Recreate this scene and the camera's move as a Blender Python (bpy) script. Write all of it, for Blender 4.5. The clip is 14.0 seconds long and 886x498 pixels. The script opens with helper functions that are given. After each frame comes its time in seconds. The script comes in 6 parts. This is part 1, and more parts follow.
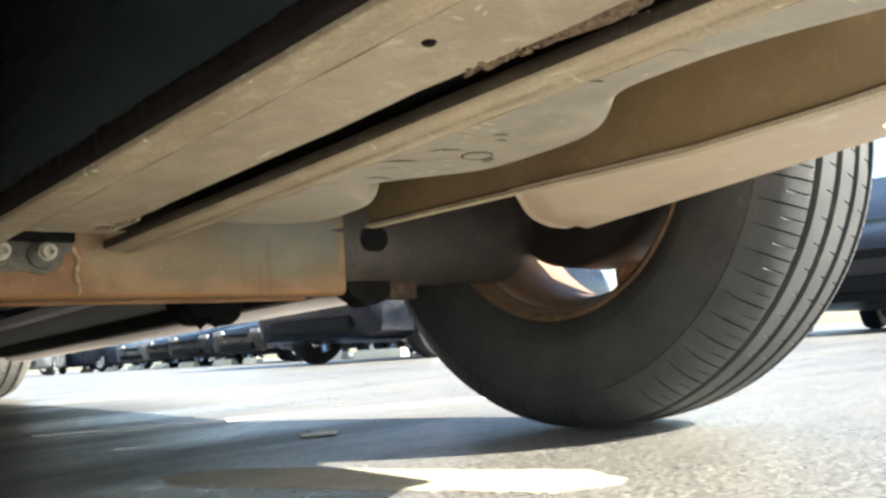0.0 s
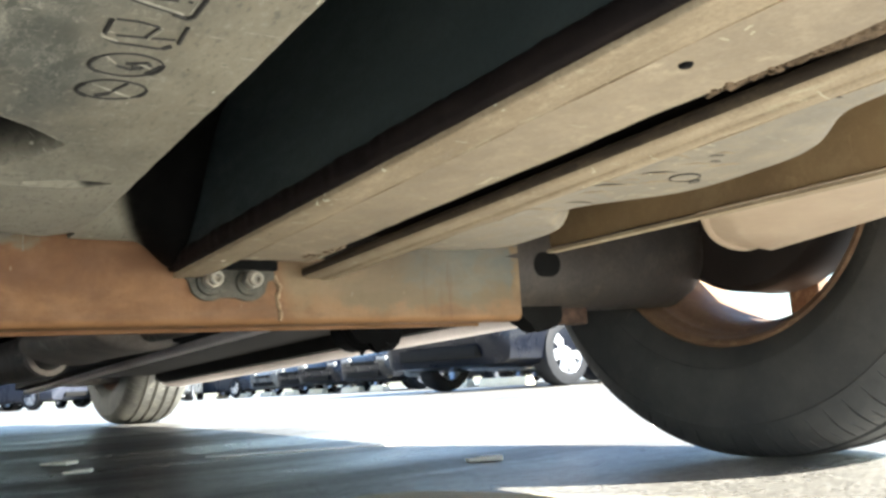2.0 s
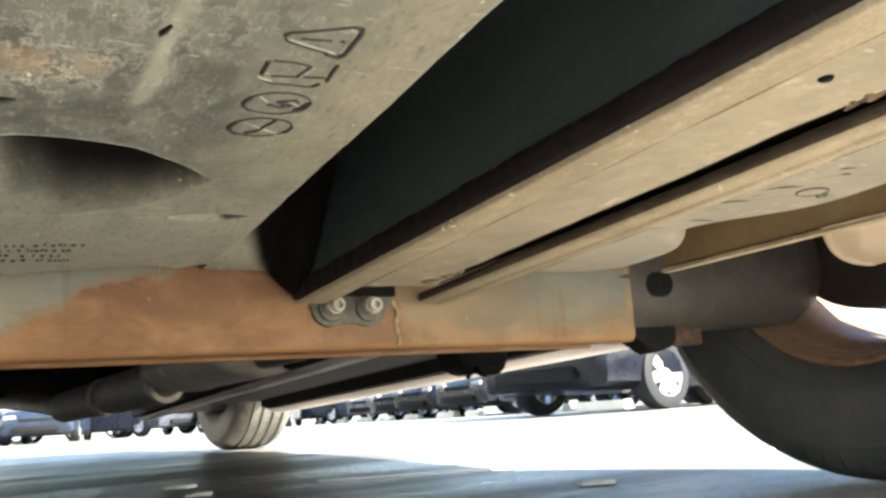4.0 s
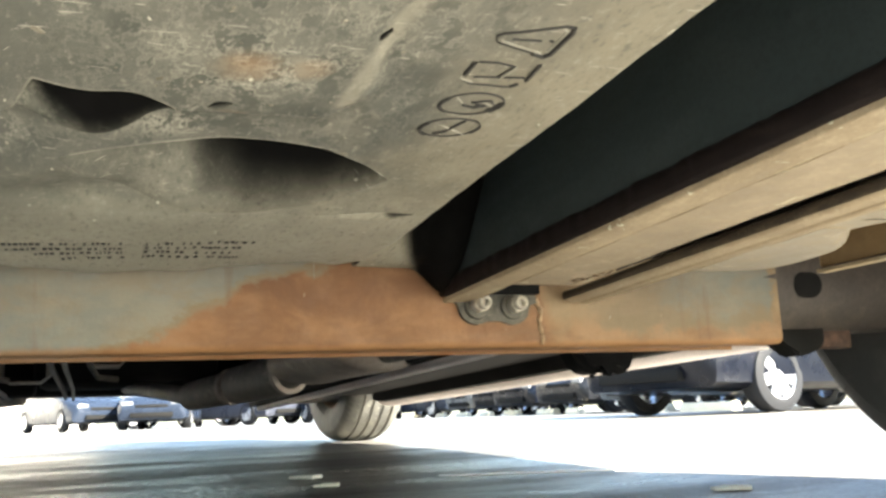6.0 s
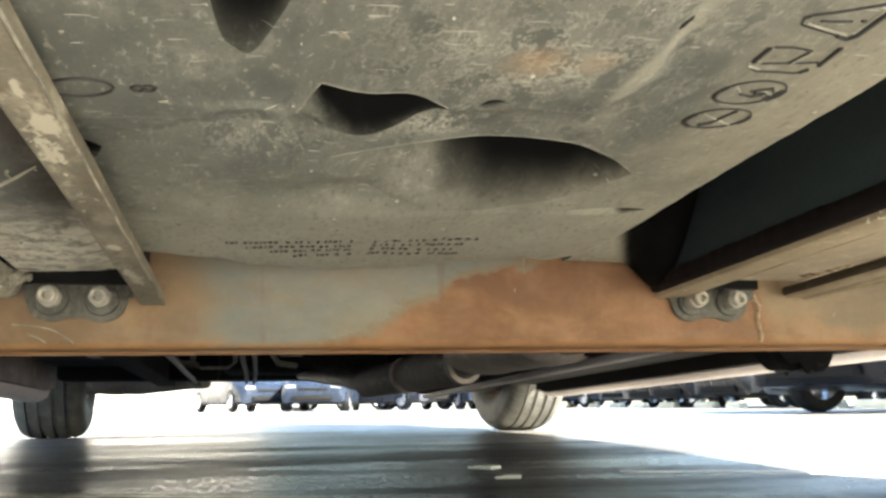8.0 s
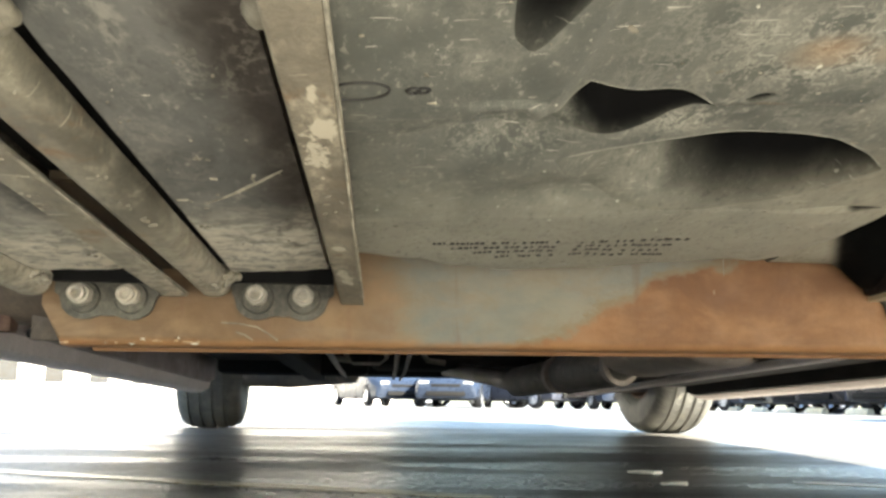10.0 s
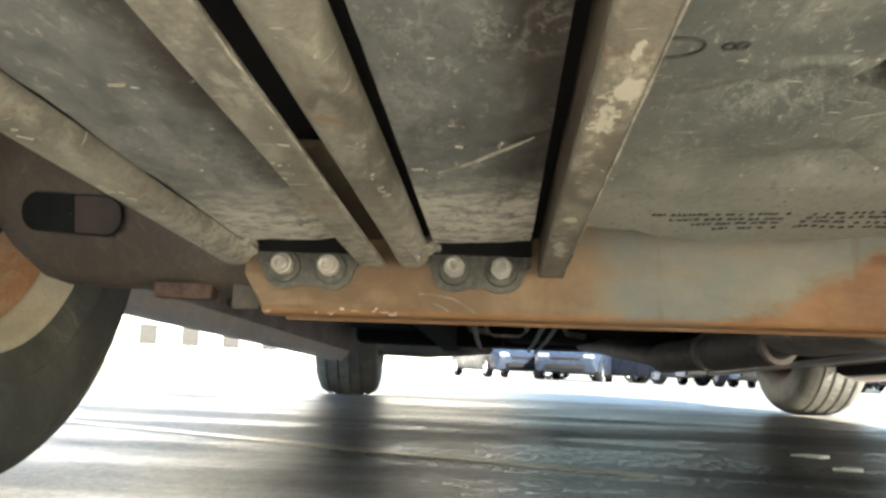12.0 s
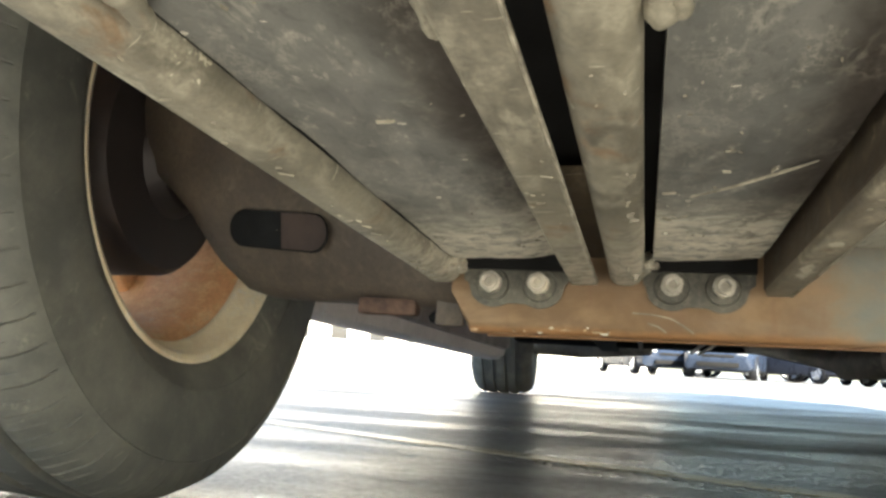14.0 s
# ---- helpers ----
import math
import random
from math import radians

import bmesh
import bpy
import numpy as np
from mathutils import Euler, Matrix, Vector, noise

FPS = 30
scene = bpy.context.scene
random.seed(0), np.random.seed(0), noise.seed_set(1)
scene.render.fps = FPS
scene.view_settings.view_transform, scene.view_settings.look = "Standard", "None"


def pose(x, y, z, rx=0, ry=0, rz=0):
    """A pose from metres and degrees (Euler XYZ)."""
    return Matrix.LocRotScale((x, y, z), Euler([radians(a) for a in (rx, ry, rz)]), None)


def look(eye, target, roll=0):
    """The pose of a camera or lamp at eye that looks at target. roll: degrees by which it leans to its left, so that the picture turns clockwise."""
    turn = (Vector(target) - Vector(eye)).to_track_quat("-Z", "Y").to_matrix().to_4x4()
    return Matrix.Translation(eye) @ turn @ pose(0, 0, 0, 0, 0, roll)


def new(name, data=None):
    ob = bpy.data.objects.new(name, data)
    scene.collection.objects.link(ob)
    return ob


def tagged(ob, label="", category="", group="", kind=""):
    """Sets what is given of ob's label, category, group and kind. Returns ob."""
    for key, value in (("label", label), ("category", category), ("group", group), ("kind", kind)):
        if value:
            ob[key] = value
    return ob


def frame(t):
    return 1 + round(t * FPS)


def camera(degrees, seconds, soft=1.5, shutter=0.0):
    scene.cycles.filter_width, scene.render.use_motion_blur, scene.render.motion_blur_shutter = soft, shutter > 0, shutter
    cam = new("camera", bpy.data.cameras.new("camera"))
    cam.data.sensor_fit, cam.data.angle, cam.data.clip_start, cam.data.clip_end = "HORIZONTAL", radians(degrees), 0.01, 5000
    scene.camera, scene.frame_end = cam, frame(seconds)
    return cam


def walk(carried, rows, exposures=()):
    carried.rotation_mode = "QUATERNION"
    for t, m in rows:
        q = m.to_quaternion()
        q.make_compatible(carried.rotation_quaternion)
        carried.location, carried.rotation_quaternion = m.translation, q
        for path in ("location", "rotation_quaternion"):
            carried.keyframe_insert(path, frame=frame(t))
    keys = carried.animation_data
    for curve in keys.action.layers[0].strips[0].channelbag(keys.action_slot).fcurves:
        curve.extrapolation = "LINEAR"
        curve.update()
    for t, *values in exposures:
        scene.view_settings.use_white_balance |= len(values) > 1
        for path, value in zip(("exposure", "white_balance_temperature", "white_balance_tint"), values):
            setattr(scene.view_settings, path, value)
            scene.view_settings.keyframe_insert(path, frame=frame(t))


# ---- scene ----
cam = camera(54.1, 14.0, 2.8)
PATH = [
    (0, (-0.049, 0.291, 0.09), (1.305, 1.746, 0.315), -3.6),
    (0.5, (-0.062, 0.299, 0.093), (1.232, 1.802, 0.352), -3.6),
    (1, (-0.078, 0.311, 0.092), (1.164, 1.855, 0.367), -3.4),
    (1.5, (-0.092, 0.318, 0.091), (1.088, 1.906, 0.387), -3.4),
    (2, (-0.101, 0.323, 0.09), (1.035, 1.94, 0.395), -3.3),
    (2.5, (-0.11, 0.322, 0.089), (0.98, 1.97, 0.404), -3.2),
    (4.8, (-0.137, 0.337, 0.091), (0.756, 2.084, 0.483), -3.5),
    (5, (-0.142, 0.34, 0.095), (0.733, 2.097, 0.476), -3.2),
    (5.5, (-0.152, 0.345, 0.094), (0.668, 2.13, 0.472), -2.7),
    (6, (-0.162, 0.347, 0.094), (0.591, 2.161, 0.468), -2.2),
    (6.5, (-0.173, 0.35, 0.099), (0.513, 2.19, 0.479), -2.1),
    (7, (-0.18, 0.356, 0.1), (0.428, 2.226, 0.469), -1.8),
    (7.5, (-0.196, 0.367, 0.098), (0.313, 2.267, 0.457), -1.4),
    (8, (-0.207, 0.374, 0.103), (0.22, 2.295, 0.459), -0.7),
    (8.5, (-0.221, 0.38, 0.105), (0.115, 2.318, 0.468), -0.4),
    (8.7, (-0.224, 0.381, 0.106), (0.085, 2.325, 0.463), -0.1),
    (10.8, (-0.274, 0.4, 0.108), (-0.223, 2.37, 0.45), 1.0),
    (11, (-0.278, 0.402, 0.109), (-0.241, 2.374, 0.44), 1.1),
    (11.5, (-0.297, 0.406, 0.108), (-0.336, 2.382, 0.415), 1.8),
    (12, (-0.315, 0.41, 0.108), (-0.454, 2.385, 0.387), 2.4),
    (12.5, (-0.326, 0.411, 0.111), (-0.54, 2.38, 0.388), 3.0),
    (13, (-0.339, 0.411, 0.115), (-0.625, 2.369, 0.403), 3.4),
    (13.5, (-0.353, 0.413, 0.118), (-0.72, 2.36, 0.39), 3.4),
    (14, (-0.368, 0.42, 0.125), (-0.828, 2.35, 0.375), 3.2),
]
EXPOSURES = [(t, 2.36 + e, k, 6) for t, e, k in ((0.0, 0.07, 6250), (0.5, 0.17, 6250), (1.5, 0.45, 6150), (2.0, 0.56, 6050), (2.5, 0.64, 6100), (5.0, 0.85, 6560), (7.0, 1.00, 6560), (8.5, 0.80, 6560), (11.0, 0.93, 6560), (12.0, 0.72, 6560), (12.5, 0.89, 6560), (13.0, 1.04, 6560), (13.5, 1.01, 6560), (14.0, 0.74, 6560))]
walk(cam, [(t, look(eye, target, roll)) for t, eye, target, roll in PATH], EXPOSURES)

# ---- world and sun ----
SUN_EL, SUN_AZ = 33.0, 144.0        # degrees; azimuth from +y towards +x
world = bpy.data.worlds.new("sky")
scene.world = world
world.use_nodes = True
wn = world.node_tree.nodes
sky = wn.new("ShaderNodeTexSky")
sky.sky_type, sky.sun_disc = "NISHITA", False
sky.sun_elevation, sky.sun_rotation = radians(SUN_EL), radians(SUN_AZ)
wn["Background"].inputs["Strength"].default_value = 0.07
world.node_tree.links.new(sky.outputs[0], wn["Background"].inputs["Color"])
sun_data = bpy.data.lights.new("sun", "SUN")
sun_data.energy, sun_data.angle, sun_data.color = 5.0, radians(0.5), (1.0, 0.92, 0.8)
sun = new("sun", sun_data)
sa, se = radians(SUN_AZ), radians(SUN_EL)
sun.matrix_world = look((8 * math.sin(sa), 8 * math.cos(sa), 8), (8 * math.sin(sa) - math.sin(sa) * math.cos(se), 8 * math.cos(sa) - math.cos(sa) * math.cos(se), 8 - math.sin(se)))


# ---- materials ----
class Nodes:
    """A small writer of node materials."""

    def __init__(self, name):
        self.mat = bpy.data.materials.new(name)
        self.mat.use_nodes = True
        self.tree = self.mat.node_tree
        self.bsdf = self.tree.nodes["Principled BSDF"]
        self.coord = self.tree.nodes.new("ShaderNodeTexCoord").outputs["Object"]

    def node(self, kind, **inputs):
        n = self.tree.nodes.new(kind)
        for k, v in inputs.items():
            self.put(n.inputs[k.replace("_", " ")], v)
        return n

    def put(self, socket, v):
        if isinstance(v, bpy.types.NodeSocket):
            self.tree.links.new(v, socket)
        else:
            socket.default_value = v

    def scaled(self, sx, sy, sz, loc=(0, 0, 0)):
        m = self.node("ShaderNodeMapping", Vector=self.coord)
        m.inputs["Scale"].default_value = (sx, sy, sz)
        m.inputs["Location"].default_value = loc
        return m.outputs[0]

    def noise(self, scale, detail=5, rough=0.6, vec=None, distort=0.0):
        n = self.node("ShaderNodeTexNoise", Vector=vec or self.coord, Scale=scale, Detail=detail, Roughness=rough, Distortion=distort)
        return n.outputs["Fac"]

    def voronoi(self, scale, vec=None, feature="F1"):
        n = self.node("ShaderNodeTexVoronoi", Vector=vec or self.coord, Scale=scale)
        n.feature = feature
        return n.outputs["Distance"]

    def step(self, fac, lo, hi, a=0.0, b=1.0):
        n = self.node("ShaderNodeMapRange", Value=fac)
        n.interpolation_type = "SMOOTHSTEP"
        for k, v in zip(("From Min", "From Max", "To Min", "To Max"), (lo, hi, a, b)):
            n.inputs[k].default_value = v
        return n.outputs[0]

    def mix(self, fac, a, b):
        n = self.tree.nodes.new("ShaderNodeMix")
        n.data_type = "RGBA"
        self.put(n.inputs[0], fac)
        for i, v in ((6, a), (7, b)):
            self.put(n.inputs[i], v if isinstance(v, bpy.types.NodeSocket) else (*v, 1.0))
        return n.outputs[2]

    def math(self, op, a, b=0.0):
        n = self.tree.nodes.new("ShaderNodeMath")
        n.operation = op
        self.put(n.inputs[0], a)
        self.put(n.inputs[1], b)
        return n.outputs[0]

    def axis(self, k):
        n = self.node("ShaderNodeSeparateXYZ", Vector=self.coord)
        return n.outputs[k]

    def done(self, colour, rough, metal=0.0, bump=None, strength=0.2, distance=0.002, spec=0.5):
        if not isinstance(colour, bpy.types.NodeSocket):
            colour = (*colour, 1.0)
        self.put(self.bsdf.inputs["Base Color"], colour)
        self.put(self.bsdf.inputs["Roughness"], rough)
        self.put(self.bsdf.inputs["Metallic"], metal)
        self.put(self.bsdf.inputs["Specular IOR Level"], spec)
        if bump is not None:
            b = self.node("ShaderNodeBump", Height=bump, Strength=strength, Distance=distance)
            self.put(self.bsdf.inputs["Normal"], b.outputs[0])
        return self.mat


def dirty(name, base, dark, dust, rough=0.6, cover=0.5, scale=9.0, metal=0.0, streak=(1, 1, 1), strength=0.25, flecks=0.5, spec=0.35, scratch=0.4, rust=None, grainy=0.35):
    """Worn and dusty surface: blotches, grain, mottled dust, crisp flecks, fine scratches and, if given, rust spots."""
    n = Nodes(name)
    v = n.scaled(*streak)
    blotch = n.noise(scale, 6, 0.65, v)
    grain = n.noise(scale * 40, 4, 0.75)
    mottle = n.noise(scale * 6.5, 10, 0.76, v, 0.15)
    patch = n.noise(scale * 1.7, 8, 0.7, n.scaled(streak[0], streak[1], streak[2], (1.3, 0.2, 2.2)), 0.4)
    col = n.mix(n.step(blotch, 0.35, 0.65), dark, base)
    col = n.mix(n.step(mottle, 0.44, 0.66, 0.0, 0.55), col, dust)
    heavy = n.math("MULTIPLY", n.step(patch, 0.60 - 0.12 * cover, 0.74 - 0.1 * cover), n.step(mottle, 0.38, 0.56))
    pale = tuple(min(0.66, 1.35 * c) for c in dust)
    col = n.mix(n.math("MULTIPLY", heavy, 0.8), col, pale)
    if rust:
        spots = n.noise(scale * 2.1, 9, 0.7, n.scaled(1, 0.7, 1, (4.4, 2.5, 1.0)), 0.5)
        col = n.mix(n.step(spots, 0.56, 0.68, 0.0, 0.8), col, rust)
    col = n.mix(n.step(grain, 0.36, 0.72, 0.0, grainy), col, tuple(0.4 * c for c in dark))
    # crisp chips
    wob = n.node("ShaderNodeTexNoise", Vector=n.coord, Scale=scale * 9, Detail=3.0)
    shift = n.node("ShaderNodeMixRGB", Color1=n.scaled(1.0, 0.5, 1.0, (3.1, 1.7, 0.4)), Color2=wob.outputs["Color"])
    shift.inputs[0].default_value = 0.035
    vor = n.node("ShaderNodeTexVoronoi", Vector=shift.outputs[0], Scale=scale * 5.0)
    chance = n.node("ShaderNodeSeparateColor", Color=vor.outputs["Color"])
    size = n.step(chance.outputs[0], 0.66, 1.0, 0.0, 0.20)
    chip = n.math("MULTIPLY", n.math("LESS_THAN", vor.outputs["Distance"], size), 0.9 * flecks)
    lum = tuple(min(0.75, 1.7 * c) for c in dust)
    col = n.mix(chip, col, lum)
    # scratches in two directions
    cut = None
    for turn, seed in ((0.5, 1.0), (-0.35, 7.0)):
        m = n.node("ShaderNodeMapping", Vector=n.coord)
        m.inputs["Rotation"].default_value = (0, 0, turn)
        m.inputs["Scale"].default_value = (1.0, 9.0, 1.0)
        m.inputs["Location"].default_value = (seed, seed, 0)
        line = n.step(n.noise(scale * 3.4, 2, 0.5, m.outputs[0], 0.3), 0.725, 0.75)
        cut = line if cut is None else n.math("MAXIMUM", cut, line)
    cut = n.math("MULTIPLY", cut, scratch)
    col = n.mix(cut, col, lum)
    height = n.math("ADD", n.math("MULTIPLY", mottle, 0.8), n.math("MULTIPLY", grain, 1.43 * grainy))
    height = n.math("ADD", height, n.math("MULTIPLY", chip, 0.3))
    return n.done(col, n.step(mottle, 0.3, 0.7, rough - 0.1, min(1.0, rough + 0.2)), metal, height, strength, 0.002, spec)


def tank_skin(shaded_inside=False):
    """Black moulded plastic under a grey film of road dust, tan towards one edge, with splash veins, specks, hair scratches and an old brown stain."""
    n = Nodes("plastic_with_painted_shade" if shaded_inside else "dusty_black_plastic")
    x, y = n.axis(0), n.axis(1)
    big = n.noise(6, 4, 0.55)
    mid = n.noise(46, 9, 0.68, n.scaled(1.1, 0.55, 1))
    fine = n.noise(520, 4, 0.7)
    soft = n.noise(17, 6, 0.6, n.scaled(1.2, 0.6, 1, (0.7, 0.1, 0)), 0.5)
    col = n.mix(n.step(big, 0.3, 0.7), (0.088, 0.091, 0.079), (0.128, 0.129, 0.109))
    col = n.mix(n.step(soft, 0.34, 0.56, 0.55, 0.0), col, (0.088, 0.094, 0.083))
    col = n.mix(n.step(mid, 0.38, 0.56, 0.7, 0.0), col, (0.074, 0.080, 0.070))
    col = n.mix(n.step(mid, 0.54, 0.72, 0.0, 0.5), col, (0.25, 0.247, 0.204))
    # tan towards the outer edge
    edge_x = n.math("ADD", x, n.math("MULTIPLY", n.math("SUBTRACT", soft, 0.5), 0.16))
    col = n.mix(n.step(edge_x, -0.075, 0.05, 0.0, 0.62), col, (0.345, 0.305, 0.222))
    # paler towards the front: light there is put into the colour
    front = n.math("ADD", y, n.math("MULTIPLY", n.math("SUBTRACT", soft, 0.5), 0.20))
    col = n.mix(n.step(front, 0.74, 0.95, 0.0, 0.75), col, (0.385, 0.368, 0.295))
    grain = n.noise(240, 5, 0.75, n.scaled(1.2, 0.5, 1, (0.3, 2, 1)))
    col = n.mix(n.step(grain, 0.34, 0.47, 0.6, 0.0), col, (0.085, 0.09, 0.078))
    col = n.mix(n.step(grain, 0.56, 0.66, 0.0, 0.5), col, (0.37, 0.362, 0.30))
    # splash film with veined edges, thickest on the raised pad and beside the hollows
    far = lambda cx, cy, rx, ry: n.math("POWER", 2.718, n.math("MULTIPLY", n.math("ADD", n.math("POWER", n.math("MULTIPLY", n.math("SUBTRACT", x, cx), 1 / rx), 2.0), n.math("POWER", n.math("MULTIPLY", n.math("SUBTRACT", y, cy), 1 / ry), 2.0)), -1.0))
    where = n.math("MAXIMUM", n.math("MAXIMUM", far(-0.09, 0.655, 0.055, 0.055), far(-0.125, 0.727, 0.06, 0.014)), n.math("MULTIPLY", far(-0.205, 0.735, 0.03, 0.03), 0.6))
    patch = n.noise(13, 5, 0.6, n.scaled(1, 0.7, 1, (2.2, 0.4, 1)))
    wet = n.math("MULTIPLY", n.math("ADD", where, 0.14), n.step(patch, 0.36, 0.60))
    vein = n.noise(75, 8, 0.78, n.scaled(1.1, 0.6, 1, (5, 1, 2)), 0.1)
    ridge = n.math("SUBTRACT", 1.0, n.math("MULTIPLY", n.math("ABSOLUTE", n.math("SUBTRACT", vein, 0.5)), 26.0))
    cloud = n.math("MULTIPLY", n.step(vein, 0.46, 0.64, 0.0, 0.42), wet)
    col = n.mix(cloud, col, (0.43, 0.415, 0.345))
    col = n.mix(n.math("MULTIPLY", n.step(ridge, 0.1, 0.9, 0.0, 0.7), wet), col, (0.50, 0.48, 0.40))
    # light on the pad's bevelled edge, which faces the sunny side, painted as a pale band
    bend = n.math("ADD", -0.0635, n.math("MULTIPLY", n.math("SUBTRACT", 0.66, y), 0.05))
    bend = n.math("ADD", bend, n.math("MULTIPLY", n.math("SUBTRACT", mid, 0.5), 0.008))
    bevel = n.math("MULTIPLY", n.step(n.math("ABSOLUTE", n.math("SUBTRACT", x, bend)), 0.001, 0.0065, 0.45, 0.0), n.step(y, 0.683, 0.695, 1.0, 0.0))
    col = n.mix(bevel, col, (0.40, 0.375, 0.30))
    # brown stains
    for cx, cy, r, k in ((-0.111, 0.652, 0.020, 0.5), (-0.088, 0.650, 0.012, 0.3), (-0.110, 0.705, 0.016, 0.4)):
        stain = n.node("ShaderNodeVectorMath", Vector=n.scaled(1, 1.0 if cy < 0.7 else 2.6, 0, (-cx, -cy * (1.0 if cy < 0.7 else 2.6), 0)))
        stain.operation = "LENGTH"
        edge = n.math("ADD", stain.outputs["Value"], n.math("MULTIPLY", n.math("SUBTRACT", soft, 0.5), 0.05))
        col = n.mix(n.step(edge, 0.15 * r, r, k, 0.0), col, (0.33, 0.20, 0.10))
    # crisp specks and hair scratches
    vor = n.node("ShaderNodeTexVoronoi", Vector=n.scaled(1.0, 0.5, 1.0, (3.1, 1.7, 0.4)), Scale=150.0)
    chance = n.node("ShaderNodeSeparateColor", Color=vor.outputs["Color"])
    size = n.step(chance.outputs[0], 0.84, 1.0, 0.0, 0.24)
    speck = n.math("LESS_THAN", n.math("ADD", vor.outputs["Distance"], n.math("MULTIPLY", fine, 0.30)), n.math("ADD", size, 0.06))
    col = n.mix(n.math("MULTIPLY", speck, 0.9), col, (0.62, 0.60, 0.50))
    cut = None
    for turn, seed in ((1.25, 1.0), (-0.5, 7.0), (0.4, 3.0)):
        m = n.node("ShaderNodeMapping", Vector=n.coord)
        m.inputs["Rotation"].default_value = (0, 0, turn)
        m.inputs["Scale"].default_value = (1.0, 12.0, 1.0)
        m.inputs["Location"].default_value = (seed, seed, 0)
        line = n.step(n.noise(52, 1, 0.5, m.outputs[0], 0.25), 0.755, 0.775)
        cut = line if cut is None else n.math("MAXIMUM", cut, line)
    col = n.mix(n.math("MULTIPLY", cut, 0.75), col, (0.54, 0.52, 0.44))
    # fade to black along the UV paints the shade inside the hollows
    if shaded_inside:
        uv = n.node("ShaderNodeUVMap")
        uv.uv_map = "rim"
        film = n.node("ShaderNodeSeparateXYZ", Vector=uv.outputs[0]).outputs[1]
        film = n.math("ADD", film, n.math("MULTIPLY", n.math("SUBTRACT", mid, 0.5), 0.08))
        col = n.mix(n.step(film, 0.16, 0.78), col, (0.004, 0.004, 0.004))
    height = n.math("ADD", n.math("MULTIPLY", mid, 0.6), n.math("MULTIPLY", fine, 0.35))
    return n.done(col, n.step(mid, 0.3, 0.7, 0.48, 0.7), 0.0, height, 0.3, 0.0012, 0.04 if shaded_inside else 0.4)


def asphalt():
    """Worn asphalt: pale stones in dark binder, polished oily streaks across the bay with the van's shade painted in.
    """
    n = Nodes("asphalt")
    big = n.noise(0.45, 6, 0.6)
    mid = n.noise(5.5, 8, 0.68)
    stone = n.voronoi(150)
    fine = n.noise(420, 3, 0.6)
    col = n.mix(n.step(big, 0.3, 0.7), (0.178, 0.170, 0.155), (0.230, 0.219, 0.197))
    col = n.mix(n.step(mid, 0.42, 0.68, 0.0, 0.4), col, (0.135, 0.129, 0.117))
    col = n.mix(n.step(stone, 0.1, 0.6, 0.35, 0.0), col, (0.285, 0.268, 0.235))
    col = n.mix(n.step(fine, 0.52, 0.75, 0.0, 0.4), col, (0.36, 0.34, 0.30))
    # oily film between the wheels, in long streaks, darkened to paint the van's shade
    x, y = n.axis(0), n.axis(1)
    bay = n.math("MULTIPLY", n.math("MULTIPLY", n.step(x, -0.85, -0.45), n.step(x, 0.7, 1.15, 1.0, 0.0)), n.math("MULTIPLY", n.step(y, 1.0, 1.5), n.step(y, 3.2, 4.0, 1.0, 0.0)))
    streak = n.noise(3.0, 6, 0.62, n.scaled(0.30, 1.25, 1, (1, 4, 0)), 0.4)
    slick = n.noise(2.3, 5, 0.6, n.scaled(0.35, 1.5, 1, (6, 2, 0)), 0.3)
    oil_shade = n.math("MULTIPLY", n.step(slick, 0.40, 0.60), n.math("ADD", n.math("MULTIPLY", bay, 0.72), 0.10))
    col = n.mix(oil_shade, col, (0.048, 0.044, 0.039))
    # pale streaks painted in for reflections on the ground
    col = n.mix(n.math("MULTIPLY", n.step(streak, 0.58, 0.70, 0.0, 0.4), bay), col, (0.30, 0.27, 0.22))
    grit = n.noise(60, 6, 0.75)
    # coarse aggregate with dark pits between pale worn stones
    lump = n.noise(135, 4, 0.8, n.scaled(1, 1, 1, (2, 9, 0)))
    bare = n.math("SUBTRACT", 1.0, n.math("MULTIPLY", bay, 0.65))
    col = n.mix(n.math("MULTIPLY", n.step(lump, 0.36, 0.50, 0.75, 0.0), bare), col, (0.05, 0.046, 0.042))
    col = n.mix(n.math("MULTIPLY", n.step(lump, 0.55, 0.66, 0.0, 0.6), bare), col, (0.43, 0.405, 0.355))
    h = n.math("ADD", n.math("MULTIPLY", n.math("ADD", stone, lump), 0.7), n.math("ADD", n.math("MULTIPLY", fine, 0.5), n.math("MULTIPLY", grit, 0.6)))
    rough = n.math("ADD", n.step(streak, 0.42, 0.62, 0.24, 0.44), n.step(grit, 0.35, 0.65, 0.0, 0.12))
    return n.done(col, rough, 0.0, n.math("MULTIPLY", h, bare), 0.6, 0.0035, 0.6)


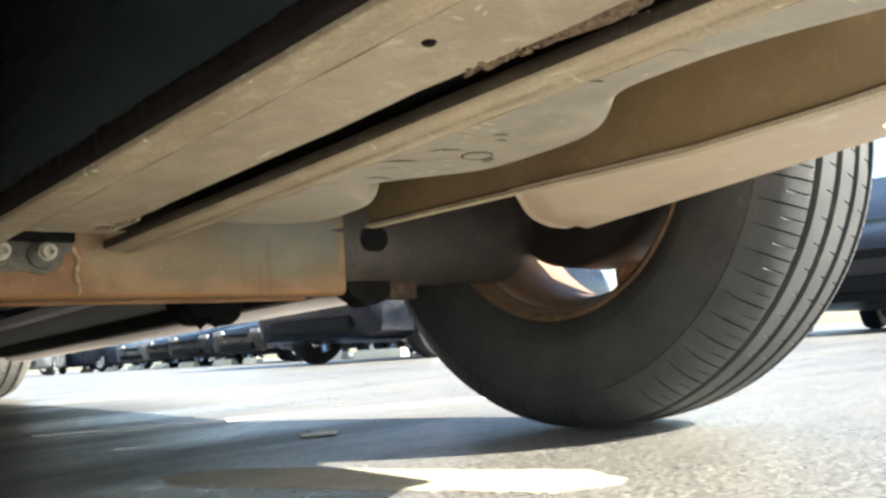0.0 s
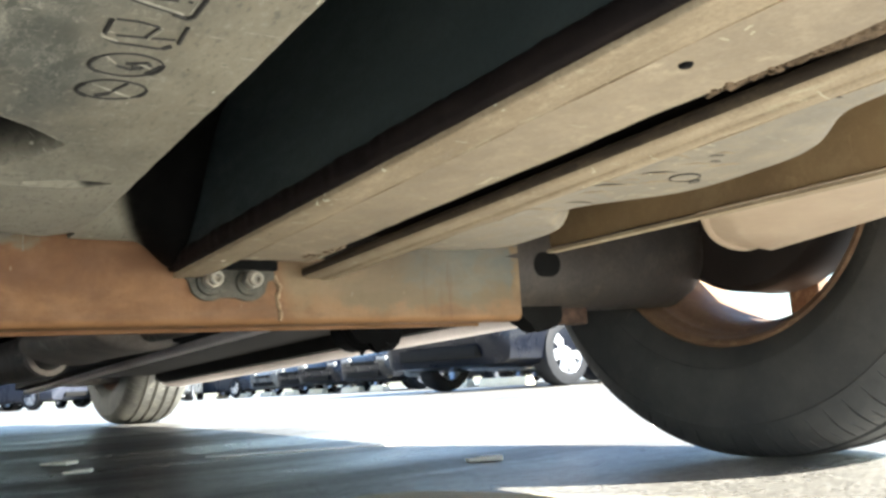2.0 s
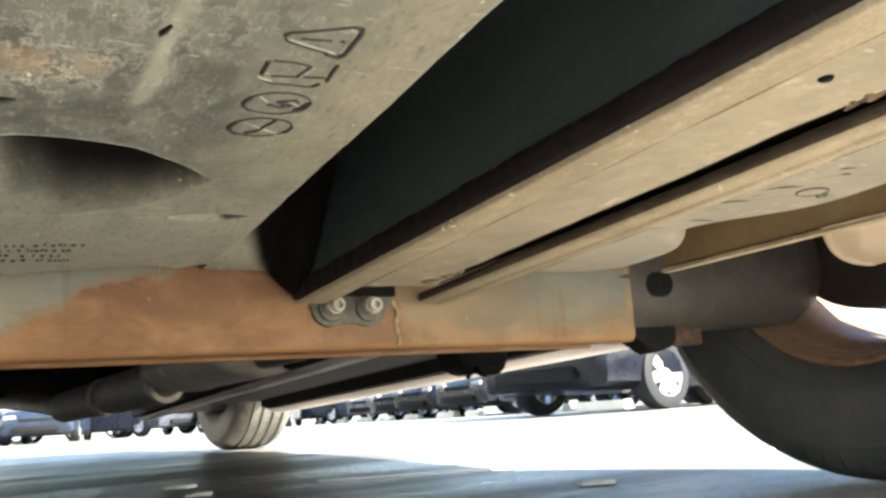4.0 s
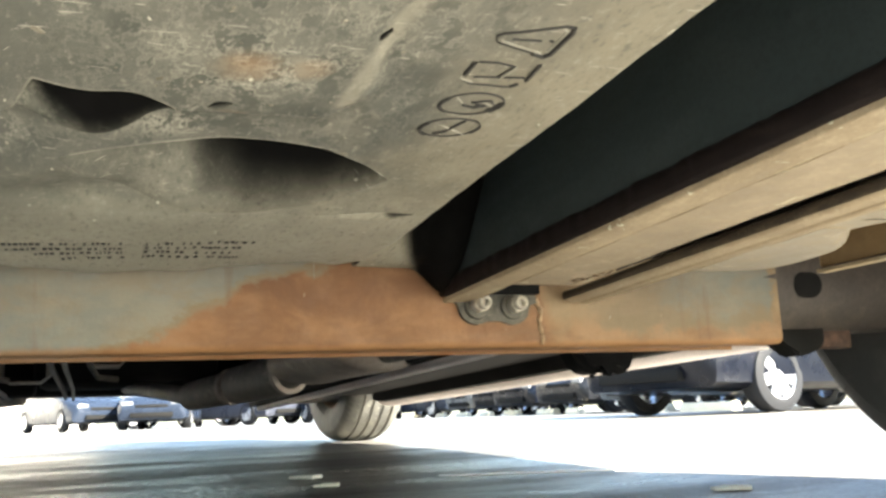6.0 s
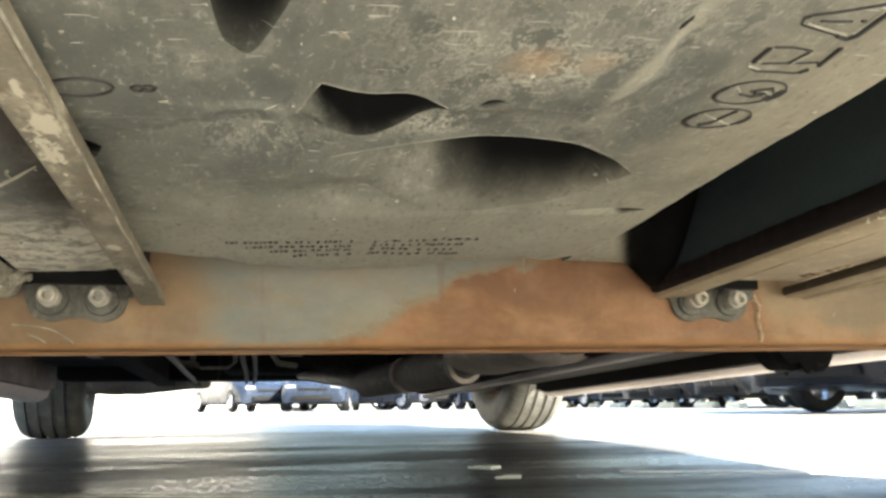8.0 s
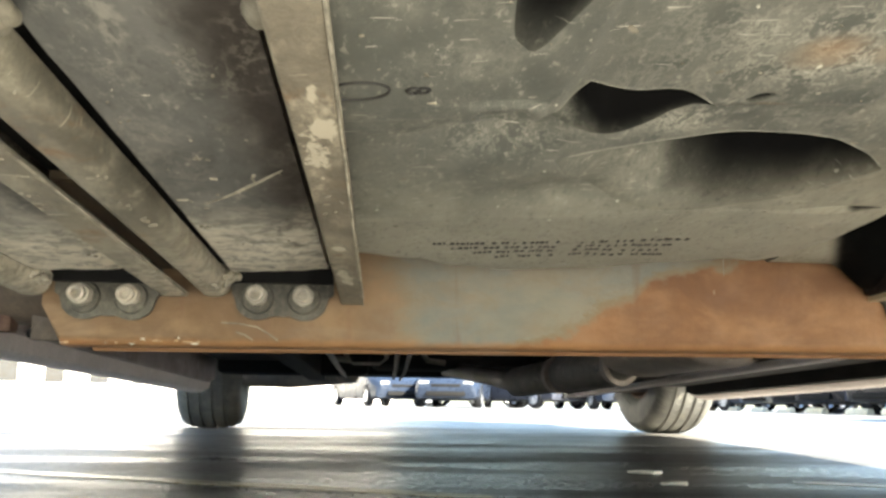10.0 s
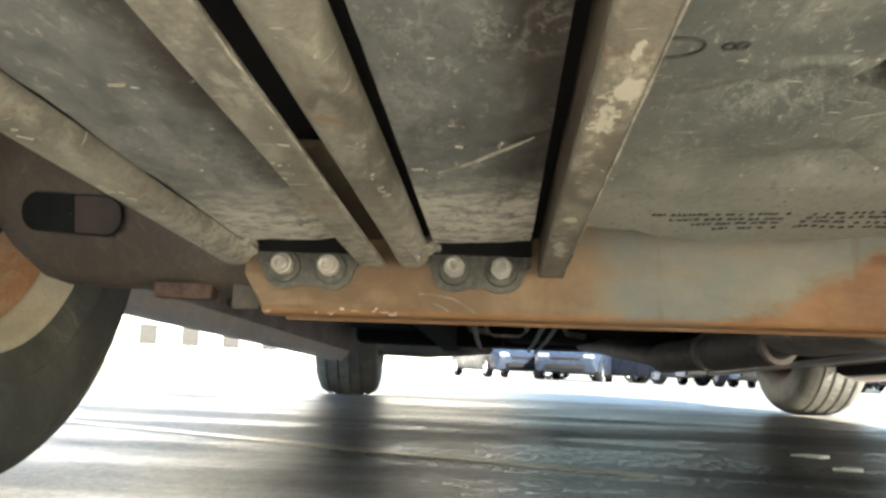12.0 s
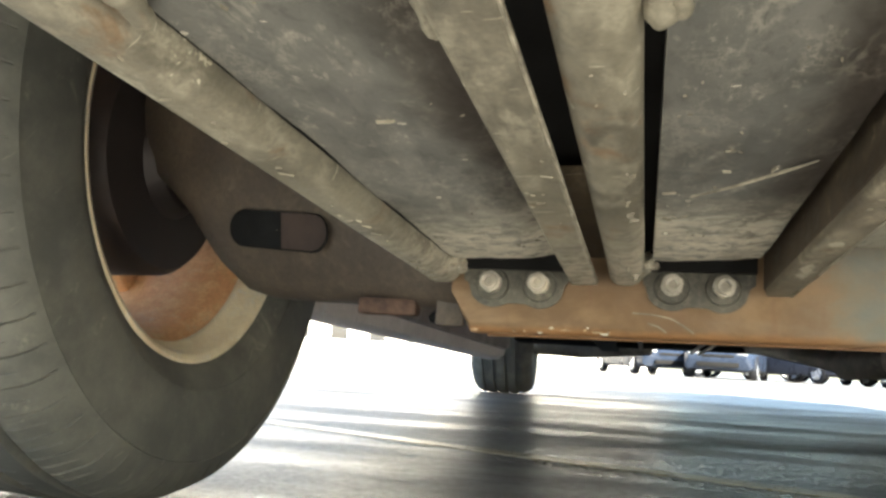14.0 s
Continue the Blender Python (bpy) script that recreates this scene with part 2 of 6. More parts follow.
def axle_rust():
    """Rusted steel with remains of grey-blue paint in two fields, ochre at their rims and orange rust at the folded lower edge."""
    n = Nodes("rusted_axle_steel")
    x, z = n.axis(0), n.axis(2)
    fine = n.noise(160, 5, 0.7)
    mid = n.noise(34, 6, 0.7, n.scaled(1, 1, 1.4))
    edge = n.noise(19, 5, 0.6, n.scaled(1, 1, 1.2, (7, 0, 2)), 0.5)
    wob = n.math("ADD", n.math("MULTIPLY", n.math("SUBTRACT", edge, 0.5), 0.12), n.math("MULTIPLY", n.math("SUBTRACT", mid, 0.5), 0.09))
    wide = n.math("ADD", x, wob)
    slant = n.math("SUBTRACT", wide, n.math("MULTIPLY", n.math("SUBTRACT", z, 0.19), 2.3))
    high = n.math("ADD", z, n.math("MULTIPLY", wob, 0.4))
    left = lambda lo, hi: n.math("MULTIPLY", n.step(slant, -0.064 - lo, -0.064 + hi, 1.0, 0.0), n.step(wide, -0.25 - 2 * hi, -0.25 + 2 * lo + 0.02))
    right = lambda lo, hi: n.math("MULTIPLY", n.math("MULTIPLY", n.step(wide, 0.345 - hi * 4, 0.345 + lo * 4), n.step(wide, 0.495, 0.512, 1.0, 0.0)), n.step(high, 0.178 - 0.5 * hi, 0.178 + lo))
    tone = n.noise(22, 6, 0.65, n.scaled(0.7, 1, 1.1, (3, 0, 1)), 0.4)
    rust = n.mix(n.step(tone, 0.32, 0.68), (0.162, 0.080, 0.038), (0.262, 0.140, 0.066))
    rust = n.mix(n.step(mid, 0.48, 0.72, 0.0, 0.5), rust, (0.205, 0.102, 0.053))
    # duller brown at one end, ochre at the other
    rust = n.mix(n.step(wide, -0.30, -0.19, 0.85, 0.0), rust, n.mix(n.step(tone, 0.35, 0.65), (0.150, 0.098, 0.053), (0.25, 0.172, 0.096)))
    rust = n.mix(n.math("MULTIPLY", n.step(wide, 0.20, 0.27), n.step(high, 0.165, 0.195, 0.35, 0.85)), rust, n.mix(n.step(tone, 0.35, 0.65), (0.235, 0.175, 0.102), (0.33, 0.252, 0.152)))
    paint = n.mix(n.step(tone, 0.3, 0.7), (0.165, 0.175, 0.158), (0.228, 0.215, 0.167))
    col = n.mix(n.math("MAXIMUM", left(0.002, 0.020), right(0.0, 0.03)), rust, (0.205, 0.160, 0.104))
    worn = n.noise(28, 7, 0.66, n.scaled(0.8, 1, 1.3, (9, 0, 4)), 0.5)
    kept = n.math("MULTIPLY", n.math("MAXIMUM", left(0.014, 0.0), right(0.016, 0.0)), n.step(worn, 0.36, 0.56, 0.5, 1.0))
    col = n.mix(kept, col, paint)
    scuff = n.noise(9, 6, 0.7, n.scaled(0.25, 1, 2.5, (0, 0, 3)), 0.4)
    col = n.mix(n.step(scuff, 0.54, 0.74, 0.0, 0.35), col, (0.25, 0.200, 0.140))
    drip = n.noise(26, 4, 0.6, n.scaled(2.2, 1, 0.25, (2, 0, 5)), 0.3)
    col = n.mix(n.step(drip, 0.58, 0.72, 0.0, 0.35), col, (0.155, 0.082, 0.05))
    low = n.math("ADD", n.math("SUBTRACT", z, n.math("MULTIPLY", x, 0.008)), n.math("MULTIPLY", mid, 0.010))
    col = n.mix(n.step(low, 0.155, 0.163, 0.75, 0.0), col, (0.36, 0.185, 0.075))
    specks = n.noise(70, 2, 0.5, n.scaled(1, 1, 0.5, (1, 4, 2)))
    col = n.mix(n.step(specks, 0.74, 0.78, 0.0, 0.7), col, (0.5, 0.42, 0.3))
    return n.done(col, n.step(mid, 0.3, 0.7, 0.5, 0.8), 0.1, n.math("ADD", fine, n.math("ADD", mid, drip)), 0.35, 0.0015, 0.4)


def scraped(mat, patches, colour):
    """Adds scraped patches (x, y, half lengths) of bare primer with torn edges to a finished material."""
    n = Nodes("scraped_" + mat.name)
    bpy.data.materials.remove(n.mat)
    n.mat, n.tree = mat, mat.node_tree
    n.bsdf = n.tree.nodes["Principled BSDF"]
    n.coord = n.tree.nodes["Texture Coordinate"].outputs["Object"]
    x, y = n.axis(0), n.axis(1)
    torn = n.noise(130, 8, 0.72, n.scaled(1, 0.45, 1, (3, 1, 2)), 0.3)
    mask = None
    for cx, cy, rx, ry in patches:
        d = n.math("ADD", n.math("POWER", n.math("MULTIPLY", n.math("SUBTRACT", x, cx), 1 / rx), 2.0), n.math("POWER", n.math("MULTIPLY", n.math("SUBTRACT", y, cy), 1 / ry), 2.0))
        here = n.step(n.math("ADD", d, n.math("MULTIPLY", n.math("SUBTRACT", torn, 0.5), 6.0)), 0.45, 0.75, 0.9, 0.0)
        mask = here if mask is None else n.math("MAXIMUM", mask, here)
    old = n.bsdf.inputs["Base Color"].links[0].from_socket
    n.put(n.bsdf.inputs["Base Color"], n.mix(mask, old, colour))
    return mat


def dusted(mat, y0, y1, amount, colour):
    """Adds a film of dust with torn edges towards the front end of a finished material."""
    n = Nodes("dust")
    bpy.data.materials.remove(n.mat)
    n.mat, n.tree = mat, mat.node_tree
    n.bsdf = n.tree.nodes["Principled BSDF"]
    n.coord = n.tree.nodes["Texture Coordinate"].outputs["Object"]
    torn = n.noise(85, 9, 0.78, n.scaled(0.8, 0.9, 1, (1, 6, 2)), 0.2)
    broad = n.noise(14, 4, 0.6, n.scaled(1, 0.6, 1, (4, 2, 0)))
    edge = n.math("ADD", n.axis(1), n.math("MULTIPLY", n.math("SUBTRACT", broad, 0.5), 0.16))
    mask = n.math("MULTIPLY", n.step(edge, y0, y1), n.step(torn, 0.44, 0.56, 0.25 * amount, amount))
    old = n.bsdf.inputs["Base Color"].links[0].from_socket
    n.put(n.bsdf.inputs["Base Color"], n.mix(mask, old, colour))
    return mat


def pan_skin():
    """Dark scuffed sheet with drawn-out dusty smears, fine fibres of dried mud at the front end, oily brown and painted
    shade along the edges.
    """
    n = Nodes("scuffed_dark_pan")
    x, y = n.axis(0), n.axis(1)
    blotch = n.noise(12, 6, 0.62, n.scaled(1.3, 0.5, 1), 0.4)
    smear = n.noise(38, 9, 0.72, n.scaled(1.0, 0.42, 1, (1.2, 0.4, 0)), 0.5)
    fine = n.noise(260, 5, 0.75, n.scaled(1, 0.5, 1))
    col = n.mix(n.step(blotch, 0.32, 0.68), (0.088, 0.090, 0.083), (0.158, 0.156, 0.141))
    col = n.mix(n.step(smear, 0.40, 0.50, 0.55, 0.0), col, (0.058, 0.058, 0.053))
    col = n.mix(n.step(smear, 0.55, 0.66, 0.0, 0.6), col, (0.285, 0.275, 0.232))
    grain = n.noise(150, 6, 0.78, n.scaled(1.2, 0.45, 1, (4, 1, 0)))
    col = n.mix(n.step(grain, 0.57, 0.66, 0.0, 0.55), col, (0.33, 0.32, 0.27))
    col = n.mix(n.step(grain, 0.34, 0.45, 0.5, 0.0), col, (0.05, 0.05, 0.046))
    # oily brown beside the rails, darkened to paint in the shade there
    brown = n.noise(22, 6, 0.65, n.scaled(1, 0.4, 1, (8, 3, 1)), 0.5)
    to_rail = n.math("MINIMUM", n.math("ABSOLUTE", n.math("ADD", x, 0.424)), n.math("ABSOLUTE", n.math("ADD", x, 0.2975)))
    rail_shade = n.math("ADD", to_rail, n.math("MULTIPLY", n.math("SUBTRACT", brown, 0.5), 0.05))
    col = n.mix(n.step(rail_shade, 0.004, 0.034, 0.94, 0.0), col, (0.022, 0.016, 0.012))
    # thin fibrous splashes
    vein = n.noise(66, 8, 0.76, n.scaled(0.8, 0.5, 1, (5, 1, 2)), 0.1)
    ridge = n.math("SUBTRACT", 1.0, n.math("MULTIPLY", n.math("ABSOLUTE", n.math("SUBTRACT", vein, 0.5)), 24.0))
    wet = n.step(n.noise(15, 4, 0.6, n.scaled(1, 0.7, 1, (3, 7, 1))), 0.46, 0.60)
    col = n.mix(n.math("MULTIPLY", n.step(ridge, 0.2, 0.9, 0.0, 0.22), wet), col, (0.40, 0.38, 0.315))
    # dried mud drawn out across the front end
    front = n.math("ADD", y, n.math("MULTIPLY", n.math("SUBTRACT", blotch, 0.5), 0.12))
    fibre = n.noise(110, 8, 0.76, n.scaled(0.5, 1.0, 1, (2, 5, 0)), 0.4)
    mud = n.math("MULTIPLY", n.step(front, 0.86, 0.99), n.step(fibre, 0.43, 0.56))
    col = n.mix(n.math("MULTIPLY", mud, 0.9), col, (0.56, 0.52, 0.41))
    vor = n.node("ShaderNodeTexVoronoi", Vector=n.scaled(0.55, 1.0, 1.0, (3.1, 1.7, 0.4)), Scale=125.0)
    chance = n.node("ShaderNodeSeparateColor", Color=vor.outputs["Color"])
    size = n.step(chance.outputs[0], 0.78, 1.0, 0.0, 0.27)
    speck = n.math("LESS_THAN", n.math("ADD", vor.outputs["Distance"], n.math("MULTIPLY", fine, 0.30)), n.math("ADD", size, 0.05))
    col = n.mix(n.math("MULTIPLY", speck, 0.75), col, (0.50, 0.475, 0.395))
    height = n.math("ADD", n.math("MULTIPLY", smear, 0.8), n.math("ADD", n.math("MULTIPLY", fine, 0.4), n.math("MULTIPLY", mud, 0.5)))
    return n.done(col, n.step(smear, 0.3, 0.7, 0.48, 0.75), 0.0, height, 0.5, 0.002, 0.4)


def plain(name, colour, rough, metal=0.0, vary=0.25, scale=20.0, strength=0.08, spec=0.5):
    n = Nodes(name)
    a = n.noise(scale, 6, 0.65)
    g = n.noise(scale * 14, 3, 0.6)
    col = n.mix(n.step(a, 0.3, 0.7), tuple(c * (1 - vary) for c in colour), tuple(min(1, c * (1 + vary)) for c in colour))
    return n.done(col, n.step(a, 0.3, 0.7, max(0.02, rough - 0.07), min(1, rough + 0.07)), metal, g, strength, 0.001, spec)


def rubber(name, low, high, dust, cover):
    n = Nodes(name)
    a = n.noise(14, 6, 0.7)
    g = n.noise(300, 3, 0.6)
    col = n.mix(n.step(a, 0.35, 0.7), low, high)
    d = n.noise(22, 8, 0.72, n.scaled(1, 1, 1, (2, 2, 2)), 0.5)
    col = n.mix(n.step(d, 0.70 - 0.18 * cover, 0.78 - 0.1 * cover, 0.0, 0.5), col, dust)
    for k, turn in enumerate((0.4, -0.7, 1.3)):
        m = n.node("ShaderNodeMapping", Vector=n.coord)
        m.inputs["Rotation"].default_value = (turn, 0, 0)
        m.inputs["Scale"].default_value = (1.0, 7.0, 1.0)
        m.inputs["Location"].default_value = (k, 2 * k, 0)
        col = n.mix(n.step(n.noise(26, 3, 0.6, m.outputs[0], 0.4), 0.69, 0.73, 0.0, 0.45 * cover), col, dust)
    return n.done(col, n.step(a, 0.3, 0.7, 0.56, 0.72), 0.0, n.math("ADD", g, a), 0.2, 0.001, 0.35)


M = {
    "asphalt": asphalt(),
    "axle": axle_rust(),
    "tank": tank_skin(),
    # tank skin with the hollows' inner shade painted in
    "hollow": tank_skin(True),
    "worn": plain("pale_edge_plastic", (0.29, 0.28, 0.23), 0.6, 0.0, 0.4, 60),
    "tank2": dirty("dusty_grey_plastic", (0.36, 0.32, 0.25), (0.295, 0.268, 0.215), (0.50, 0.425, 0.305), 0.42, 0.35, 7, strength=0.2, flecks=0.5, scratch=0.6, grainy=0.18),
    "pan": dusted(pan_skin(), 0.82, 0.98, 0.95, (0.70, 0.655, 0.53)),
    "web": dirty("brown_rail_web", (0.075, 0.057, 0.039), (0.038, 0.030, 0.021), (0.18, 0.145, 0.10), 0.6, 0.2, 12, 0.0, (1, 0.5, 1), 0.35, 0.3, 0.35, 0.3),
    "fold": dirty("dark_brown_sealed_fold", (0.013, 0.0098, 0.0098), (0.009, 0.007, 0.0072), (0.030, 0.023, 0.021), 0.6, 0.2, 20, 0.0, (1, 0.3, 1), 0.4, 0.25, 0.1, 0.3),
    "shield": dirty("grey_brown_heat_shield", (0.44, 0.38, 0.32), (0.30, 0.26, 0.22), (0.54, 0.47, 0.39), 0.5, 0.4, 8, 0.2, strength=0.15, flecks=0.1, scratch=0.2),
    "panr": dirty("dusty_tan_pan", (0.395, 0.325, 0.228), (0.315, 0.258, 0.182), (0.50, 0.42, 0.305), 0.55, 0.3, 8, strength=0.2, flecks=0.5, scratch=0.35, grainy=0.2),
    "rail": dusted(dirty("dusty_steel_rail", (0.215, 0.198, 0.150), (0.10, 0.092, 0.070), (0.40, 0.375, 0.292), 0.46, 0.5, 13, 0.1, (1, 0.5, 1), 0.5, 0.7, 0.5, 0.6, (0.18, 0.105, 0.05)), 0.80, 1.0, 0.8, (0.56, 0.52, 0.41)),
    "railm": scraped(dirty("scraped_steel_rail", (0.225, 0.200, 0.150), (0.12, 0.105, 0.078), (0.36, 0.325, 0.245), 0.6, 0.45, 13, 0.1, (1, 0.5, 1), 0.4, 0.4, 0.4, 0.4, (0.18, 0.105, 0.05)), ((-0.282, 0.705, 0.006, 0.022), (-0.277, 0.678, 0.005, 0.012), (-0.280, 0.945, 0.006, 0.028), (-0.279, 0.648, 0.002, 0.014), (-0.281, 0.862, 0.004, 0.008)), (0.46, 0.42, 0.325)),
    "railr": dirty("tan_steel_rail", (0.44, 0.355, 0.235), (0.31, 0.245, 0.16), (0.58, 0.485, 0.34), 0.6, 0.4, 12, 0.05, (1, 0.4, 1), 0.3, 0.8, 0.4, 0.6),
    # black for dark parts, and for sheets and patches that paint shade
    "black": plain("black_steel_and_gap_shade", (0.009, 0.009, 0.009), 0.85, 0.0, 0.4, 30, 0.15, 0.15),
    "cavity": dirty("blue_black_sheet", (0.031, 0.043, 0.046), (0.026, 0.037, 0.040), (0.040, 0.052, 0.054), 0.5, 0.2, 7, 0.0, (1, 0.4, 1), 0.06, 0.1, 0.3, 0.1),
    "arm": dirty("dark_dusty_cast_iron", (0.100, 0.079, 0.060), (0.068, 0.053, 0.042), (0.16, 0.13, 0.092), 0.55, 0.15, 6, 0.1, strength=0.15, flecks=0.12, scratch=0.1, rust=(0.105, 0.074, 0.058)),
    "arm_dark": dirty("dark_cast_iron", (0.078, 0.068, 0.060), (0.052, 0.045, 0.041), (0.125, 0.108, 0.088), 0.5, 0.1, 5, 0.1, strength=0.1, flecks=0.06, scratch=0.05, rust=(0.075, 0.055, 0.046)),
    "frame": dirty("dusty_tan_frame_steel", (0.50, 0.40, 0.295), (0.43, 0.335, 0.245), (0.57, 0.475, 0.36), 0.5, 0.2, 6, 0.0, strength=0.06, flecks=0.08, scratch=0.1, rust=(0.44, 0.32, 0.215), grainy=0.04),
    "brown": dirty("brown_frame_wall", (0.30, 0.205, 0.105), (0.235, 0.158, 0.082), (0.36, 0.262, 0.145), 0.65, 0.3, 7, strength=0.12, flecks=0.2, scratch=0.1, grainy=0.1),
    "rubber": rubber("tyre_rubber", (0.040, 0.042, 0.044), (0.070, 0.070, 0.068), (0.16, 0.15, 0.125), 0.5),
    # paler copies of the tyre: dust, plus light painted into the colour
    "dusty_lit_rubber": rubber("dusty_lit_tyre_rubber", (0.105, 0.104, 0.095), (0.185, 0.18, 0.155), (0.30, 0.28, 0.22), 0.7),
    "scuffed_lit_rubber": rubber("scuffed_lit_tyre_rubber", (0.078, 0.079, 0.070), (0.142, 0.139, 0.117), (0.30, 0.278, 0.22), 0.6),
    "rim": dirty("rust_stained_wheel_barrel", (0.25, 0.150, 0.090), (0.15, 0.085, 0.052), (0.36, 0.26, 0.165), 0.5, 0.4, 9, 0.1, strength=0.15, flecks=0.1, scratch=0.05),
    # brighter copy: light that comes through this wheel is put into the colour
    "lit_barrel": dirty("lit_orange_wheel_barrel", (0.80, 0.48, 0.26), (0.62, 0.33, 0.16), (0.80, 0.60, 0.33), 0.45, 0.4, 7, 0.05, strength=0.12, flecks=0.1, scratch=0.05),
    "lip": dirty("cream_wheel_lip", (0.80, 0.70, 0.48), (0.66, 0.54, 0.35), (0.82, 0.75, 0.58), 0.45, 0.6, 14, 0.0, strength=0.15, flecks=0.3),
    "drum": plain("sooty_brake_drum", (0.032, 0.025, 0.023), 0.6, 0.2),
    "nut": plain("zinc_nut", (0.46, 0.43, 0.365), 0.5, 0.3, 0.3, 60),
    "dirt": plain("caked_brown_dirt", (0.15, 0.11, 0.072), 0.9, 0.0, 0.5, 160, 0.4, 0.1),
    "clip": plain("dark_rusted_clamp", (0.085, 0.052, 0.038), 0.75, 0.1, 0.5, 70, 0.3, 0.3),
    "tyre_black": plain("far_tyre_black", (0.010, 0.011, 0.014), 0.7, 0.0, 0.3, 12, 0.1, 0.3),
    "mud": plain("pale_dried_mud", (0.25, 0.232, 0.184), 0.85, 0.0, 0.5, 50, 0.3, 0.2),
    "palescratch": plain("pale_scratch", (0.62, 0.58, 0.47), 0.7, 0.0, 0.25, 90),
    "washer": dirty("dusty_bracket_steel", (0.125, 0.122, 0.102), (0.062, 0.060, 0.052), (0.24, 0.225, 0.18), 0.55, 0.5, 30, 0.2, strength=0.3, flecks=0.3, scratch=0.2),
    "ochre": plain("ochre_weld", (0.38, 0.27, 0.165), 0.7, 0.05, 0.45, 90, 0.3, 0.3),
    "dark_brown": dirty("dark_brown_steel", (0.080, 0.060, 0.039), (0.045, 0.034, 0.023), (0.15, 0.117, 0.075), 0.7, 0.3, 16, 0.0, (1, 0.3, 1), 0.4, 0.2, 0.3, 0.2),
    "liner": plain("brown_dusted_liner", (0.040, 0.028, 0.023), 0.75, 0.0, 0.4, 14, 0.15, 0.3),
    "under": plain("dark_underseal", (0.019, 0.018, 0.017), 0.85, 0.0, 0.4, 9, 0.2, 0.2),
    "sill": dirty("dusty_sill", (0.74, 0.66, 0.62), (0.62, 0.55, 0.51), (0.78, 0.71, 0.66), 0.6, 0.4, 5, strength=0.08, flecks=0.1),
    "mauve": dirty("dusty_mauve_sill_wall", (0.33, 0.275, 0.26), (0.21, 0.172, 0.155), (0.42, 0.36, 0.33), 0.6, 0.4, 6, strength=0.15, flecks=0.15, scratch=0.1, rust=(0.19, 0.14, 0.105)),
    "greymetal": dirty("grey_exhaust_steel", (0.22, 0.20, 0.18), (0.13, 0.118, 0.105), (0.34, 0.31, 0.26), 0.55, 0.4, 8, 0.3, strength=0.2, flecks=0.2),
    "paint": plain("silver_car_paint", (0.42, 0.42, 0.43), 0.35, 0.4, 0.05, 3, 0.0),
    "concrete": dirty("cream_painted_concrete", (0.78, 0.72, 0.55), (0.66, 0.60, 0.45), (0.82, 0.77, 0.62), 0.8, 0.4, 6, strength=0.3, flecks=0.1),
    "wall": plain("white_render_wall", (0.6, 0.585, 0.55), 0.8, 0.0, 0.06, 1.5, 0.1),
    "darkglass": plain("dark_window_glass", (0.02, 0.024, 0.03), 0.08, 0.0, 0.2, 3, 0.0),
    "alloy": plain("bright_alloy", (0.72, 0.74, 0.78), 0.3, 0.7, 0.08, 8, 0.0),
    "litter": plain("pale_paper_scrap", (0.82, 0.80, 0.72), 0.8, 0.0, 0.1, 60),
    "line": dirty("worn_yellow_line_paint", (0.5, 0.42, 0.25), (0.32, 0.28, 0.19), (0.3, 0.27, 0.2), 0.3, 0.9, 12, strength=0.3, flecks=0.0, spec=0.6),
    "cream": dirty("worn_cream_line_paint", (0.55, 0.50, 0.36), (0.42, 0.38, 0.28), (0.36, 0.34, 0.29), 0.6, 0.4, 9, strength=0.25, flecks=0.0),
    "sun_sliver": plain("sun_sliver_white", (0.90, 0.89, 0.86), 0.45, 0.0, 0.06, 30, 0.1, 0.5),
    "lamp": plain("clear_headlamp", (0.2, 0.21, 0.22), 0.2, 0.0, 0.05, 9, 0.0),
}
for key, colour in (("navy", (0.0025, 0.004, 0.009)), ("black_car", (0.012, 0.013, 0.016)), ("blue_car", (0.018, 0.026, 0.044)), ("grey_car", (0.10, 0.11, 0.12)), ("lavender_car", (0.042, 0.047, 0.064))):
    M[key] = plain(key + "_paint", colour, 0.3, 0.0, 0.05, 3, 0.0, 0.3)


# ---- mesh helpers ----
WORLD = {}


def thing(name, at, label, category, group="", kind=""):
    ob = new(name)
    ob.empty_display_size = 0.2
    ob.matrix_basis = at
    WORLD[ob] = at.copy()
    return tagged(ob, label, category, group, kind)


def part(name, bm, material, parent=None, label="", smooth=40, at=None):
    """Links a bmesh as one mesh object under a thing or part; the mesh is in world places unless a pose is given."""
    if isinstance(bm, bpy.types.Mesh):
        me = bm
    else:
        bmesh.ops.recalc_face_normals(bm, faces=bm.faces)
        me = bpy.data.meshes.new(name)
        bm.to_mesh(me)
        bm.free()
        if smooth:
            me.polygons.foreach_set("use_smooth", [True] * len(me.polygons))
            me.set_sharp_from_angle(angle=radians(smooth))
        me.materials.append(M[material])
    ob = new(name, me)
    m = at if at is not None else Matrix.Identity(4)
    WORLD[ob] = m.copy()
    if parent is not None:
        ob.parent = parent
        ob.matrix_basis = WORLD[parent].inverted() @ m
    else:
        ob.matrix_basis = m
    if label:
        ob["label"] = label
    return ob


